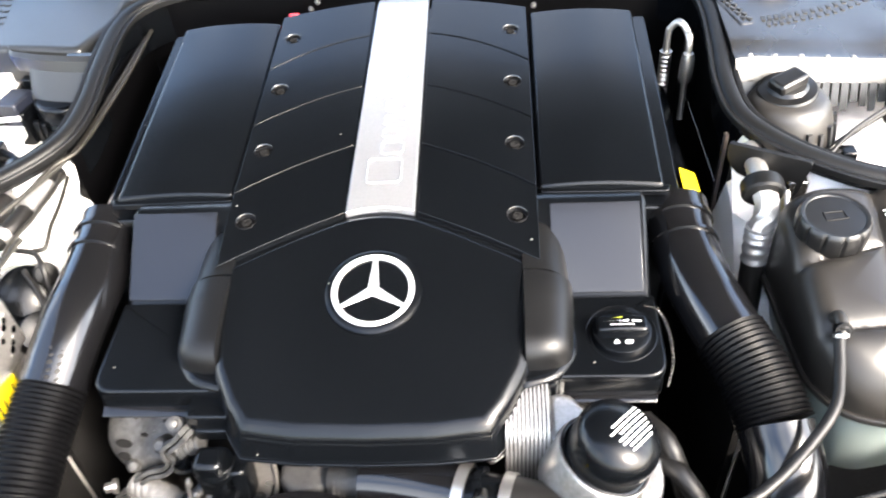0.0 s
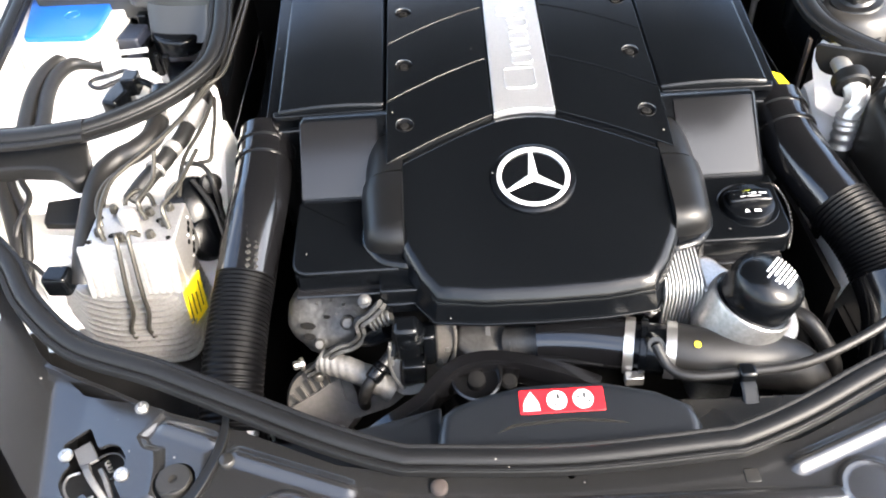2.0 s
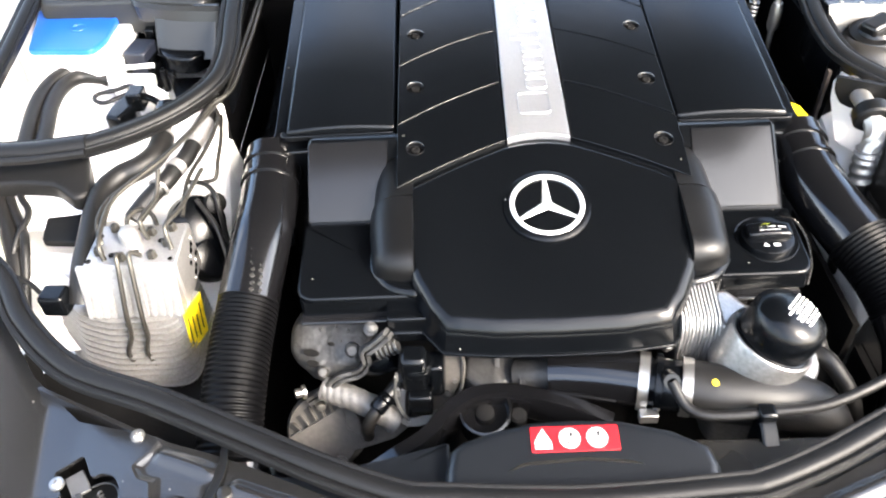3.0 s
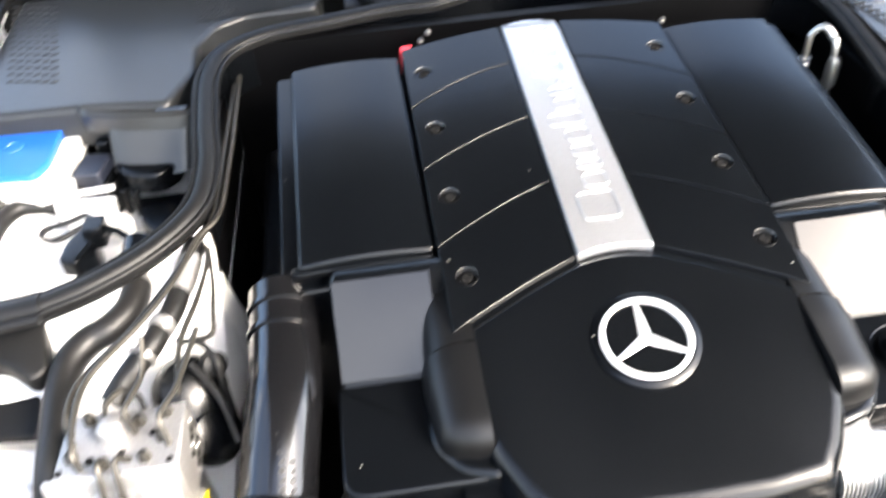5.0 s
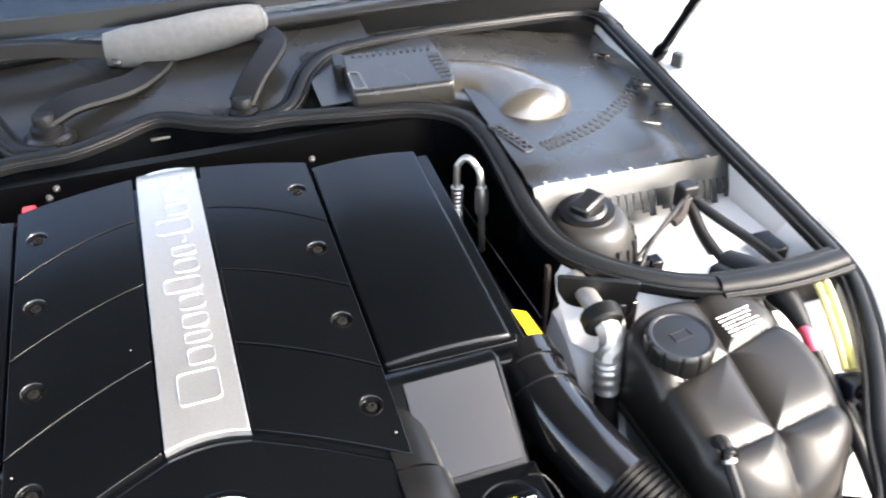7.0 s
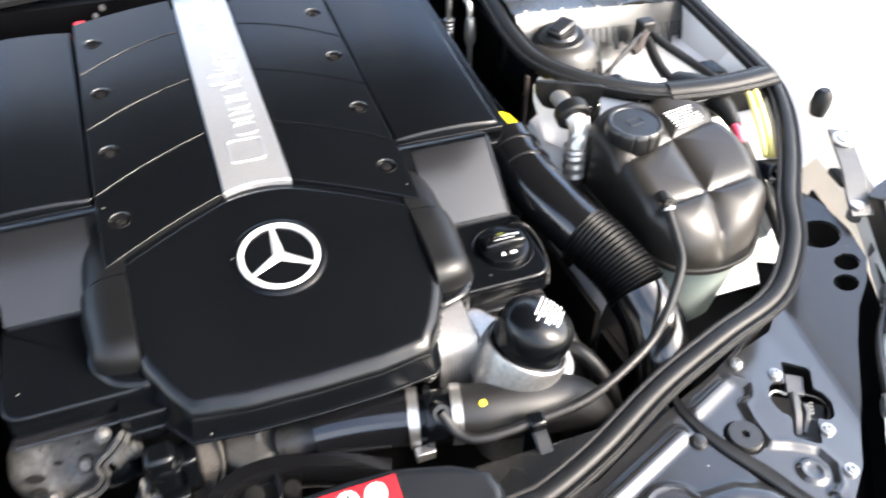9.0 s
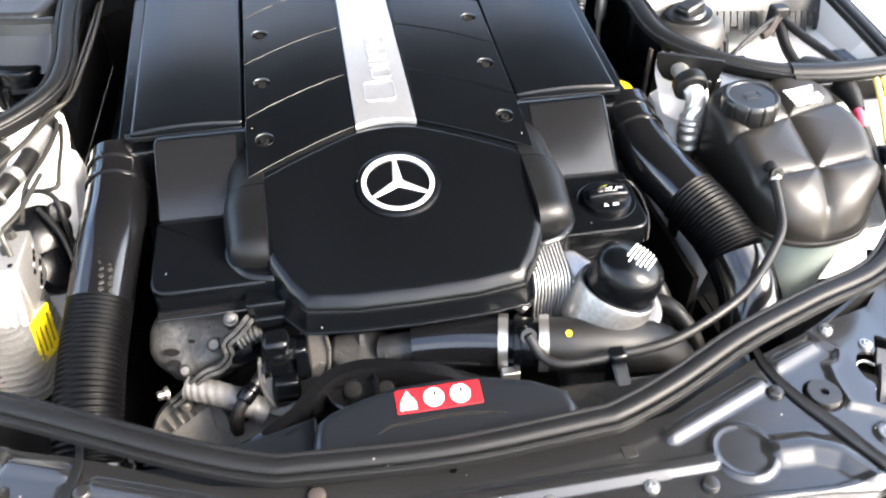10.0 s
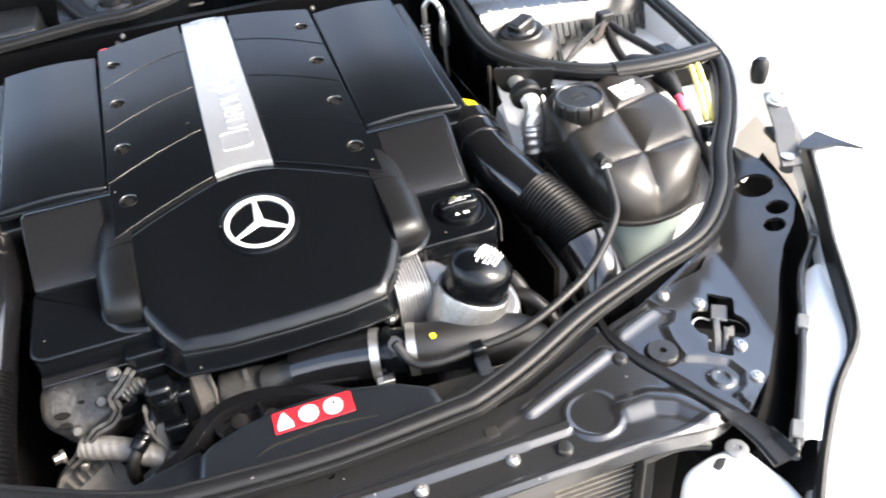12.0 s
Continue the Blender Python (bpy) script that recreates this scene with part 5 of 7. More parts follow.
# oil filter housing
oilf = thing("oil_filter_housing", "bright cast alloy oil filter housing with finned cooler", "oil filter housing", at=(0.18, -0.12, 0.78))
part("casting", pad(rounded([(0.150, -0.165), (0.150, -0.075), (0.175, -0.068), (0.215, -0.085), (0.250, -0.110), (0.252, -0.150), (0.225, -0.180), (0.18, -0.180)], 0.014), lambda x, y: 0.800 + 0.20 * (y + 0.12), 0.70, 0.006, 5), CAST, oilf)
part("neck", lathe([(0.0425, -0.04), (0.0415, 0.0), (0.0405, 0.0040), (0.0392, 0.0050), (0.0376, 0.0035)], aim((0.1985, -0.1378, 0.8195), (0.36, 0.04, 1)), 40), CAST, oilf, "machined alloy neck")
part("spine", pad(rounded([(0.156, -0.122), (0.156, -0.080), (0.174, -0.074), (0.200, -0.098), (0.190, -0.125), (0.172, -0.140)], 0.008), lambda x, y: 0.829 - 0.35 * (x - 0.16) + 0.12 * (y + 0.1), 0.76, 0.005, 4), CAST, oilf)
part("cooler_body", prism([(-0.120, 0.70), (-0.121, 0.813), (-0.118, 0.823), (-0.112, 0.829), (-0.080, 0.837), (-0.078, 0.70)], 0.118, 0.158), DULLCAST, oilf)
for k in range(11):
    part("cooler_fin", prism([(-0.124, 0.725), (-0.125, 0.813), (-0.1235, 0.822), (-0.120, 0.829), (-0.114, 0.8335), (-0.077, 0.842), (-0.074, 0.730)], 0.1190 + 0.0035 * k, 0.1210 + 0.0035 * k), FINS, oilf, bevel=0.0004)
part("bleed_nut", lathe([(0.008, -0.006), (0.008, 0.004), (0.005, 0.007)], aim((0.108, -0.120, 0.800), (-0.7, -0.7, 0.2)), 6), ZINC, oilf)
part("lug", tube([(0.165, -0.178, 0.775), (0.182, -0.190, 0.774), (0.205, -0.188, 0.774), (0.222, -0.182, 0.776)], 0.005, 10, 5), CAST, oilf)
fm = pose(0.1975, -0.1380, 0.8165, 0, 20, 0)
DOME = [(0.0355, 0.0), (0.0352, 0.012), (0.0352, 0.0180), (0.0357, 0.0195), (0.0356, 0.0330), (0.0345, 0.0385), (0.0318, 0.0430), (0.0270, 0.0470), (0.0195, 0.0505), (0.0095, 0.0525), (0.0010, 0.0530)]
fc = part("filter_cap", lathe(DOME, fm, 48), COVER, oilf, "black cap with white print")
part("flange", lathe([(0.0372, 0.006), (0.0372, 0.009), (0.0354, 0.0100)], fm, 48), COVER, fc)
rng = random.Random(4)
for k in range(7):
    x = -0.0040 + 0.0038 * k
    reach = math.sqrt(0.0290 ** 2 - (x + 0.0012) ** 2) * 0.70
    y = -reach * rng.uniform(0.55, 1.0)
    while y < reach:
        w = min(rng.uniform(0.005, 0.010), reach + 0.002 - y)
        r = math.hypot(x - 0.003, y + w / 2)
        h = next(a[1] + (b[1] - a[1]) * (a[0] - r) / (a[0] - b[0]) for a, b in zip(DOME[5:], DOME[6:] + [(0.0, 0.0530)]) if b[0] <= r)
        mark(fc, fm @ pose(0, 0, 0, 0, 0, -42) @ Matrix.Translation((x - 0.003, y + w / 2, h)) @ pose(0, 0, 0, -900 * (y + w / 2), 900 * (x - 0.003), 0), -0.0009, 0.0009, -w / 2, w / 2, PRINT, z=0.0005)
        y += w + 0.0016

# belt-driven pump, sleeve, alternator, sensor at the engine front
pump = thing("alloy_pump", "grimy grey cast alloy pump under the housing", "pump", at=(-0.225, -0.07, 0.75))
bm = lathe([(0.040, -0.055), (0.046, -0.030), (0.0475, -0.004), (0.0465, 0.006), (0.043, 0.013), (0.038, 0.017), (0.031, 0.0195), (0.024, 0.0205), (0.016, 0.0212), (0.008, 0.0215), (0.001, 0.0216)], aim((-0.231, -0.055, 0.752), (-0.12, -0.55, 0.82)), 72)
bmesh.ops.subdivide_edges(bm, edges=bm.edges[:], cuts=1, use_grid_fill=True)
for v in bm.verts:
    q = v.co * 40
    v.co += Vector((noise.noise(q), noise.noise(q + Vector((7, 0, 0))), noise.noise(q + Vector((0, 7, 0))))) * 0.0035 + Vector((noise.noise(q * 4), noise.noise(q * 4 + Vector((7, 0, 0))), noise.noise(q * 4 + Vector((0, 7, 0))))) * 0.0008
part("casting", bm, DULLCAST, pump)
pmx = aim((-0.231, -0.055, 0.752), (-0.12, -0.55, 0.82))
# dark ovals on the casting, shade of shallow recesses done in colour
for u, v, a, b in ((-0.016, -0.020, 0.0090, 0.0040), (-0.012, -0.031, 0.0070, 0.0035), (0.016, 0.022, 0.0075, 0.0030), (0.004, -0.008, 0.0040, 0.0022)):
    rc_ = pad([(u + a * math.cos(k * math.pi / 6), v + b * math.sin(k * math.pi / 6)) for k in range(12)], 0.0222, 0.0120, 0.0006, 2, 2)
    bmesh.ops.transform(rc_, matrix=pmx, verts=rc_.verts)
    part("recess_shade", rc_, DARK, pump)
for u, v, r in ((-0.024, 0.010, 0.0022), (-0.010, 0.006, 0.0018), (0.006, 0.012, 0.0024), (-0.016, 0.020, 0.0018), (0.014, -0.004, 0.0020), (-0.004, 0.026, 0.0016), (0.020, 0.008, 0.0020)):
    part("casting_pip", lathe([(r, 0.012), (r, 0.0214), (r * 0.7, 0.0230), (0.0004, 0.0234)], pmx @ Matrix.Translation((u, v, 0)), 10), DULLCAST, pump)
rimp = [Vector((x, -0.112, z - 0.004)) for x, z in ((-0.258, 0.720), (-0.249, 0.727), (-0.235, 0.742), (-0.219, 0.757), (-0.201, 0.764), (-0.190, 0.779), (-0.190, 0.796), (-0.178, 0.808), (-0.166, 0.822))]
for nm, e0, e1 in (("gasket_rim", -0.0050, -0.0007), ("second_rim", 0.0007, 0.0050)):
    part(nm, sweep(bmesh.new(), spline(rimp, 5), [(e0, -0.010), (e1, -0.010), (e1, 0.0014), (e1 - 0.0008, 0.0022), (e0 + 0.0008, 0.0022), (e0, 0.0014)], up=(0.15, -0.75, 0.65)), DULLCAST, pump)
part("gasket", sweep(bmesh.new(), spline(rimp, 5), [(-0.0006, -0.010), (0.0006, -0.010), (0.0006, -0.001), (-0.0006, -0.001)], up=(0.15, -0.75, 0.65)), COVER, pump)
for p, r in (((-0.206, -0.094, 0.776), 0.008), ((-0.240, -0.098, 0.748), 0.007)):
    part("boss", lathe([(r, -0.024), (r * 0.95, 0.0), (r * 0.6, 0.003), (0.001, 0.0035)], aim(p, (0.1, -0.7, 0.7)), 16), DULLCAST, pump)
for p, a in (((-0.2635, -0.108, 0.728), (-1, -0.35, 0.1)), ((-0.184, -0.092, 0.807), (0.1, -0.6, 0.8)), ((-0.246, -0.110, 0.711), (0.2, -1, 0.1))):
    part("screw", lathe([(0.0075, -0.004), (0.0075, 0.0), (0.0050, 0.0008), (0.0050, 0.007), (0.0035, 0.008)], aim(p, a), 10), ZINC if p[0] < -0.2 else DULLCAST, pump)
for k in range(5):
    part("collar_ring", lathe([(0.008, -0.0018), (0.0105 - 0.0005 * k, -0.0010), (0.0105 - 0.0005 * k, 0.0010), (0.008, 0.0018)], aim((-0.177 + 0.0046 * k, -0.106, 0.789 + 0.0018 * k), (0.92, 0.1, 0.36)), 18), DULLCAST, pump)
slv = thing("foil_sleeve_hose", "silver foil-wrapped hose behind the pump", "hose", at=(-0.19, -0.11, 0.68))
bm = bmesh.new()
cpath = spline([(-0.240, -0.106, 0.731), (-0.226, -0.112, 0.730), (-0.207, -0.120, 0.729), (-0.182, -0.133, 0.726), (-0.162, -0.142, 0.714)], 16)
sweep(bm, cpath, [(0.0128 * math.cos(2 * math.pi * j / 60), 0.0128 * math.sin(2 * math.pi * j / 60)) for j in range(60)])
bm.verts.ensure_lookup_table()
for k, v in enumerate(bm.verts):
    c = cpath[k // 60]
    v.co = c + (v.co - c) * (1 + 0.030 * math.cos(2 * math.pi * (k % 60) / 60 * 3 + (k // 60) * 0.85) + 0.03 * noise.noise(v.co * 90))
part("sleeve", bm, FOIL, slv)
alt = thing("alternator", "pale alloy alternator with slotted end", "alternator", at=(-0.24, -0.1, 0.62))
am = aim((-0.246, -0.122, 0.676), (-0.1, -0.72, 0.69))
part("body", lathe([(0.030, -0.07), (0.043, -0.06), (0.045, -0.02), (0.044, -0.006), (0.040, 0.0)], am, 36), BEIGE, alt)
sh = plate(rounded([(-0.288, 0.132), (-0.251, 0.151), (-0.224, 0.167), (-0.2205, 0.142), (-0.207, 0.134), (-0.168, 0.153), (-0.141, 0.160), (-0.138, 0.153), (-0.169, 0.130), (-0.205, 0.120), (-0.227, 0.117), (-0.253, 0.113), (-0.285, 0.124)], 0.004, 3), [], 0.0, 0.010)
bmesh.ops.transform(sh, matrix=Matrix(((1, 0, 0, 0), (0, 0.69, -0.72, -0.222), (0, 0.72, 0.69, 0.580), (0, 0, 0, 1))), verts=sh.verts)
part("end_shield", sh, BEIGE, alt, bevel=0.002)
for a, b in (((-0.2842, -0.1146, 0.6796), (-0.2730, -0.1220, 0.6736)), ((-0.2751, -0.1089, 0.6869), (-0.2654, -0.1183, 0.6785)), ((-0.2661, -0.1040, 0.6933), (-0.2572, -0.1147, 0.6835)),
             ((-0.2566, -0.1010, 0.6978), (-0.2479, -0.1130, 0.6866)), ((-0.2472, -0.0989, 0.7014), (-0.2392, -0.1112, 0.6897)), ((-0.2379, -0.0976, 0.7040), (-0.2311, -0.1085, 0.6937))):
    # slots are black strips that paint the shade of the openings
    part("slot", sweep(bmesh.new(), [Vector(a), Vector(b)], [(-0.0026, -0.004), (0.0026, -0.004), (0.0026, 0.0002), (-0.0026, 0.0002)], up=(-0.1, -0.72, 0.69)), INKSHADE, alt, smooth=False)
    part("rib", sweep(bmesh.new(), [Vector(a) + Vector((0.0045, 0.002, 0.001)), Vector(b) + Vector((0.0040, 0.001, 0.001))], [(-0.0014, -0.004), (0.0014, -0.004), (0.0010, 0.0040), (-0.0010, 0.0040)], up=(-0.1, -0.72, 0.69)), BEIGE, alt, bevel=0.0005)
part("arm_bolt", lathe([(0.008, -0.006), (0.008, 0.0), (0.005, 0.002), (0.005, 0.009), (0.003, 0.010)], aim((-0.228, -0.152, 0.655), (0.1, -0.9, 0.4)), 12), ZINC, alt)
for k in range(3):
    part("stud", tube([(-0.262 + 0.007 * k, -0.148, 0.668), (-0.262 + 0.007 * k, -0.154, 0.648)], 0.0016, 8, 2), ZINC, alt)
sen = thing("sensor_unit", "black sensor block on a pale steel bracket", "sensor", at=(-0.14, -0.09, 0.72))
pl = plate(rounded([(-0.161, 0.748), (-0.161, 0.712), (-0.130, 0.709), (-0.106, 0.728), (-0.095, 0.756), (-0.091, 0.798), (-0.117, 0.802), (-0.120, 0.768), (-0.135, 0.762), (-0.140, 0.752)], 0.005, 3), [], 0.0, 0.003)
bmesh.ops.transform(pl, matrix=Matrix(((1, 0, 0, 0), (0, 0.25, 1, -0.305), (0, 1, 0, 0), (0, 0, 0, 1))), verts=pl.verts)
part("bracket", pl, BEIGE, sen, bevel=0.0006)
part("body", box(-0.154, -0.128, -0.142, -0.118, 0.765, 0.812), COVER, sen, bevel=0.005)
part("connector", box(-0.149, -0.124, -0.148, -0.128, 0.733, 0.762), COVER, sen, bevel=0.003)
part("connector_rib", box(-0.146, -0.127, -0.1505, -0.147, 0.742, 0.745), COVER, sen)
part("side_pod", pad(rounded([(-0.126, -0.138), (-0.112, -0.136), (-0.110, -0.112), (-0.126, -0.112)], 0.005), 0.795, 0.752, 0.004, 4), COVER, sen)
part("collar", lathe([(0.017, -0.006), (0.0185, -0.002), (0.0185, 0.004), (0.016, 0.008)], Matrix.Translation((-0.139, -0.126, 0.790)), 20), COVER, sen)
part("lip", sweep(bmesh.new(), spline([(-0.1555, -0.127, 0.752), (-0.1580, -0.131, 0.733), (-0.1570, -0.137, 0.716), (-0.1450, -0.139, 0.711), (-0.1280, -0.137, 0.716), (-0.1130, -0.134, 0.7225)], 6), [(-0.0046, -0.0015), (0.0046, -0.0015), (0.0046, 0.0012), (-0.0046, 0.0012)], up=(0, -0.8, 0.6)), GREYPAINT, sen, "pale folded bracket lip", bevel=0.0006)
part("flange", tube([(-0.093, -0.116, 0.790), (-0.092, -0.117, 0.768), (-0.096, -0.123, 0.742), (-0.104, -0.126, 0.730)], 0.0022, 8, 5), BEIGE, sen)
part("clip_wire", tube([(-0.158, -0.147, 0.798), (-0.160, -0.150, 0.775), (-0.157, -0.152, 0.755), (-0.149, -0.154, 0.735)], 0.0016, 6, 5), ZINC, sen)
for px_, pz_ in ((-0.147, 0.721), (-0.111, 0.738)):
    part("nut", lathe([(0.0048, 0), (0.0048, 0.004), (0.003, 0.005)], aim((px_, -0.1275 + 0.25 * (pz_ - 0.721), pz_), (0, -1, 0.25)), 6), DULLCAST, sen)
for pz_ in (0.772, 0.796):
    part("spring_clip", box(-0.1585, -0.1560, -0.1475, -0.1440, pz_ - 0.005, pz_ + 0.005), ZINC, sen)
part("screw", lathe([(0.005, 0), (0.005, 0.003), (0.003, 0.004)], aim((-0.101, -0.116, 0.752), (0, -1, 0.25)), 12), ZINC, sen)
bh = thing("fan_belt_cover", "black moulded air channel round a pulley", "belt cover", at=(-0.08, -0.16, 0.74))
part("channel", sweep(bmesh.new(), spline([(-0.205, -0.232, 0.745), (-0.158, -0.213, 0.768), (-0.128, -0.194, 0.772), (-0.109, -0.170, 0.773), (-0.084, -0.152, 0.774), (-0.045, -0.1495, 0.774), (0.010, -0.1645, 0.770), (0.05, -0.178, 0.760)], 8), [(-0.0085, -0.03), (0.0085, -0.03), (0.0095, -0.003), (0.0065, 0.002), (-0.0065, 0.002), (-0.0095, -0.003)]), DUCT, bh)
part("pulley", lathe([(0.026, -0.03), (0.0265, -0.004), (0.0255, 0.0), (0.0235, 0.0005), (0.0222, -0.002), (0.0215, -0.010), (0.010, -0.012), (0.001, -0.012)], aim((-0.073, -0.169, 0.770), (0, -0.25, 0.97)), 40), DUCT, bh)
part("hub", lathe([(0.009, -0.014), (0.009, -0.007), (0.006, -0.005), (0.001, -0.005)], aim((-0.073, -0.169, 0.770), (0, -0.25, 0.97)), 18), DARK, bh)
part("side_lug", lathe([(0.0085, -0.02), (0.0085, -0.002), (0.006, 0.0), (0.001, 0.0)], aim((-0.041, -0.172, 0.765), (0, -0.2, 1)), 18), DARK, bh)
hz = thing("wiring_loom", "black ribbed wiring loom under the pump", "cable", at=(-0.17, -0.12, 0.66))
part("loom", tube([(-0.150, -0.112, 0.768), (-0.160, -0.121, 0.754), (-0.172, -0.134, 0.747), (-0.186, -0.148, 0.736), (-0.192, -0.152, 0.722), (-0.194, -0.146, 0.700)], 0.0068, 14, 6), HOSE, hz)
part("sleeve_collar", lathe([(0.0078, -0.010), (0.0090, -0.008), (0.0090, -0.003), (0.0080, -0.002), (0.0090, -0.001), (0.0090, 0.008), (0.0078, 0.010)], aim((-0.176, -0.139, 0.746), (-0.65, -0.72, -0.25)), 18), COVER, hz)
part("branch", tube([(-0.190, -0.100, 0.760), (-0.178, -0.108, 0.770), (-0.160, -0.112, 0.785)], 0.012, 12, 5), COVER, hz)
for x0, y0, z0, x1, y1, z1 in ((0.25, -0.10, 0.77, 0.30, -0.16, 0.72), (0.245, -0.07, 0.78, 0.285, -0.14, 0.70)):
    solo("coolant_line", tube([(x0, y0, z0), ((x0 + x1) / 2, (y0 + y1) / 2, max(z0, z1)), (x1, y1, z1), (x1, y1 - 0.02, 0.6)], 0.009, 10, 5), HOSE, "dull black hose in the shadow by the duct", "hose", "low hoses")

# ---- brake control unit and its lines ----
abs_ = thing("brake_control_unit", "bright finned alloy brake control unit with yellow label", "brake unit", at=(-0.43, -0.02, 0.78))
part("valve_block", box(-0.474, -0.379, -0.042, 0.022, 0.800, 0.860), FINS, abs_, bevel=0.002)
part("front_slope", prism([(-0.038, 0.859), (-0.0425, 0.857), (-0.058, 0.801), (-0.038, 0.801)], -0.482, -0.381), FINS, abs_, bevel=0.001)
for k in range(12):
    part("upright_rib", prism([(-0.0435, 0.846), (-0.0470, 0.844), (-0.0610, 0.803), (-0.056, 0.802)], -0.479 + 0.0083 * k, -0.4752 + 0.0083 * k), FINS, abs_, smooth=False)
for k in range(12):
    f, z = k / 11, 0.799 - 0.0075 * k
    lo, hi = Vector((-0.548 - 0.035 * f, 0.004 + 0.022 * f, 0)), Vector((-0.388 + 0.006 * f, -0.063 - 0.020 * f, 0))
    o = rounded([(lo.x, lo.y), (-0.496 - 0.004 * f, hi.y + 0.013), (-0.462, hi.y), (hi.x, hi.y), (hi.x, 0.020), (lo.x, 0.022 + 0.012 * f)], [0.004, 0.008, 0.010, 0.026, 0.004, 0.004], 6)
    part("cooling_fin", plate(o, [], z, 0.0030), FINS, abs_, smooth=False)
# core coloured near black so the gaps between fins look shaded
part("core", box(-0.500, -0.410, -0.030, 0.010, 0.700, 0.800), DARK, abs_)
part("base", box(-0.470, -0.385, -0.055, 0.020, 0.680, 0.702), COVER, abs_, bevel=0.003)
lm = pose(-0.3815, -0.0400, 0.768, 0, 6, -18)
part("label_pad", box(-0.012, 0.0, -0.0165, 0.0170, -0.030, 0.033, m=lm), FINS, abs_)
part("yellow_label", box(0.0004, 0.0016, -0.0165, 0.0170, -0.030, 0.033, m=lm), YELLOW, abs_, "yellow printed label")
for k in range(4):
    part("print_bar", box(0.0012, 0.0020, -0.0130 + 0.0075 * k, -0.0112 + 0.0075 * k, -0.022 + 0.004 * (k % 2), 0.024 - 0.006 * (k % 3), m=lm), INKSHADE, abs_, smooth=False)
# ports are dark discs on the surface, bore shade given by colour
for x, y, r in ((-0.448, -0.026, 0.0036), (-0.424, -0.022, 0.0030), (-0.468, 0.004, 0.0034), (-0.428, 0.014, 0.0030), (-0.386, -0.034, 0.0026), (-0.470, -0.034, 0.0030), (-0.402, -0.006, 0.0032)):
    part("port", lathe([(r, -0.0004), (r, 0.0006), (r * 0.6, 0.0006), (0.0004, 0.0002)], Matrix.Translation((x, y, 0.8602)), 14), DARK, abs_)
part("plug", lathe([(0.0105, 0.0), (0.0105, 0.014), (0.008, 0.018), (0.005, 0.0192)], Matrix.Translation((-0.4335, -0.004, 0.858)), 20), FINS, abs_)
for x, y in ((-0.462, -0.022), (-0.414, 0.006), (-0.394, -0.012), (-0.405, -0.030), (-0.455, 0.014), (-0.436, -0.032), (-0.394, 0.012)):
    part("union_nut", lathe([(0.0054, -0.001), (0.0054, 0.005), (0.0032, 0.008)], Matrix.Translation((x, y, 0.860)), 6), LINE, abs_)
for k in range(10):
    part("drilling", lathe([(0.0028 + 0.001 * (k % 3), -0.0005), (0.0022, 0.0008)], aim((-0.3788, 0.014 - 0.005 * (k % 5), 0.845 - 0.009 * (k // 2) - 0.004 * (k % 2)), (1, 0, 0)), 10), COVER if k % 3 else ZINC, abs_)


def brake_line(pts, r=0.0026, label="olive steel brake line from the control unit", mat=None):
    solo("brake_line", tube(pts, r, 8, 7), mat or LINE, label, "brake line", "brake lines")


brake_line([(-0.436, -0.032, 0.866), (-0.436, -0.040, 0.872), (-0.4345, -0.050, 0.858), (-0.436, -0.066, 0.815), (-0.4385, -0.070, 0.785), (-0.448, -0.072, 0.760), (-0.446, -0.070, 0.735)], label="grey steel line bent down the unit's front")
brake_line([(-0.414, -0.034, 0.866), (-0.422, -0.040, 0.874), (-0.421, -0.052, 0.855), (-0.420, -0.068, 0.812), (-0.421, -0.071, 0.785), (-0.428, -0.072, 0.760), (-0.424, -0.070, 0.735)], label="grey steel line bent down the unit's front")
for pts in ([(-0.452, -0.035, 0.862), (-0.456, -0.028, 0.875), (-0.457, 0.002, 0.885), (-0.453, 0.026, 0.890), (-0.443, 0.045, 0.893), (-0.414, 0.086, 0.897), (-0.391, 0.133, 0.900), (-0.377, 0.184, 0.902), (-0.358, 0.215, 0.904), (-0.354, 0.285, 0.906), (-0.352, 0.38, 0.91), (-0.350, 0.47, 0.92)],
            [(-0.462, -0.012, 0.862), (-0.466, 0.004, 0.878), (-0.463, 0.028, 0.884), (-0.452, 0.044, 0.888), (-0.425, 0.080, 0.892), (-0.398, 0.132, 0.895), (-0.380, 0.176, 0.897), (-0.364, 0.225, 0.900), (-0.361, 0.34, 0.905), (-0.356, 0.46, 0.915)],
            [(-0.415, -0.005, 0.862), (-0.420, 0.001, 0.880), (-0.416, 0.012, 0.884), (-0.409, 0.032, 0.888), (-0.408, 0.057, 0.905)],
            [(-0.387, -0.022, 0.862), (-0.391, -0.009, 0.882), (-0.380, 0.016, 0.886), (-0.368, 0.074, 0.892)],
            [(-0.384, 0.023, 0.868), (-0.383, 0.064, 0.885), (-0.372, 0.112, 0.890), (-0.367, 0.157, 0.893), (-0.372, 0.187, 0.890)],
            [(-0.372, 0.195, 0.880), (-0.365, 0.150, 0.876), (-0.363, 0.117, 0.872), (-0.364, 0.095, 0.862), (-0.379, 0.094, 0.858)],
            [(-0.442, 0.012, 0.862), (-0.440, 0.020, 0.872), (-0.430, 0.030, 0.874), (-0.418, 0.028, 0.868), (-0.412, 0.018, 0.862)]):
    brake_line(pts)
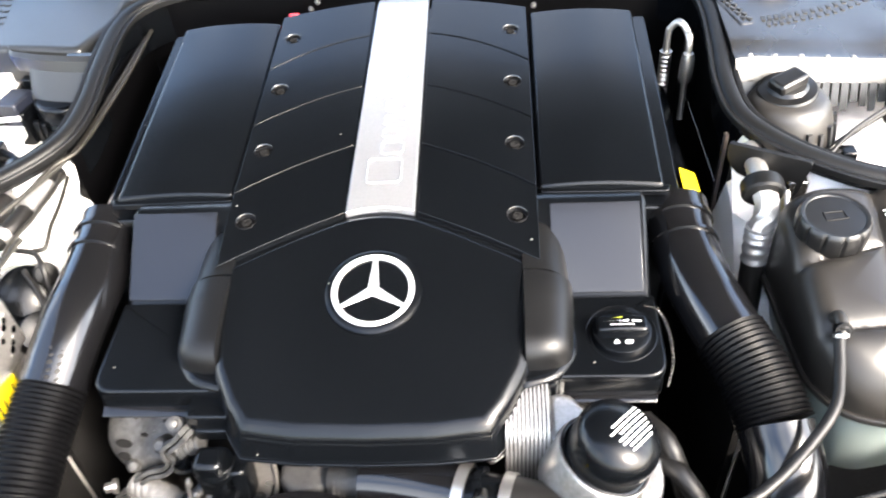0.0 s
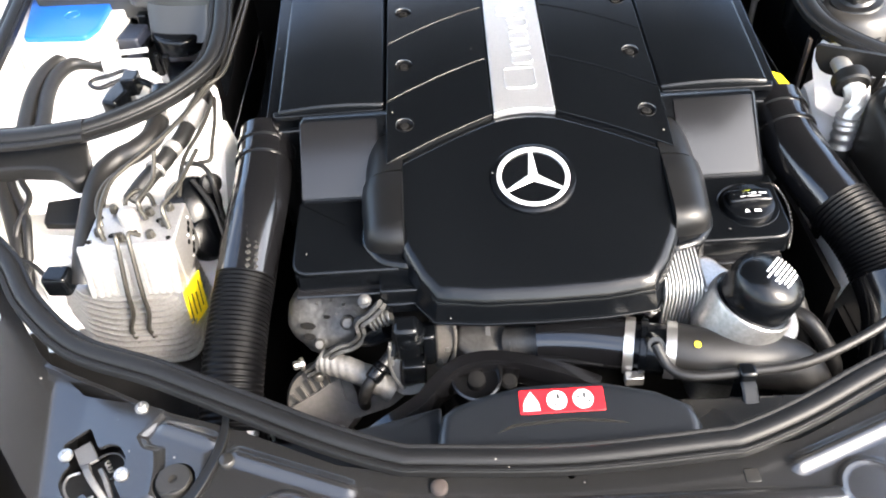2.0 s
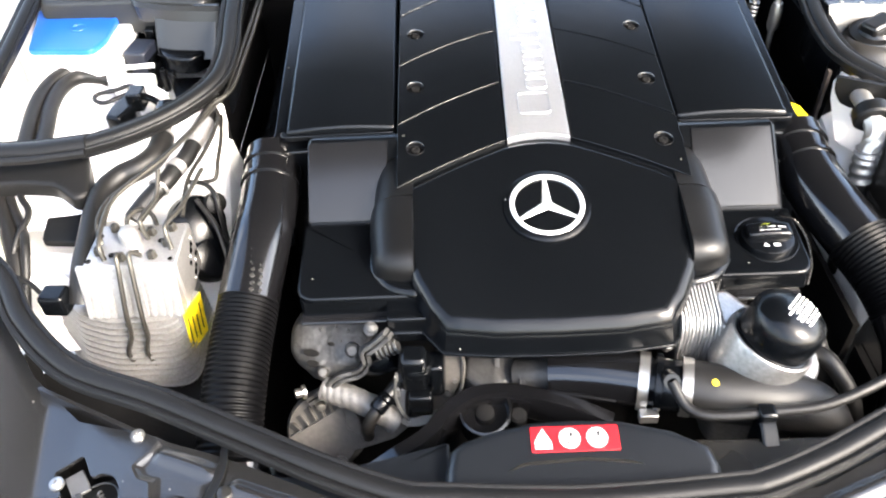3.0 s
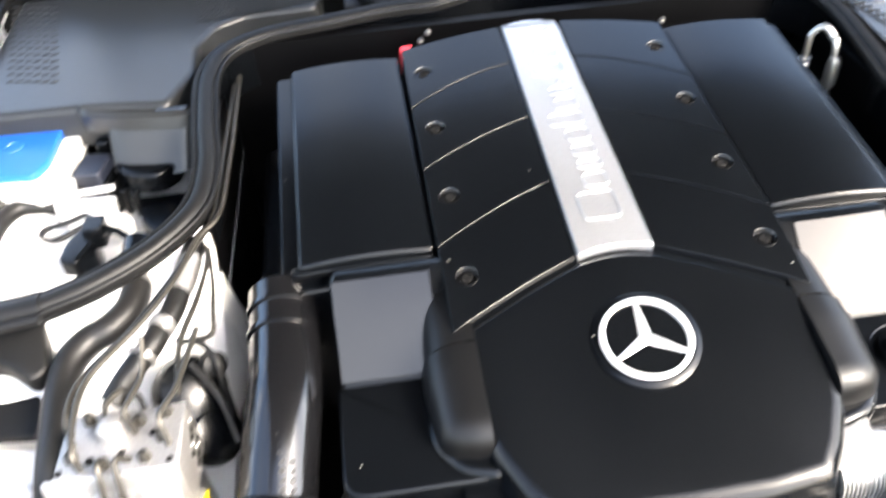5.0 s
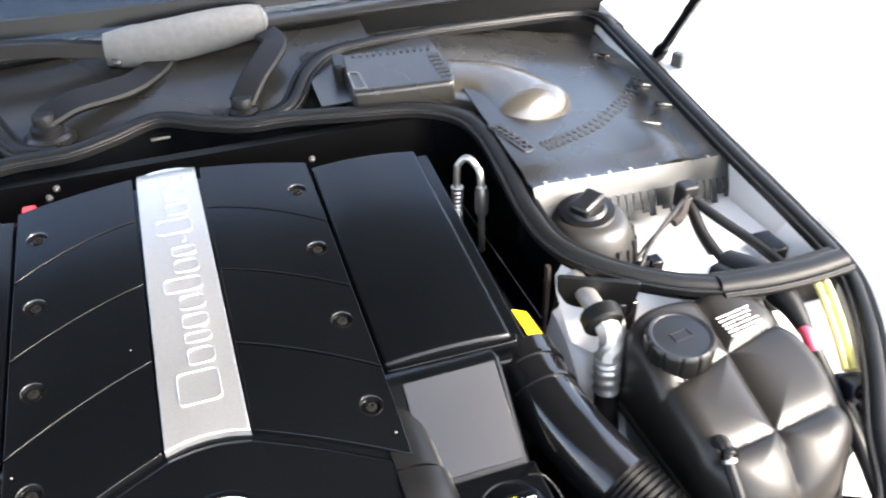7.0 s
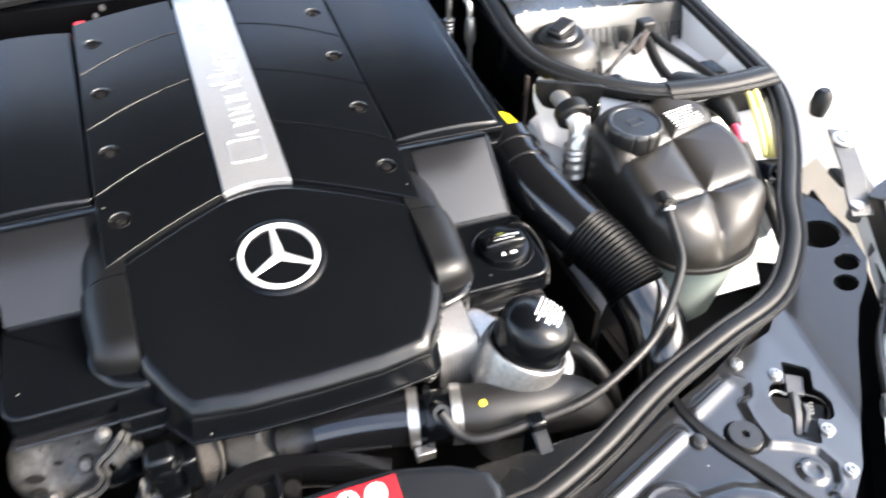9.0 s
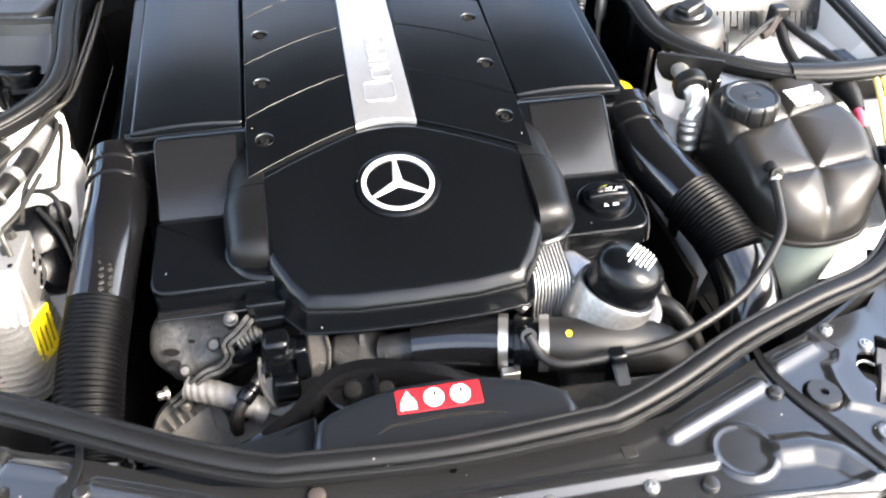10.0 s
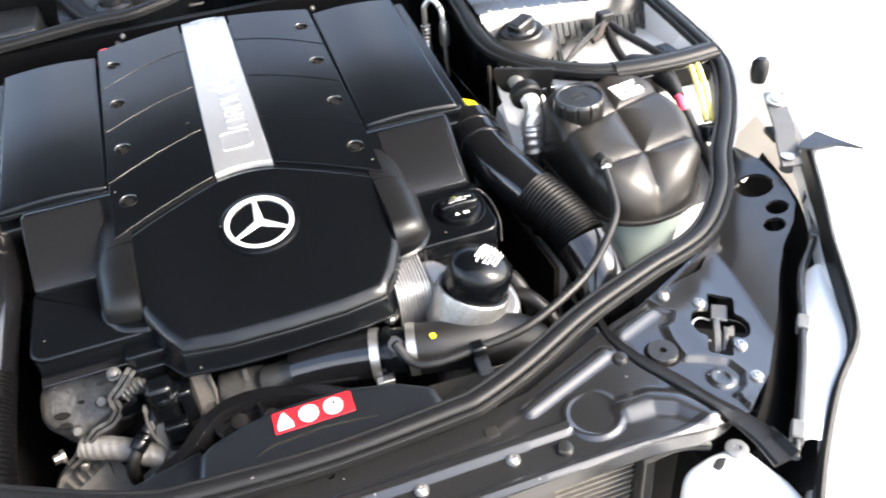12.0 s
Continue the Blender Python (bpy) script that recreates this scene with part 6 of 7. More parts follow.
brake_line([(-0.396, 0.093, 0.860), (-0.376, 0.090, 0.858), (-0.363, 0.076, 0.852), (-0.359, 0.065, 0.830), (-0.356, 0.055, 0.790)], 0.0030, "black thin hose beside the brake unit", HOSE)
brake_line([(-0.385, 0.075, 0.848), (-0.362, 0.050, 0.828), (-0.350, 0.025, 0.795)], 0.0030, "black thin hose beside the brake unit", HOSE)
hs = thing("coolant_hose", "thick black coolant hose with pale clamp", "hose", at=(-0.46, 0.05, 0.85))
part("hose", tube([(-0.441, 0.205, 0.872), (-0.438, 0.173, 0.872), (-0.440, 0.138, 0.868), (-0.455, 0.117, 0.865), (-0.474, 0.106, 0.862), (-0.488, 0.084, 0.858), (-0.491, 0.051, 0.852), (-0.489, 0.018, 0.845), (-0.487, -0.018, 0.836), (-0.490, -0.045, 0.810)], 0.0134, 18, 8), HOSE, hs)
part("clamp", lathe([(0.0138, -0.0055), (0.0148, -0.0055), (0.0148, 0.0055), (0.0138, 0.0055)], aim((-0.438, 0.170, 0.872), (0.05, 1, 0.02)), 28), FINS, hs, "pale clamp band")
for k in range(5):
    # black chips on the band give the shade of its slots
    part("clamp_slot", box(-0.0016, 0.0016, -0.0010, 0.0010, -0.0006, 0.0010, m=aim((-0.438 + 0.0145 * math.sin(0.45 * (k - 2)), 0.170, 0.872 + 0.0145 * math.cos(0.45 * (k - 2))), (math.sin(0.45 * (k - 2)), 0, math.cos(0.45 * (k - 2))))), INKSHADE, hs, smooth=False)
part("stub", tube([(-0.443, 0.222, 0.874), (-0.441, 0.196, 0.872)], 0.0172, 16, 4), COVER, hs)
rv = thing("line_coupling", "silver crimped line coupling with black hose", "coupling", at=(-0.41, 0.10, 0.87))
part("hose", tube([(-0.384, 0.200, 0.884), (-0.388, 0.157, 0.884), (-0.395, 0.110, 0.882), (-0.403, 0.093, 0.880), (-0.409, 0.075, 0.878), (-0.419, 0.061, 0.874), (-0.430, 0.047, 0.868), (-0.441, 0.030, 0.860)], 0.0098, 16, 7), HOSE, rv)
for a, b, r in (((-0.386, 0.174, 0.884), (-0.3905, 0.138, 0.884), 0.0118), ((-0.3905, 0.138, 0.884), (-0.392, 0.130, 0.884), 0.0104), ((-0.401, 0.098, 0.8805), (-0.405, 0.089, 0.8795), 0.0112), ((-0.416, 0.066, 0.8755), (-0.4175, 0.063, 0.8748), 0.0124)):
    part("ferrule", tube([a, b], r, 20, 3), FINS, rv, "bright crimped ferrule")
br = thing("brake_booster_port", "black round rubber mount behind the brake unit", "mount", at=(-0.37, 0.05, 0.8))
part("drum", lathe([(0.028, -0.05), (0.033, -0.02), (0.033, 0.0), (0.028, 0.010), (0.016, 0.014), (0.004, 0.015)], aim((-0.390, 0.070, 0.820), (0.4, -0.5, 0.75)), 28), COVER, br)
part("lower_drum", lathe([(0.024, -0.04), (0.028, -0.01), (0.028, 0.0), (0.022, 0.009), (0.008, 0.012)], aim((-0.374, 0.040, 0.790), (0.6, -0.5, 0.6)), 26), COVER, br)
part("grommet", lathe([(0.012, -0.008), (0.012, 0.002), (0.005, 0.005)], aim((-0.366, 0.080, 0.838), (0.6, -0.6, 0.4)), 20), RUBBER, br)
cn = thing("cable_connector", "black plug connector on a thin cable", "connector", at=(-0.51, -0.03, 0.83))
part("plug", pad(rounded([(-0.528, -0.058), (-0.500, -0.060), (-0.498, -0.036), (-0.526, -0.034)], 0.006), 0.832, 0.808, 0.004, 3), COVER, cn)
part("cable", tube([(-0.530, -0.04, 0.822), (-0.555, -0.02, 0.824), (-0.60, 0.0, 0.82)], 0.0028, 8, 5), HOSE, cn)
for r, pts in ((0.0105, [(-0.640, 0.165, 0.856), (-0.632, 0.130, 0.850), (-0.612, 0.085, 0.838), (-0.590, 0.040, 0.826), (-0.578, 0.010, 0.812), (-0.570, -0.035, 0.780)]),
               (0.0052, [(-0.618, 0.120, 0.852), (-0.600, 0.085, 0.842), (-0.578, 0.050, 0.835), (-0.566, 0.020, 0.830), (-0.562, -0.030, 0.790)]),
               (0.0038, [(-0.606, 0.120, 0.856), (-0.590, 0.092, 0.848), (-0.575, 0.068, 0.842), (-0.580, 0.030, 0.832), (-0.586, -0.010, 0.80)])):
    solo("conduit", tube(pts, r, 12, 6), HOSE, "black taped cable conduit passing under the seal", "conduit", "left conduits")
solo("heat_flap", pad(rounded([(-0.566, 0.115), (-0.528, 0.110), (-0.514, 0.040), (-0.560, 0.044)], 0.006), lambda x, y: 0.822 + 0.18 * (y - 0.04), lambda x, y: 0.814 + 0.18 * (y - 0.04), 0.002, 3), RUBBER, "black rubber flap hanging below the seal", "flap")
solo("rusty_bracket", box(-0.520, -0.514, 0.036, 0.062, 0.790, 0.824), RUST, "rusty bracket edge beside the rubber flap", "bracket", bevel=0.001)
solo("white_ledge", pad(rounded([(-0.578, 0.040), (-0.517, 0.034), (-0.508, -0.012), (-0.566, -0.008)], 0.006), 0.812, 0.735, 0.004, 3), WHITE, "white painted ledge beside the brake unit", "ledge")

# ---- coolant tank ----
tank = thing("coolant_tank", "dark lobed plastic coolant expansion tank with black screw cap", "coolant tank", at=(0.465, 0.01, 0.80))
to = rounded([(0.388, -0.050), (0.409, -0.086), (0.448, -0.098), (0.500, -0.088), (0.538, -0.050), (0.554, 0.02), (0.544, 0.096), (0.508, 0.125), (0.420, 0.122), (0.386, 0.100)], 0.018, 4)


def ztank(x, y):
    z = 0.874 + 0.17 * (y + 0.03) - 0.9 * max(0.0, -0.045 - y) ** 1.5 * 3
    d = min(abs(x - 0.468 - 0.10 * (y - 0.02)), abs(y + 0.036 - 0.10 * (x - 0.46)) * 1.1, abs(y - 0.046 - 0.26 * (x - 0.46)) * 1.1)
    z += 0.0095 * (1 - math.exp(-d / 0.012)) - 0.0075
    return z


part("upper_shell", pad(to, ztank, 0.806, 0.020, 64, 8, step=0.003), TANK, tank)
part("weld_flange", pad(inset(ccw(to), -0.004), 0.811, 0.805, 0.002, 2), TANK, tank)
part("lower_shell", pad(inset(ccw(to), 0.006), 0.805, 0.70, 0.001, 2, 2, -0.018), MILKY, tank, "translucent green-white lower shell")
cm = aim((0.4255, 0.066, 0.874), (0.0, -0.06, 1))
part("neck", lathe([(0.036, -0.015), (0.033, 0.003), (0.030, 0.010)], cm, 36), TANK, tank)
cap = part("screw_cap", lathe([(0.0318, 0.006), (0.0328, 0.010), (0.0328, 0.026), (0.0318, 0.0302), (0.0298, 0.0322), (0.0270, 0.0318), (0.0262, 0.0308), (0.010, 0.0310)], cm, 96, wave=lambda i, k: 0.945 if i in (1, 2, 3) and k % 8 == 0 else 1.0), CAPBLACK, tank, "black notched screw cap")
for k, (x0, x1, y0, y1) in enumerate(((-0.010, 0.010, 0.0045, 0.0056), (-0.010, 0.010, -0.0056, -0.0045), (-0.010, -0.0088, -0.0045, 0.0045), (0.0088, 0.010, -0.0045, 0.0045))):
    part("cap_mark", box(x0, x1, y0, y1, 0.0305, 0.0317, m=cm @ pose(0, 0, 0, 0, 0, 8)), CAPBLACK, cap)
part("bleed_nipple", tube([(0.404, -0.030, 0.868), (0.404, -0.038, 0.878), (0.404, -0.050, 0.874)], 0.0058, 10, 4), TANK, tank)
pm = aim((0.497, 0.070, 0.8945), (0.0, -0.17, 1), 8)
for k in range(7):
    rngk = random.Random(20 + k)
    x = -0.020
    while x < 0.016:
        w = rngk.uniform(0.006, 0.016)
        part("print_bar", box(x, min(x + w, 0.020), 0.012 - 0.0046 * k, 0.0132 - 0.0046 * k, -0.0004, 0.0010, m=pm), PRINT, tank, smooth=False)
        x += w + 0.0025

# ---- right-hand lines and cables ----
ac = thing("refrigerant_pipe", "bright alloy refrigerant pipe with black collar and ribbed joint", "pipe", at=(0.375, 0.11, 0.87))
part("stub", tube([(0.3820, 0.192, 0.892), (0.3806, 0.174, 0.892), (0.3785, 0.148, 0.893), (0.3768, 0.124, 0.892)], 0.0105, 18, 5), FINS, ac)
mp = plate(rounded([(-0.004, 0.0), (-0.002, -0.018), (0.008, -0.033), (0.022, -0.037), (0.040, -0.029), (0.050, -0.026), (0.056, -0.040), (0.064, -0.047), (0.072, -0.043), (0.080, 0.0)], 0.005, 3), [], 0.0, 0.006)
bmesh.ops.transform(mp, matrix=Matrix(((0.88, 0, 0.47, 0.358), (-0.47, 0, 0.88, 0.178), (0, 1, 0, 0.912), (0, 0, 0, 1))), verts=mp.verts)
part("mount_plate", mp, RUBBER, ac, bevel=0.0015)
part("collar", lathe([(0.0110, -0.0085), (0.0185, -0.0090), (0.0205, -0.0065), (0.0205, 0.0050), (0.0190, 0.0080), (0.0110, 0.0085)], aim((0.3768, 0.1235, 0.8925), (0.05, 0.93, 0.30)), 32), RUBBER, ac)
part("elbow", tube([(0.3772, 0.1220, 0.8905), (0.3800, 0.1130, 0.8840), (0.3800, 0.1060, 0.8720), (0.3755, 0.1025, 0.8570)], 0.0122, 8, 6), FINS, ac)
part("back_pipe", tube([(0.4120, 0.160, 0.886), (0.4110, 0.152, 0.878), (0.4060, 0.120, 0.850), (0.4020, 0.105, 0.830), (0.400, 0.098, 0.780)], 0.0050, 10, 5), CAST, ac)
bm = bmesh.new()
sweep(bm, spline([(0.3755, 0.1025, 0.860), (0.3755, 0.1010, 0.846), (0.3765, 0.0990, 0.820)], 16), [(math.cos(2 * math.pi * j / 20), math.sin(2 * math.pi * j / 20)) for j in range(20)], scale=lambda f: 0.0128 + 0.0011 * math.cos(f * 2 * math.pi * 4))
part("ribbed_joint", bm, FINS, ac)
part("lower_hose", tube([(0.3765, 0.0990, 0.822), (0.376, 0.090, 0.78), (0.375, 0.07, 0.70)], 0.0125, 16, 5), HOSE, ac)
up = thing("hairpin_pipe", "bright steel hairpin pipe with fittings by the bulkhead", "pipe", at=(0.335, 0.38, 0.88))
part("pipe", tube([(0.326, 0.392, 0.82), (0.326, 0.393, 0.915), (0.329, 0.392, 0.932), (0.337, 0.387, 0.940), (0.345, 0.378, 0.932), (0.347, 0.368, 0.915), (0.347, 0.363, 0.82)], 0.0043, 12, 7), ZINC, up)
part("fitting", lathe([(0.0068, -0.022), (0.0085, -0.016), (0.0085, 0.008), (0.0062, 0.016)], Matrix.Translation((0.347, 0.3645, 0.895)), 10), ZINC, up)
bm = bmesh.new()
sweep(bm, spline([(0.326, 0.392, 0.90), (0.326, 0.392, 0.86), (0.326, 0.391, 0.82)], 20), [(math.cos(2 * math.pi * j / 14), math.sin(2 * math.pi * j / 14)) for j in range(14)], scale=lambda f: 0.0068 + 0.001 * math.cos(f * 80))
part("spring_sleeve", bm, ZINC, up)
for r0, r1, lb, pts in ((0.0105, 0.0095, "black cable conduit beside the coolant tank", [(0.552, 0.180, 0.862), (0.556, 0.140, 0.872), (0.554, 0.122, 0.872), (0.5535, 0.108, 0.864), (0.562, 0.090, 0.845)]),
                        (0.0160, 0.0075, "thick black rubber cable boot beside the tank", [(0.572, 0.185, 0.864), (0.576, 0.140, 0.879), (0.576, 0.117, 0.880), (0.576, 0.090, 0.876), (0.573, 0.062, 0.868)])):
    solo("conduit", tube(pts, 1.0, 14, 6, scale=lambda f, r0=r0, r1=r1: r0 + (r1 - r0) * max(0.0, f - 0.55) / 0.45), HOSE, lb, "conduit", "right conduits")
solo("red_cable", tube([(0.572, 0.066, 0.869), (0.5695, 0.055, 0.868), (0.568, 0.044, 0.862), (0.569, 0.038, 0.858)], 0.0058, 10, 4), PINK, "short red cable end below a black boot", "cable")
solo("battery_cable", tube([(0.569, 0.040, 0.859), (0.569, 0.034, 0.855), (0.566, -0.004, 0.836), (0.562, -0.036, 0.822), (0.560, -0.070, 0.800), (0.565, -0.100, 0.765)], 0.0072, 12, 6), HOSE, "black battery cable beside the coolant tank", "cable")
for pts in ([(0.606, 0.122, 0.892), (0.609, 0.099, 0.892), (0.601, 0.065, 0.878), (0.591, 0.035, 0.866), (0.583, 0.012, 0.854)], [(0.618, 0.120, 0.892), (0.619, 0.097, 0.892), (0.611, 0.063, 0.878), (0.600, 0.033, 0.866), (0.591, 0.010, 0.854)]):
    solo("yellow_cable", tube(pts, 0.0036, 10, 6), WIRE, "pale yellow cable down beside the tank", "cable", "yellow cables")
pc = thing("plug_connector", "blue-grey plug connector on yellow cables", "connector", at=(0.583, 0.0, 0.84))
pcm = pose(0.5835, -0.001, 0.843, -22, 0, -14)
part("body", box(-0.0105, 0.0105, -0.017, 0.015, -0.009, 0.010, m=pcm), BLUEGREY, pc, bevel=0.002)
part("collar", box(-0.012, 0.012, 0.006, 0.011, -0.010, 0.0115, m=pcm), BLUEGREY, pc, bevel=0.001)
part("ring", lathe([(0.0075, 0), (0.0075, 0.003), (0.005, 0.003), (0.005, 0.0)], pcm @ aim((-0.001, -0.0175, 0.001), (0, -1, 0.35)), 16), COVER, pc)
part("tail", tube([(0.581, -0.016, 0.836), (0.580, -0.040, 0.825), (0.580, -0.070, 0.800)], 0.005, 10, 5), HOSE, pc)
solo("wing_liner", plate([(0.560, 0.085), (0.640, 0.085), (0.622, 0.050), (0.592, 0.006), (0.563, 0.004)], [], lambda x, y: 0.842 + 0.26 * (y - 0.085), 0.003), WHITE, "white painted ledge between tank and seal", "ledge", bevel=0.001)
solo("rusty_edge", prism([(0.205, 0.90), (0.212, 0.90), (0.212, 0.80), (0.205, 0.80)], 0.358, 0.3615), RUST, "rusty sheet edge beside the bulkhead", "edge")

# ---- cowl, screen and wipers ----
cowl = thing("scuttle", "grey-black plastic cowl panel below the windscreen", "cowl", at=(0, 0.63, 0.98))
part("trough", sheet([[(x, y, z + 0.006 * math.cos(x * 14) - 0.012) for x in [-0.215 + 0.0345 * k for k in range(16)]] for y, z in ((0.598, 0.925), (0.602, 0.952), (0.615, 0.963), (0.65, 0.978), (0.69, 0.994), (0.72, 1.004), (0.745, 1.008))], 0.003), COWL, cowl)
part("ledge", sheet([[(x, y, z) for x in (-0.75, -0.4, 0.0, 0.4, 0.75)] for y, z in ((0.735, 1.006), (0.750, 1.012), (0.775, 1.010), (0.79, 1.004))], 0.004), COWL, cowl)
part("trough_wall", box(-0.75, 0.75, 0.766, 0.772, 0.86, 1.000), RUBBER, cowl)
screen = thing("windscreen", "tinted windscreen glass mirroring the sky", "windscreen", at=(0, 0.9, 1.1))
pane = part("pane", sheet([[(x, y + 0.10 * (x / 0.75) ** 2, z) for x in [-0.78 + 0.13 * k for k in range(13)]] for y, z in ((0.775, 1.008), (0.95, 1.12), (1.15, 1.25), (1.40, 1.40))], 0.005), GLASS, screen)
pane.visible_shadow = False
solo("dashboard", box(-0.75, 0.75, 0.80, 1.5, 0.85, 0.98), COVER, "dark dashboard behind the windscreen", "dashboard", bevel=0.02)

# closed cabin behind the screen: roof, pillars and dark trim
cabin = thing("car_cabin", "white roof and pillars over a dark cabin", "car cabin", at=(0, 1.6, 1.2))
part("roof", sheet([[(x, y + 0.10 * (x / 0.75) ** 2, z - 0.05 * (x / 0.75) ** 2) for x in [-0.72 + 0.12 * k for k in range(13)]] for y, z in ((1.395, 1.402), (1.47, 1.428), (1.70, 1.470), (2.10, 1.480), (2.60, 1.44))], 0.006), WHITE, cabin)
for s in (-1, 1):
    part("pillar", sweep(bmesh.new(), spline([(s * 0.770, 0.880, 1.010), (s * 0.768, 1.05, 1.125), (s * 0.760, 1.28, 1.270), (s * 0.735, 1.50, 1.385)], 6), [(-0.03, -0.04), (0.03, -0.04), (0.025, 0.012), (-0.025, 0.012)]), WHITE, cabin)
    part("door_trim", box(s * 0.745, s * 0.765, 1.05, 2.6, 0.45, 1.12), DARK, cabin, bevel=0.01)
    part("side_glass", box(s * 0.735, s * 0.741, 1.15, 2.6, 1.10, 1.38), INKSHADE, cabin)
part("seat_row", prism([(1.62, 0.55), (1.50, 0.75), (1.66, 0.80), (1.80, 1.22), (1.86, 1.24), (1.90, 0.55)], -0.70, 0.70), DARK, cabin, "dark seats", bevel=0.04)
part("rear_wall", box(-0.74, 0.74, 2.58, 2.62, 0.45, 1.46), DARK, cabin)
part("cabin_floor", box(-0.75, 0.75, 0.80, 2.62, 0.40, 0.45), DARK, cabin)


def wiper(pivot, pts, label):
    t = thing("wiper", label, "wiper", "wipers", at=pivot)
    p = Vector(pivot)
    part("pivot_nut", lathe([(0.020, -0.030), (0.019, -0.014), (0.0140, -0.010), (0.0135, 0.000), (0.0115, 0.003), (0.004, 0.0034)], Matrix.Translation(p), 24), RUBBER, t)
    part("base_ring", lathe([(0.030, -0.034), (0.029, -0.026), (0.024, -0.022)], Matrix.Translation(p), 28), COWL, t)
    part("arm", sweep(bmesh.new(), spline([p + Vector((0, 0, -0.004))] + [Vector(q) for q in pts], 7), [(-0.0165, -0.005), (0.0165, -0.005), (0.0165, 0.001), (0.013, 0.004), (-0.013, 0.004), (-0.0165, 0.001)], up=(0, -0.55, 0.84)), RUBBER, t, "black pressed wiper arm")
    return t


wl_ = wiper((-0.129, 0.605, 0.979), [(-0.093, 0.620, 0.985), (-0.053, 0.635, 0.985), (-0.019, 0.652, 0.986), (0.012, 0.682, 0.992), (0.030, 0.715, 1.000)], "black wiper with arm folded over the cowl")
wiper((0.105, 0.585, 0.969), [(0.127, 0.612, 0.985), (0.152, 0.640, 1.000), (0.166, 0.664, 1.008), (0.158, 0.690, 1.012)], "short black wiper link arm on the cowl")
sv = thing("foam_sleeve", "grey dusty foam sleeve round the wiper arm", "sleeve", at=(0.05, 0.70, 1.01))
sb = bmesh.new()
sweep(sb, spline([(-0.048, 0.700, 1.016), (-0.020, 0.700, 1.014), (0.04, 0.702, 1.016), (0.10, 0.708, 1.020), (0.150, 0.716, 1.022), (0.165, 0.718, 1.022)], 7), [(0.024 * math.cos(a * math.pi / 9), 0.0285 * math.sin(a * math.pi / 9)) for a in range(18)],
      scale=lambda f: 0.55 + 0.45 * math.sin(math.pi * min(1.0, f * 1.0 + 0.08)) ** 0.7 if f < 0.86 else max(0.30, 0.80 - (f - 0.86) * 3.2))
for v in sb.verts:
    v.co += Vector((noise.noise(v.co * 60), noise.noise(v.co * 60 + Vector((5, 0, 0))), noise.noise(v.co * 60 + Vector((0, 9, 0))))) * 0.001
part("sleeve", sb, SLEEVE, sv)
part("carrier", sweep(bmesh.new(), spline([(-0.60, 0.745, 1.030), (-0.30, 0.715, 1.034), (-0.14, 0.702, 1.030), (-0.045, 0.700, 1.016)], 8), [(-0.011, -0.009), (0.011, -0.009), (0.009, 0.008), (-0.009, 0.008)]), COVER, wl_)
part("blade_strip", sweep(bmesh.new(), spline([(-0.60, 0.775, 1.040), (-0.25, 0.745, 1.046), (0.0, 0.750, 1.042), (0.30, 0.760, 1.040), (0.62, 0.79, 1.034)], 8), [(-0.010, -0.012), (0.010, -0.012), (0.006, 0.010), (-0.006, 0.010)]), COVER, wl_)
part("bolt", lathe([(0.007, -0.004), (0.007, 0.004), (0.004, 0.006)], aim((-0.036, 0.685, 1.004), (0, -0.7, 0.7)), 12), COWL, wl_)

# ---- cowl compartment covers ----


def cover_z(x, y):
    ax = abs(x)
    return 0.938 - 0.19 * max(0.0, ax - 0.40) + 0.12 * (y - 0.33) - 0.10 * max(0.0, y - 0.60)


def slots(t, pts, w, l, zf, name="slot"):
    for x, y, a in pts:
        m = Matrix.Translation((x, y, zf(x, y) + 0.0004)) @ pose(0, 0, 0, 0, 0, a)
        # solid black bar on the skin, painted shade of an open slot
        part(name, box(-l / 2, l / 2, -w / 2, w / 2, -0.002, 0.0008, m=m), INKSHADE, t, smooth=False)


def crease(x):
    """Line along which the right-hand cover folds down."""
    return 0.3075 + 0.19 * (x - 0.40)


rc = thing("cowl_cover", "grey moulded plastic compartment cover with vent slots, open beside", "cover", "cowl covers", at=(0.53, 0.48, 0.92))
xs = [0.385 + (0.693 - 0.385) * k / 14 for k in range(15)]
part("top", sheet([[(x, y, cover_z(x, y) - 0.004 * math.exp(-((y - crease(x) - 0.011) / 0.008) ** 2) + 0.012 * math.exp(-(((x - 0.600) / 0.024) ** 2 + ((y - 0.38) / 0.05) ** 2))) for x, y in [(x, crease(x) + (0.735 - crease(x)) * k / 30) for x in xs]] for k in range(31)], 0.003), COWL, rc)
part("inner_top", sheet([[(x, y, 0.957 + 0.12 * (y - 0.53)) for x in (0.20, 0.26, 0.32, 0.39)] for y in (0.548, 0.60, 0.66, 0.72)], 0.003), COWL, rc)
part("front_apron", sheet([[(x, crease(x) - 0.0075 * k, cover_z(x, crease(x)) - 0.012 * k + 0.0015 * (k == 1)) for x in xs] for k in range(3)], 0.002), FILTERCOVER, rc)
for k in range(26):
    x = 0.388 + 0.0118 * k
    wide = 0.0040 if 8 <= k <= 15 or k >= 19 else 0.0060
    drop = 0.030 if k < 8 else 0.020 + 0.010 * ((k * 7) % 3) / 2
    y1, z1 = crease(x) - 0.015, cover_z(x, crease(x)) - 0.023
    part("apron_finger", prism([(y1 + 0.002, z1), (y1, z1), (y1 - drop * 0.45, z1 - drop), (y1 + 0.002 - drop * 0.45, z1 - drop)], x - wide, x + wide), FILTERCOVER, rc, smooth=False)
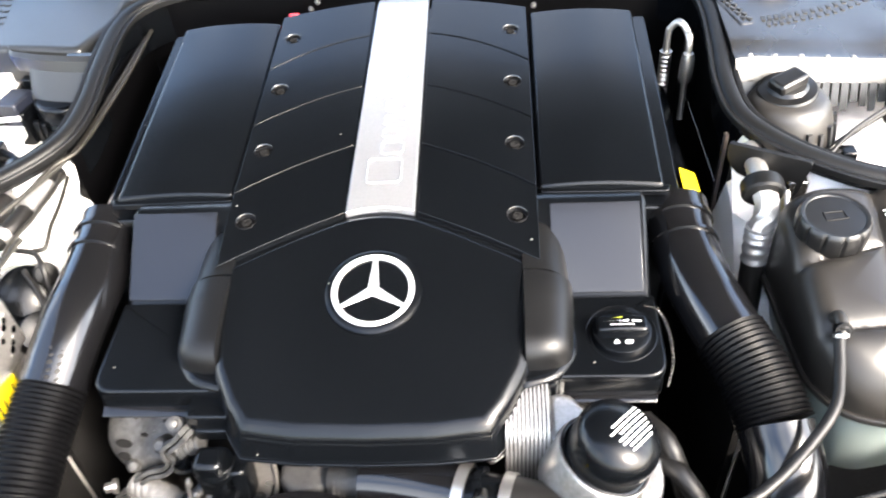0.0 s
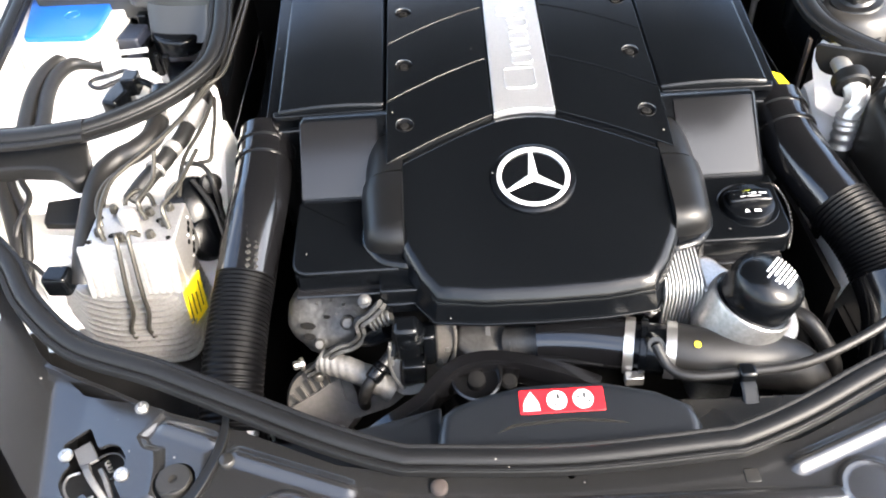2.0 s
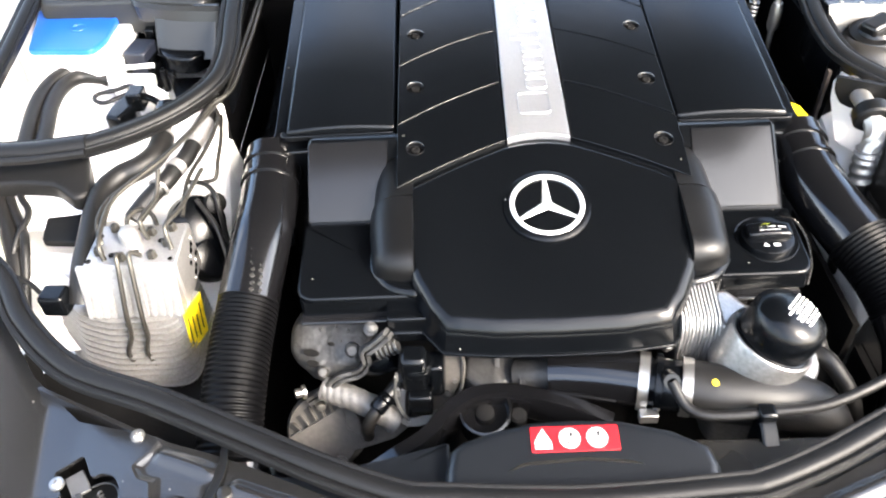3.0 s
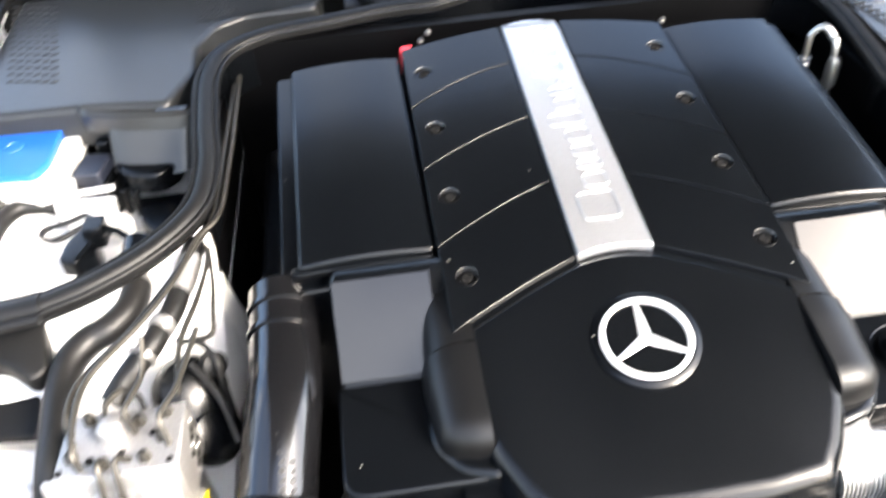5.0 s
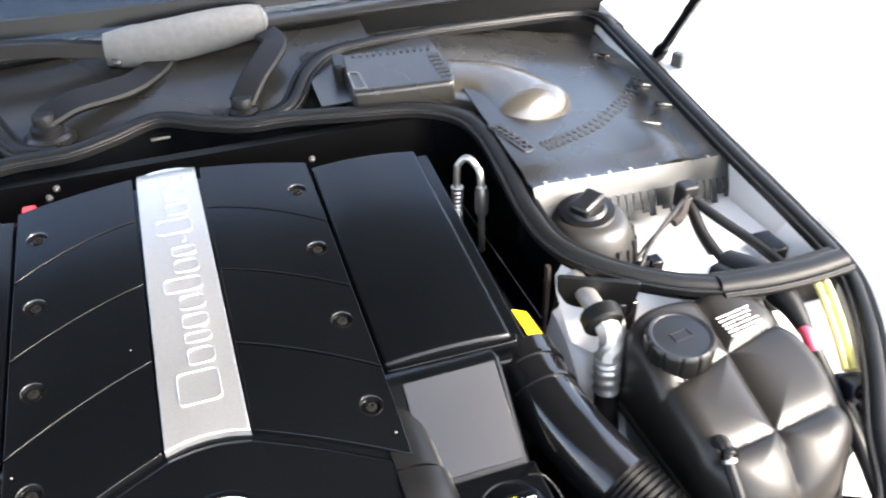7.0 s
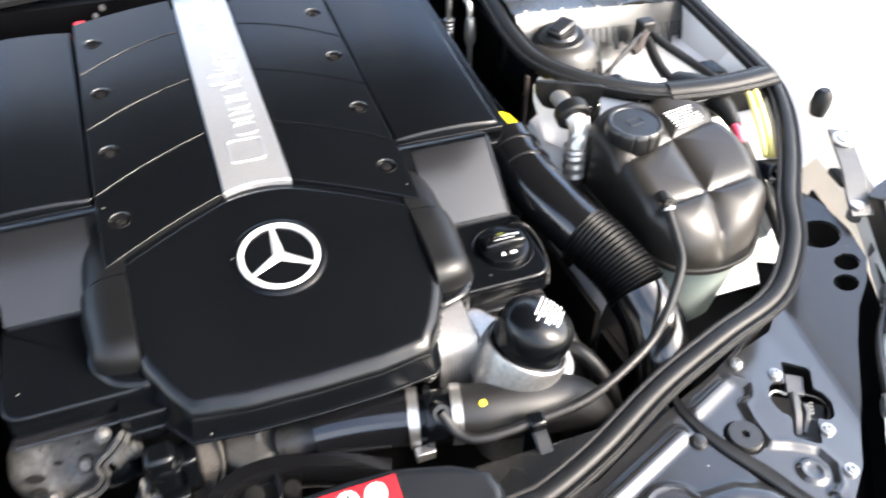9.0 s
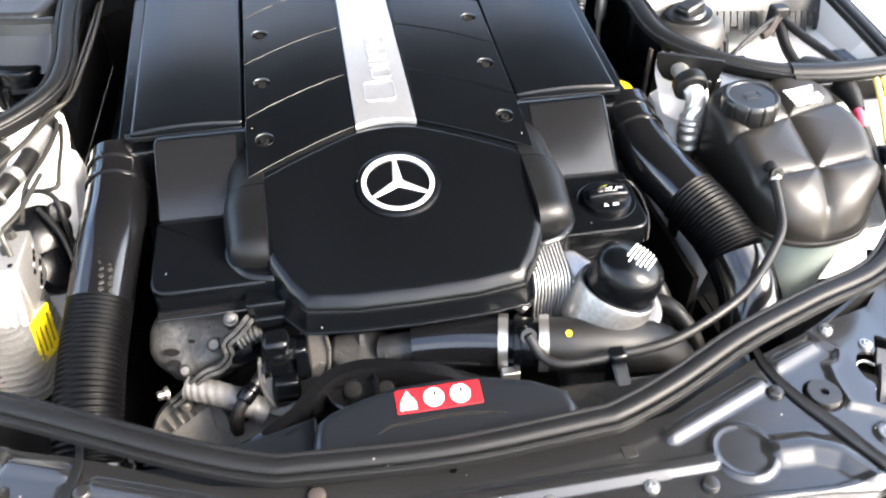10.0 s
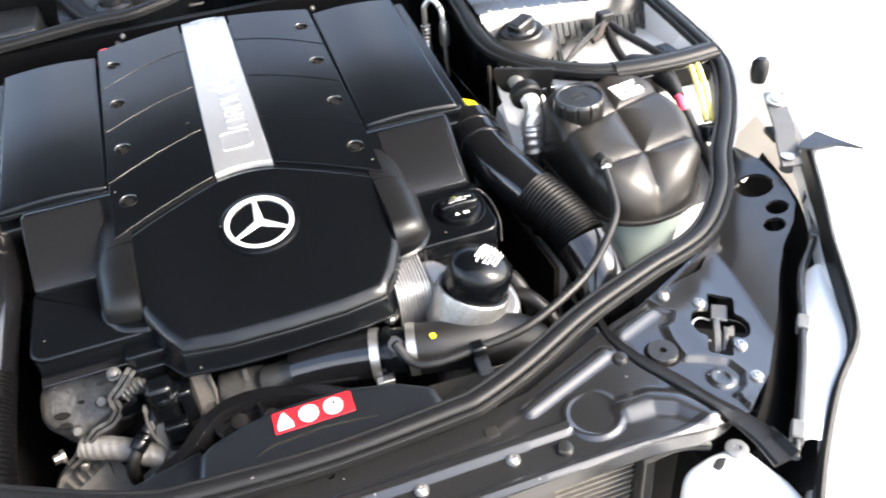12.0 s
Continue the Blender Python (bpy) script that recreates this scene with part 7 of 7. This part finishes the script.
for x in (0.402, 0.431, 0.4635, 0.495, 0.528, 0.570, 0.6185, 0.6575, 0.688):
    y = crease(x) + 0.003
    part("rivet", lathe([(0.0028, -0.001), (0.0028, 0.0008), (0.0017, 0.0020)], Matrix.Translation((x, y, cover_z(x, y) - 0.0008)), 12), GREYPAINT, rc, "dull metal rivet")
curve = spline([(0.428, 0.381, 0), (0.473, 0.402, 0), (0.529, 0.433, 0), (0.589, 0.479, 0), (0.639, 0.527, 0), (0.678, 0.570, 0)], 5)
for d in (-0.0052, 0.0052):
    pts = []
    for k, p in enumerate(curve[1:-1]):
        q = (curve[k + 2] - curve[k]).normalized()
        pts.append((p.x - q.y * d, p.y + q.x * d, math.degrees(math.atan2(q.y, q.x)) + 62))
    slots(rc, pts, 0.0046, 0.0088, cover_z)
slots(rc, [(0.388 + 0.0075 * i + 0.0042 * j, 0.428 - 0.0088 * j, -50) for j in range(6) for i in range(2)], 0.0036, 0.0062, lambda x, y: cover_z(x, y) + 0.0014)
part("clip_pad", pad(rounded([(0.380, 0.436), (0.398, 0.442), (0.424, 0.378), (0.404, 0.370)], 0.005), lambda x, y: cover_z(x, y) + 0.001, lambda x, y: cover_z(x, y) - 0.004, 0.001, 3), COWL, rc)
for x, y in ((0.650, 0.642), (0.667, 0.545), (0.672, 0.489), (0.617, 0.440)):
    part("raised_rib", pad(rounded([(x - 0.014, y - 0.004), (x + 0.016, y - 0.009), (x + 0.016, y - 0.002), (x - 0.012, y + 0.005)], 0.003), lambda a, b: cover_z(a, b) + 0.004, lambda a, b: cover_z(a, b) - 0.002, 0.003, 2), COWL, rc)
# blower duct: a hump with a vented box and a rounded tan end
hump = thing("blower_duct", "glossy grey-brown blower duct with vents and rounded end", "air duct", at=(0.38, 0.5, 0.97))
DUCTPATH = [(0.345, 0.578, 0.944), (0.378, 0.576, 0.943), (0.412, 0.564, 0.940), (0.438, 0.542, 0.936), (0.454, 0.512, 0.932), (0.461, 0.484, 0.928)]
hb = bmesh.new()
sweep(hb, spline(DUCTPATH, 8), [(0.064 * math.cos(a * math.pi / 16), 0.044 * math.sin(a * math.pi / 16)) for a in range(32)], scale=lambda f: 0.72 + 0.28 * f)
part("duct", hb, TAN, hump)
nb = bmesh.new()
bmesh.ops.create_icosphere(nb, subdivisions=5, radius=1.0)
bmesh.ops.transform(nb, matrix=Matrix.Translation((0.4612, 0.484, 0.928)) @ pose(0, 0, 0, 0, 0, 14) @ Matrix.Diagonal((0.0640, 0.040, 0.0440, 1)), verts=nb.verts)
part("rounded_end", nb, TAN, hump)
part("seam", tube([(p.x + 0.010, p.y + 0.036, p.z + 0.026) for p in spline(DUCTPATH, 4)[2:16]], 0.0016, 6, 2), TAN, hump)
vz = lambda x, y: 0.9775 + 0.13 * (y - 0.53)
part("vent_box", pad(rounded([(0.238, 0.532), (0.300, 0.526), (0.372, 0.522), (0.382, 0.560), (0.378, 0.622), (0.245, 0.632)], 0.008), vz, 0.925, 0.006, 8, 5), COWL, hump)
slots(hump, [(0.262 + 0.0093 * k, 0.6215 - 0.0007 * k, 80) for k in range(12)], 0.0038, 0.010, vz, "vent_slot")
slots(hump, [(0.361 + 0.0085 * (k % 2), 0.540 + 0.0105 * (k // 2), -8) for k in range(12)], 0.0062, 0.0066, vz, "vent_slot")
part("side_clip", pad(rounded([(0.230, 0.598), (0.244, 0.596), (0.250, 0.628), (0.234, 0.632)], 0.003), lambda x, y: vz(x, y) + 0.002, 0.93, 0.002, 2), COVER, hump)
part("clip_frame", plate(rounded([(0.241, 0.538), (0.259, 0.536), (0.258, 0.578), (0.243, 0.582)], 0.003), [rounded([(0.2435, 0.5405), (0.2565, 0.5385), (0.2555, 0.5755), (0.2455, 0.5790)], 0.002)], lambda x, y: vz(x, y) + 0.0012, 0.002), TAN, hump)

# strut tower dome
dome = thing("strut_tower_cap", "grey plastic strut tower dome with black cap and slots", "strut cap", "strut caps", at=(0.440, 0.268, 0.88))
dm = Matrix.Translation((0.440, 0.268, 0.820))
part("dome", lathe([(0.060, 0.0), (0.0565, 0.030), (0.0510, 0.060), (0.0450, 0.078), (0.040, 0.086), (0.033, 0.089), (0.015, 0.091)], dm, 44), DOMEGREY, dome)
bm_ = dm @ Matrix.Translation((-0.003, 0.004, 0.089)) @ pose(0, 0, 0, 6, -7, 0)
part("cap", lathe([(0.0315, 0.0), (0.0320, 0.0035), (0.0305, 0.0060), (0.022, 0.0075), (0.019, 0.0110), (0.006, 0.0115)], bm_, 40), CAPBLACK, dome, "black round cap with a flat brim")
kb = box(-0.012, 0.012, -0.019, 0.019, 0.008, 0.022, m=bm_ @ pose(0, 0, 0, 0, 0, -62))
part("cap_grip", kb, CAPBLACK, dome, bevel=0.004)
for k in range(12):
    a = radians(-128 + 17 * k)
    m = dm @ pose(0, 0, 0, 0, 0, math.degrees(a)) @ Matrix.Translation((0.0525, 0, 0.052)) @ pose(0, 0, 0, 0, -10, 0)
    # black bar set in the dome wall as the slot's shade
    part("slot", box(-0.003, 0.003, -0.0026, 0.0026, -0.022, 0.012 + 0.004 * (k % 2), m=m), INKSHADE, dome, smooth=False)
for lb, r, mat, pts in (("black cable across the white shelf", 0.0062, HOSE, [(0.590, 0.285, 0.885), (0.600, 0.255, 0.878), (0.618, 0.215, 0.868), (0.628, 0.165, 0.862), (0.622, 0.12, 0.858)]),
                        ("black taped cable across the white shelf", 0.0075, HOSE, [(0.585, 0.285, 0.880), (0.580, 0.245, 0.862), (0.582, 0.20, 0.850), (0.590, 0.16, 0.846), (0.580, 0.12, 0.852)]),
                        ("thin dark cable to the strut sensor", 0.0030, HOSE, [(0.585, 0.285, 0.888), (0.550, 0.268, 0.882), (0.510, 0.245, 0.872), (0.480, 0.228, 0.862), (0.468, 0.215, 0.853)]),
                        ("thin dark cable to the strut sensor", 0.0026, HOSE, [(0.582, 0.287, 0.892), (0.545, 0.262, 0.890), (0.500, 0.232, 0.880), (0.470, 0.205, 0.868)])):
    solo("cable", tube(pts, r, 10, 6), mat, lb, "cable", "shelf cables")
sc = thing("sensor_plug", "black plug connector beside the strut dome", "connector", at=(0.50, 0.2, 0.85))
part("plug", box(0.486, 0.502, 0.205, 0.222, 0.845, 0.872), COVER, sc, bevel=0.002)
part("cable_end", tube([(0.468, 0.224, 0.864), (0.480, 0.214, 0.868), (0.492, 0.212, 0.868)], 0.0032, 8, 4), HOSE, sc)
part("bracket", box(0.498, 0.530, 0.178, 0.205, 0.838, 0.850), COWL, sc, bevel=0.002)
part("grommet", lathe([(0.009, 0), (0.009, 0.008), (0.005, 0.010)], aim((0.462, 0.212, 0.850), (0, -0.5, 1)), 14), TANK, sc)
lp = thing("loom_plug", "dark red-black loom plug on the apron", "connector", at=(0.585, 0.295, 0.89))
part("plug", pad(rounded([(0.574, 0.286), (0.598, 0.286), (0.598, 0.308), (0.574, 0.308)], 0.006), 0.902, 0.872, 0.004, 3), HOSE, lp)
part("wires", tube([(0.574, 0.280, 0.890), (0.560, 0.266, 0.880), (0.548, 0.262, 0.876)], 0.006, 8, 4), RUST, lp)
solo("grey_block", pad(rounded([(0.632, 0.185), (0.655, 0.185), (0.655, 0.225), (0.628, 0.225)], 0.005), 0.866, 0.83, 0.004, 3), COWL, "grey plastic block on the white shelf", "block")

# left compartment
lc = thing("cabin_filter_cover", "grey plastic cabin filter cover with vent slots", "cover", "cowl covers", at=(-0.53, 0.52, 0.92))
zl = lambda x, y: 0.930 + 0.06 * (y - 0.42) - 0.02 * max(0.0, abs(x) - 0.5)
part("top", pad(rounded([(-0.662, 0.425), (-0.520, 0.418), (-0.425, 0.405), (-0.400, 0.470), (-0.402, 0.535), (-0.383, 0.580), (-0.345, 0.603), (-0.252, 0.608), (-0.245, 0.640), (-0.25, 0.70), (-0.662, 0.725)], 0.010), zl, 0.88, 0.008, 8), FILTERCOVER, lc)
front = [[(-0.545, 0.470, 0.9295), (-0.526, 0.418, 0.9295), (-0.500, 0.405, 0.9295), (-0.471, 0.396, 0.9295), (-0.426, 0.389, 0.9295), (-0.389, 0.392, 0.9295), (-0.384, 0.440, 0.9295)],
         [(-0.544, 0.465, 0.925), (-0.524, 0.411, 0.925), (-0.499, 0.398, 0.925), (-0.470, 0.389, 0.925), (-0.426, 0.382, 0.925), (-0.390, 0.386, 0.925), (-0.384, 0.440, 0.925)],
         [(-0.540, 0.465, 0.905), (-0.520, 0.409, 0.905), (-0.497, 0.397, 0.905), (-0.469, 0.385, 0.905), (-0.427, 0.376, 0.905), (-0.394, 0.382, 0.905), (-0.386, 0.440, 0.905)]]
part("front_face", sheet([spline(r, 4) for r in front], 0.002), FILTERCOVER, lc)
lower = [[(-0.496, 0.440, 0.912), (-0.4945, 0.400, 0.912), (-0.490, 0.3935, 0.912), (-0.470, 0.3855, 0.912), (-0.427, 0.3780, 0.912), (-0.396, 0.382, 0.912), (-0.388, 0.440, 0.912)],
         [(-0.496, 0.440, 0.895), (-0.4945, 0.390, 0.895), (-0.490, 0.3830, 0.895), (-0.470, 0.3755, 0.895), (-0.427, 0.3690, 0.895), (-0.399, 0.375, 0.895), (-0.390, 0.440, 0.895)],
         [(-0.496, 0.440, 0.870), (-0.4945, 0.376, 0.870), (-0.489, 0.3660, 0.870), (-0.469, 0.3570, 0.870), (-0.428, 0.3520, 0.870), (-0.404, 0.364, 0.870), (-0.394, 0.440, 0.870)]]
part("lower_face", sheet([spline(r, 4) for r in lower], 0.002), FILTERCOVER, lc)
part("lower_duct", pad(rounded([(-0.476, 0.350), (-0.398, 0.350), (-0.394, 0.272), (-0.436, 0.266), (-0.462, 0.300)], 0.008), 0.846, 0.80, 0.004, 4), COVER, lc)
part("fan_drum", pad(rounded([(-0.498, 0.420), (-0.496, 0.378), (-0.484, 0.353), (-0.464, 0.341), (-0.438, 0.339), (-0.422, 0.358), (-0.418, 0.420)], 0.010), 0.880, 0.856, 0.006, 5), COVER, lc, "matt black drum under the cover")
for x, y in ((-0.488, 0.352), (-0.474, 0.345)):
    part("post", box(x - 0.004, x + 0.004, y - 0.004, y + 0.006, 0.800, 0.858), COVER, lc, bevel=0.0015)
part("ledge", box(-0.662, -0.530, 0.457, 0.480, 0.87, 0.912), COVER, lc, bevel=0.003)
slots(lc, [(-0.666 + 0.011 * i + 0.0037 * j, 0.705 - 0.0170 * j - 0.003 * i, 8) for j in range(13) for i in range(6)], 0.0045, 0.0085, zl)
for x0, x1, y in ((-0.417, -0.385, 0.713), (-0.414, -0.372, 0.676), (-0.413, -0.368, 0.664), (-0.410, -0.362, 0.650), (-0.408, -0.357, 0.632), (-0.406, -0.360, 0.622), (-0.405, -0.380, 0.611), (-0.404, -0.388, 0.601)):
    slots(lc, [(x0 + 0.0058 * k, y - 0.0015 * k, 78) for k in range(int((x1 - x0) / 0.0058) + 1)], 0.0034, 0.0070, zl)
part("tab", box(-0.440, -0.402, 0.388, 0.404, 0.905, 0.926), COVER, lc, bevel=0.002)
bc = thing("fluid_box", "bright blue lid on a white fluid box", "reservoir", at=(-0.61, 0.39, 0.87))
bo = [(-0.654, 0.341), (-0.566, 0.333), (-0.556, 0.360), (-0.555, 0.437), (-0.600, 0.447), (-0.677, 0.454)]
part("lid", pad(rounded(bo, 0.008), lambda x, y: 0.902 + 0.03 * (y - 0.39), 0.892, 0.0025, 4), BLUE, bc, "bright blue lid")
part("body", pad(rounded([(-0.668, 0.336), (-0.562, 0.324), (-0.540, 0.345), (-0.537, 0.436), (-0.600, 0.450), (-0.680, 0.458)], 0.008), 0.893, 0.82, 0.003, 3), WHITE, bc)
part("lid_mark", tube([(-0.602 + 0.010 * math.cos(a), 0.395 + 0.010 * math.sin(a), 0.9024) for a in [k * math.pi / 5 for k in range(10)]], 0.0009, 6, 2, closed=True), BLUE, bc)
rb = thing("relay_plug", "blue-grey relay in a black socket", "relay", at=(-0.525, 0.36, 0.87))
part("socket", pad(rounded([(-0.556, 0.362), (-0.540, 0.350), (-0.498, 0.345), (-0.496, 0.425), (-0.548, 0.440)], 0.006), 0.872, 0.82, 0.003, 4), COVER, rb)
part("clip", box(-0.516, -0.502, 0.398, 0.412, 0.865, 0.893), COVER, rb, bevel=0.002)
part("relay", box(-0.0155, 0.0155, -0.021, 0.021, -0.040, 0.0, m=pose(-0.516, 0.368, 0.886, 0, 0, -9)), BLUEGREY, rb, "blue-grey relay case", bevel=0.003)
wbk = thing("white_bracket", "white painted bracket with pale cable tie", "bracket", at=(-0.53, 0.31, 0.86))
part("plate", plate(rounded([(-0.655, 0.342), (-0.575, 0.335), (-0.526, 0.323), (-0.537, 0.358), (-0.562, 0.386), (-0.580, 0.372), (-0.655, 0.372)], 0.005), [circle(-0.574, 0.347, 0.0035, 10)], 0.876, 0.012), WHITE, wbk, bevel=0.001)
part("lower_plate", plate(rounded([(-0.556, 0.332), (-0.488, 0.326), (-0.485, 0.300), (-0.459, 0.274), (-0.463, 0.264), (-0.512, 0.286), (-0.531, 0.289), (-0.548, 0.310)], 0.005), [circle(-0.522, 0.302, 0.0045, 10)], 0.8665, 0.012), WHITE, wbk, bevel=0.001)
part("tie", tube([(-0.545, 0.326, 0.878), (-0.520, 0.312, 0.885), (-0.482, 0.315, 0.885)], 0.0034, 8, 4), PRINT, wbk)
for pts in ([(-0.560, 0.340, 0.860), (-0.574, 0.343, 0.868), (-0.604, 0.337, 0.870), (-0.622, 0.308, 0.869), (-0.625, 0.259, 0.867), (-0.616, 0.202, 0.864), (-0.604, 0.130, 0.857)],
            [(-0.556, 0.332, 0.856), (-0.572, 0.331, 0.862), (-0.594, 0.324, 0.866), (-0.606, 0.298, 0.866), (-0.606, 0.256, 0.864), (-0.596, 0.205, 0.861), (-0.582, 0.130, 0.856)]):
    solo("conduit", tube(pts, 0.0095, 14, 7), HOSE, "fat dark conduit curving over the white shelf", "conduit", "left conduits")
sn = thing("angle_sensor", "black sensor with looped cable on the shelf", "sensor", at=(-0.49, 0.22, 0.86))
part("body", pad(rounded([(-0.524, 0.216), (-0.504, 0.210), (-0.494, 0.240), (-0.500, 0.270), (-0.513, 0.268), (-0.522, 0.243)], 0.005), lambda x, y: 0.872, 0.83, 0.004, 4), COVER, sn)
part("plug", box(-0.506, -0.486, 0.250, 0.276, 0.855, 0.880), COVER, sn, bevel=0.002)
part("lead", tube([(-0.488, 0.262, 0.872), (-0.474, 0.258, 0.868), (-0.458, 0.246, 0.862)], 0.0045, 8, 4), COVER, sn)
part("looped_cable", tube([(-0.498, 0.278, 0.874), (-0.512, 0.288, 0.872), (-0.530, 0.283, 0.869), (-0.551, 0.278, 0.867), (-0.553, 0.267, 0.866), (-0.538, 0.258, 0.866), (-0.520, 0.266, 0.868), (-0.500, 0.274, 0.873)], 0.0030, 8, 6), HOSE, sn)
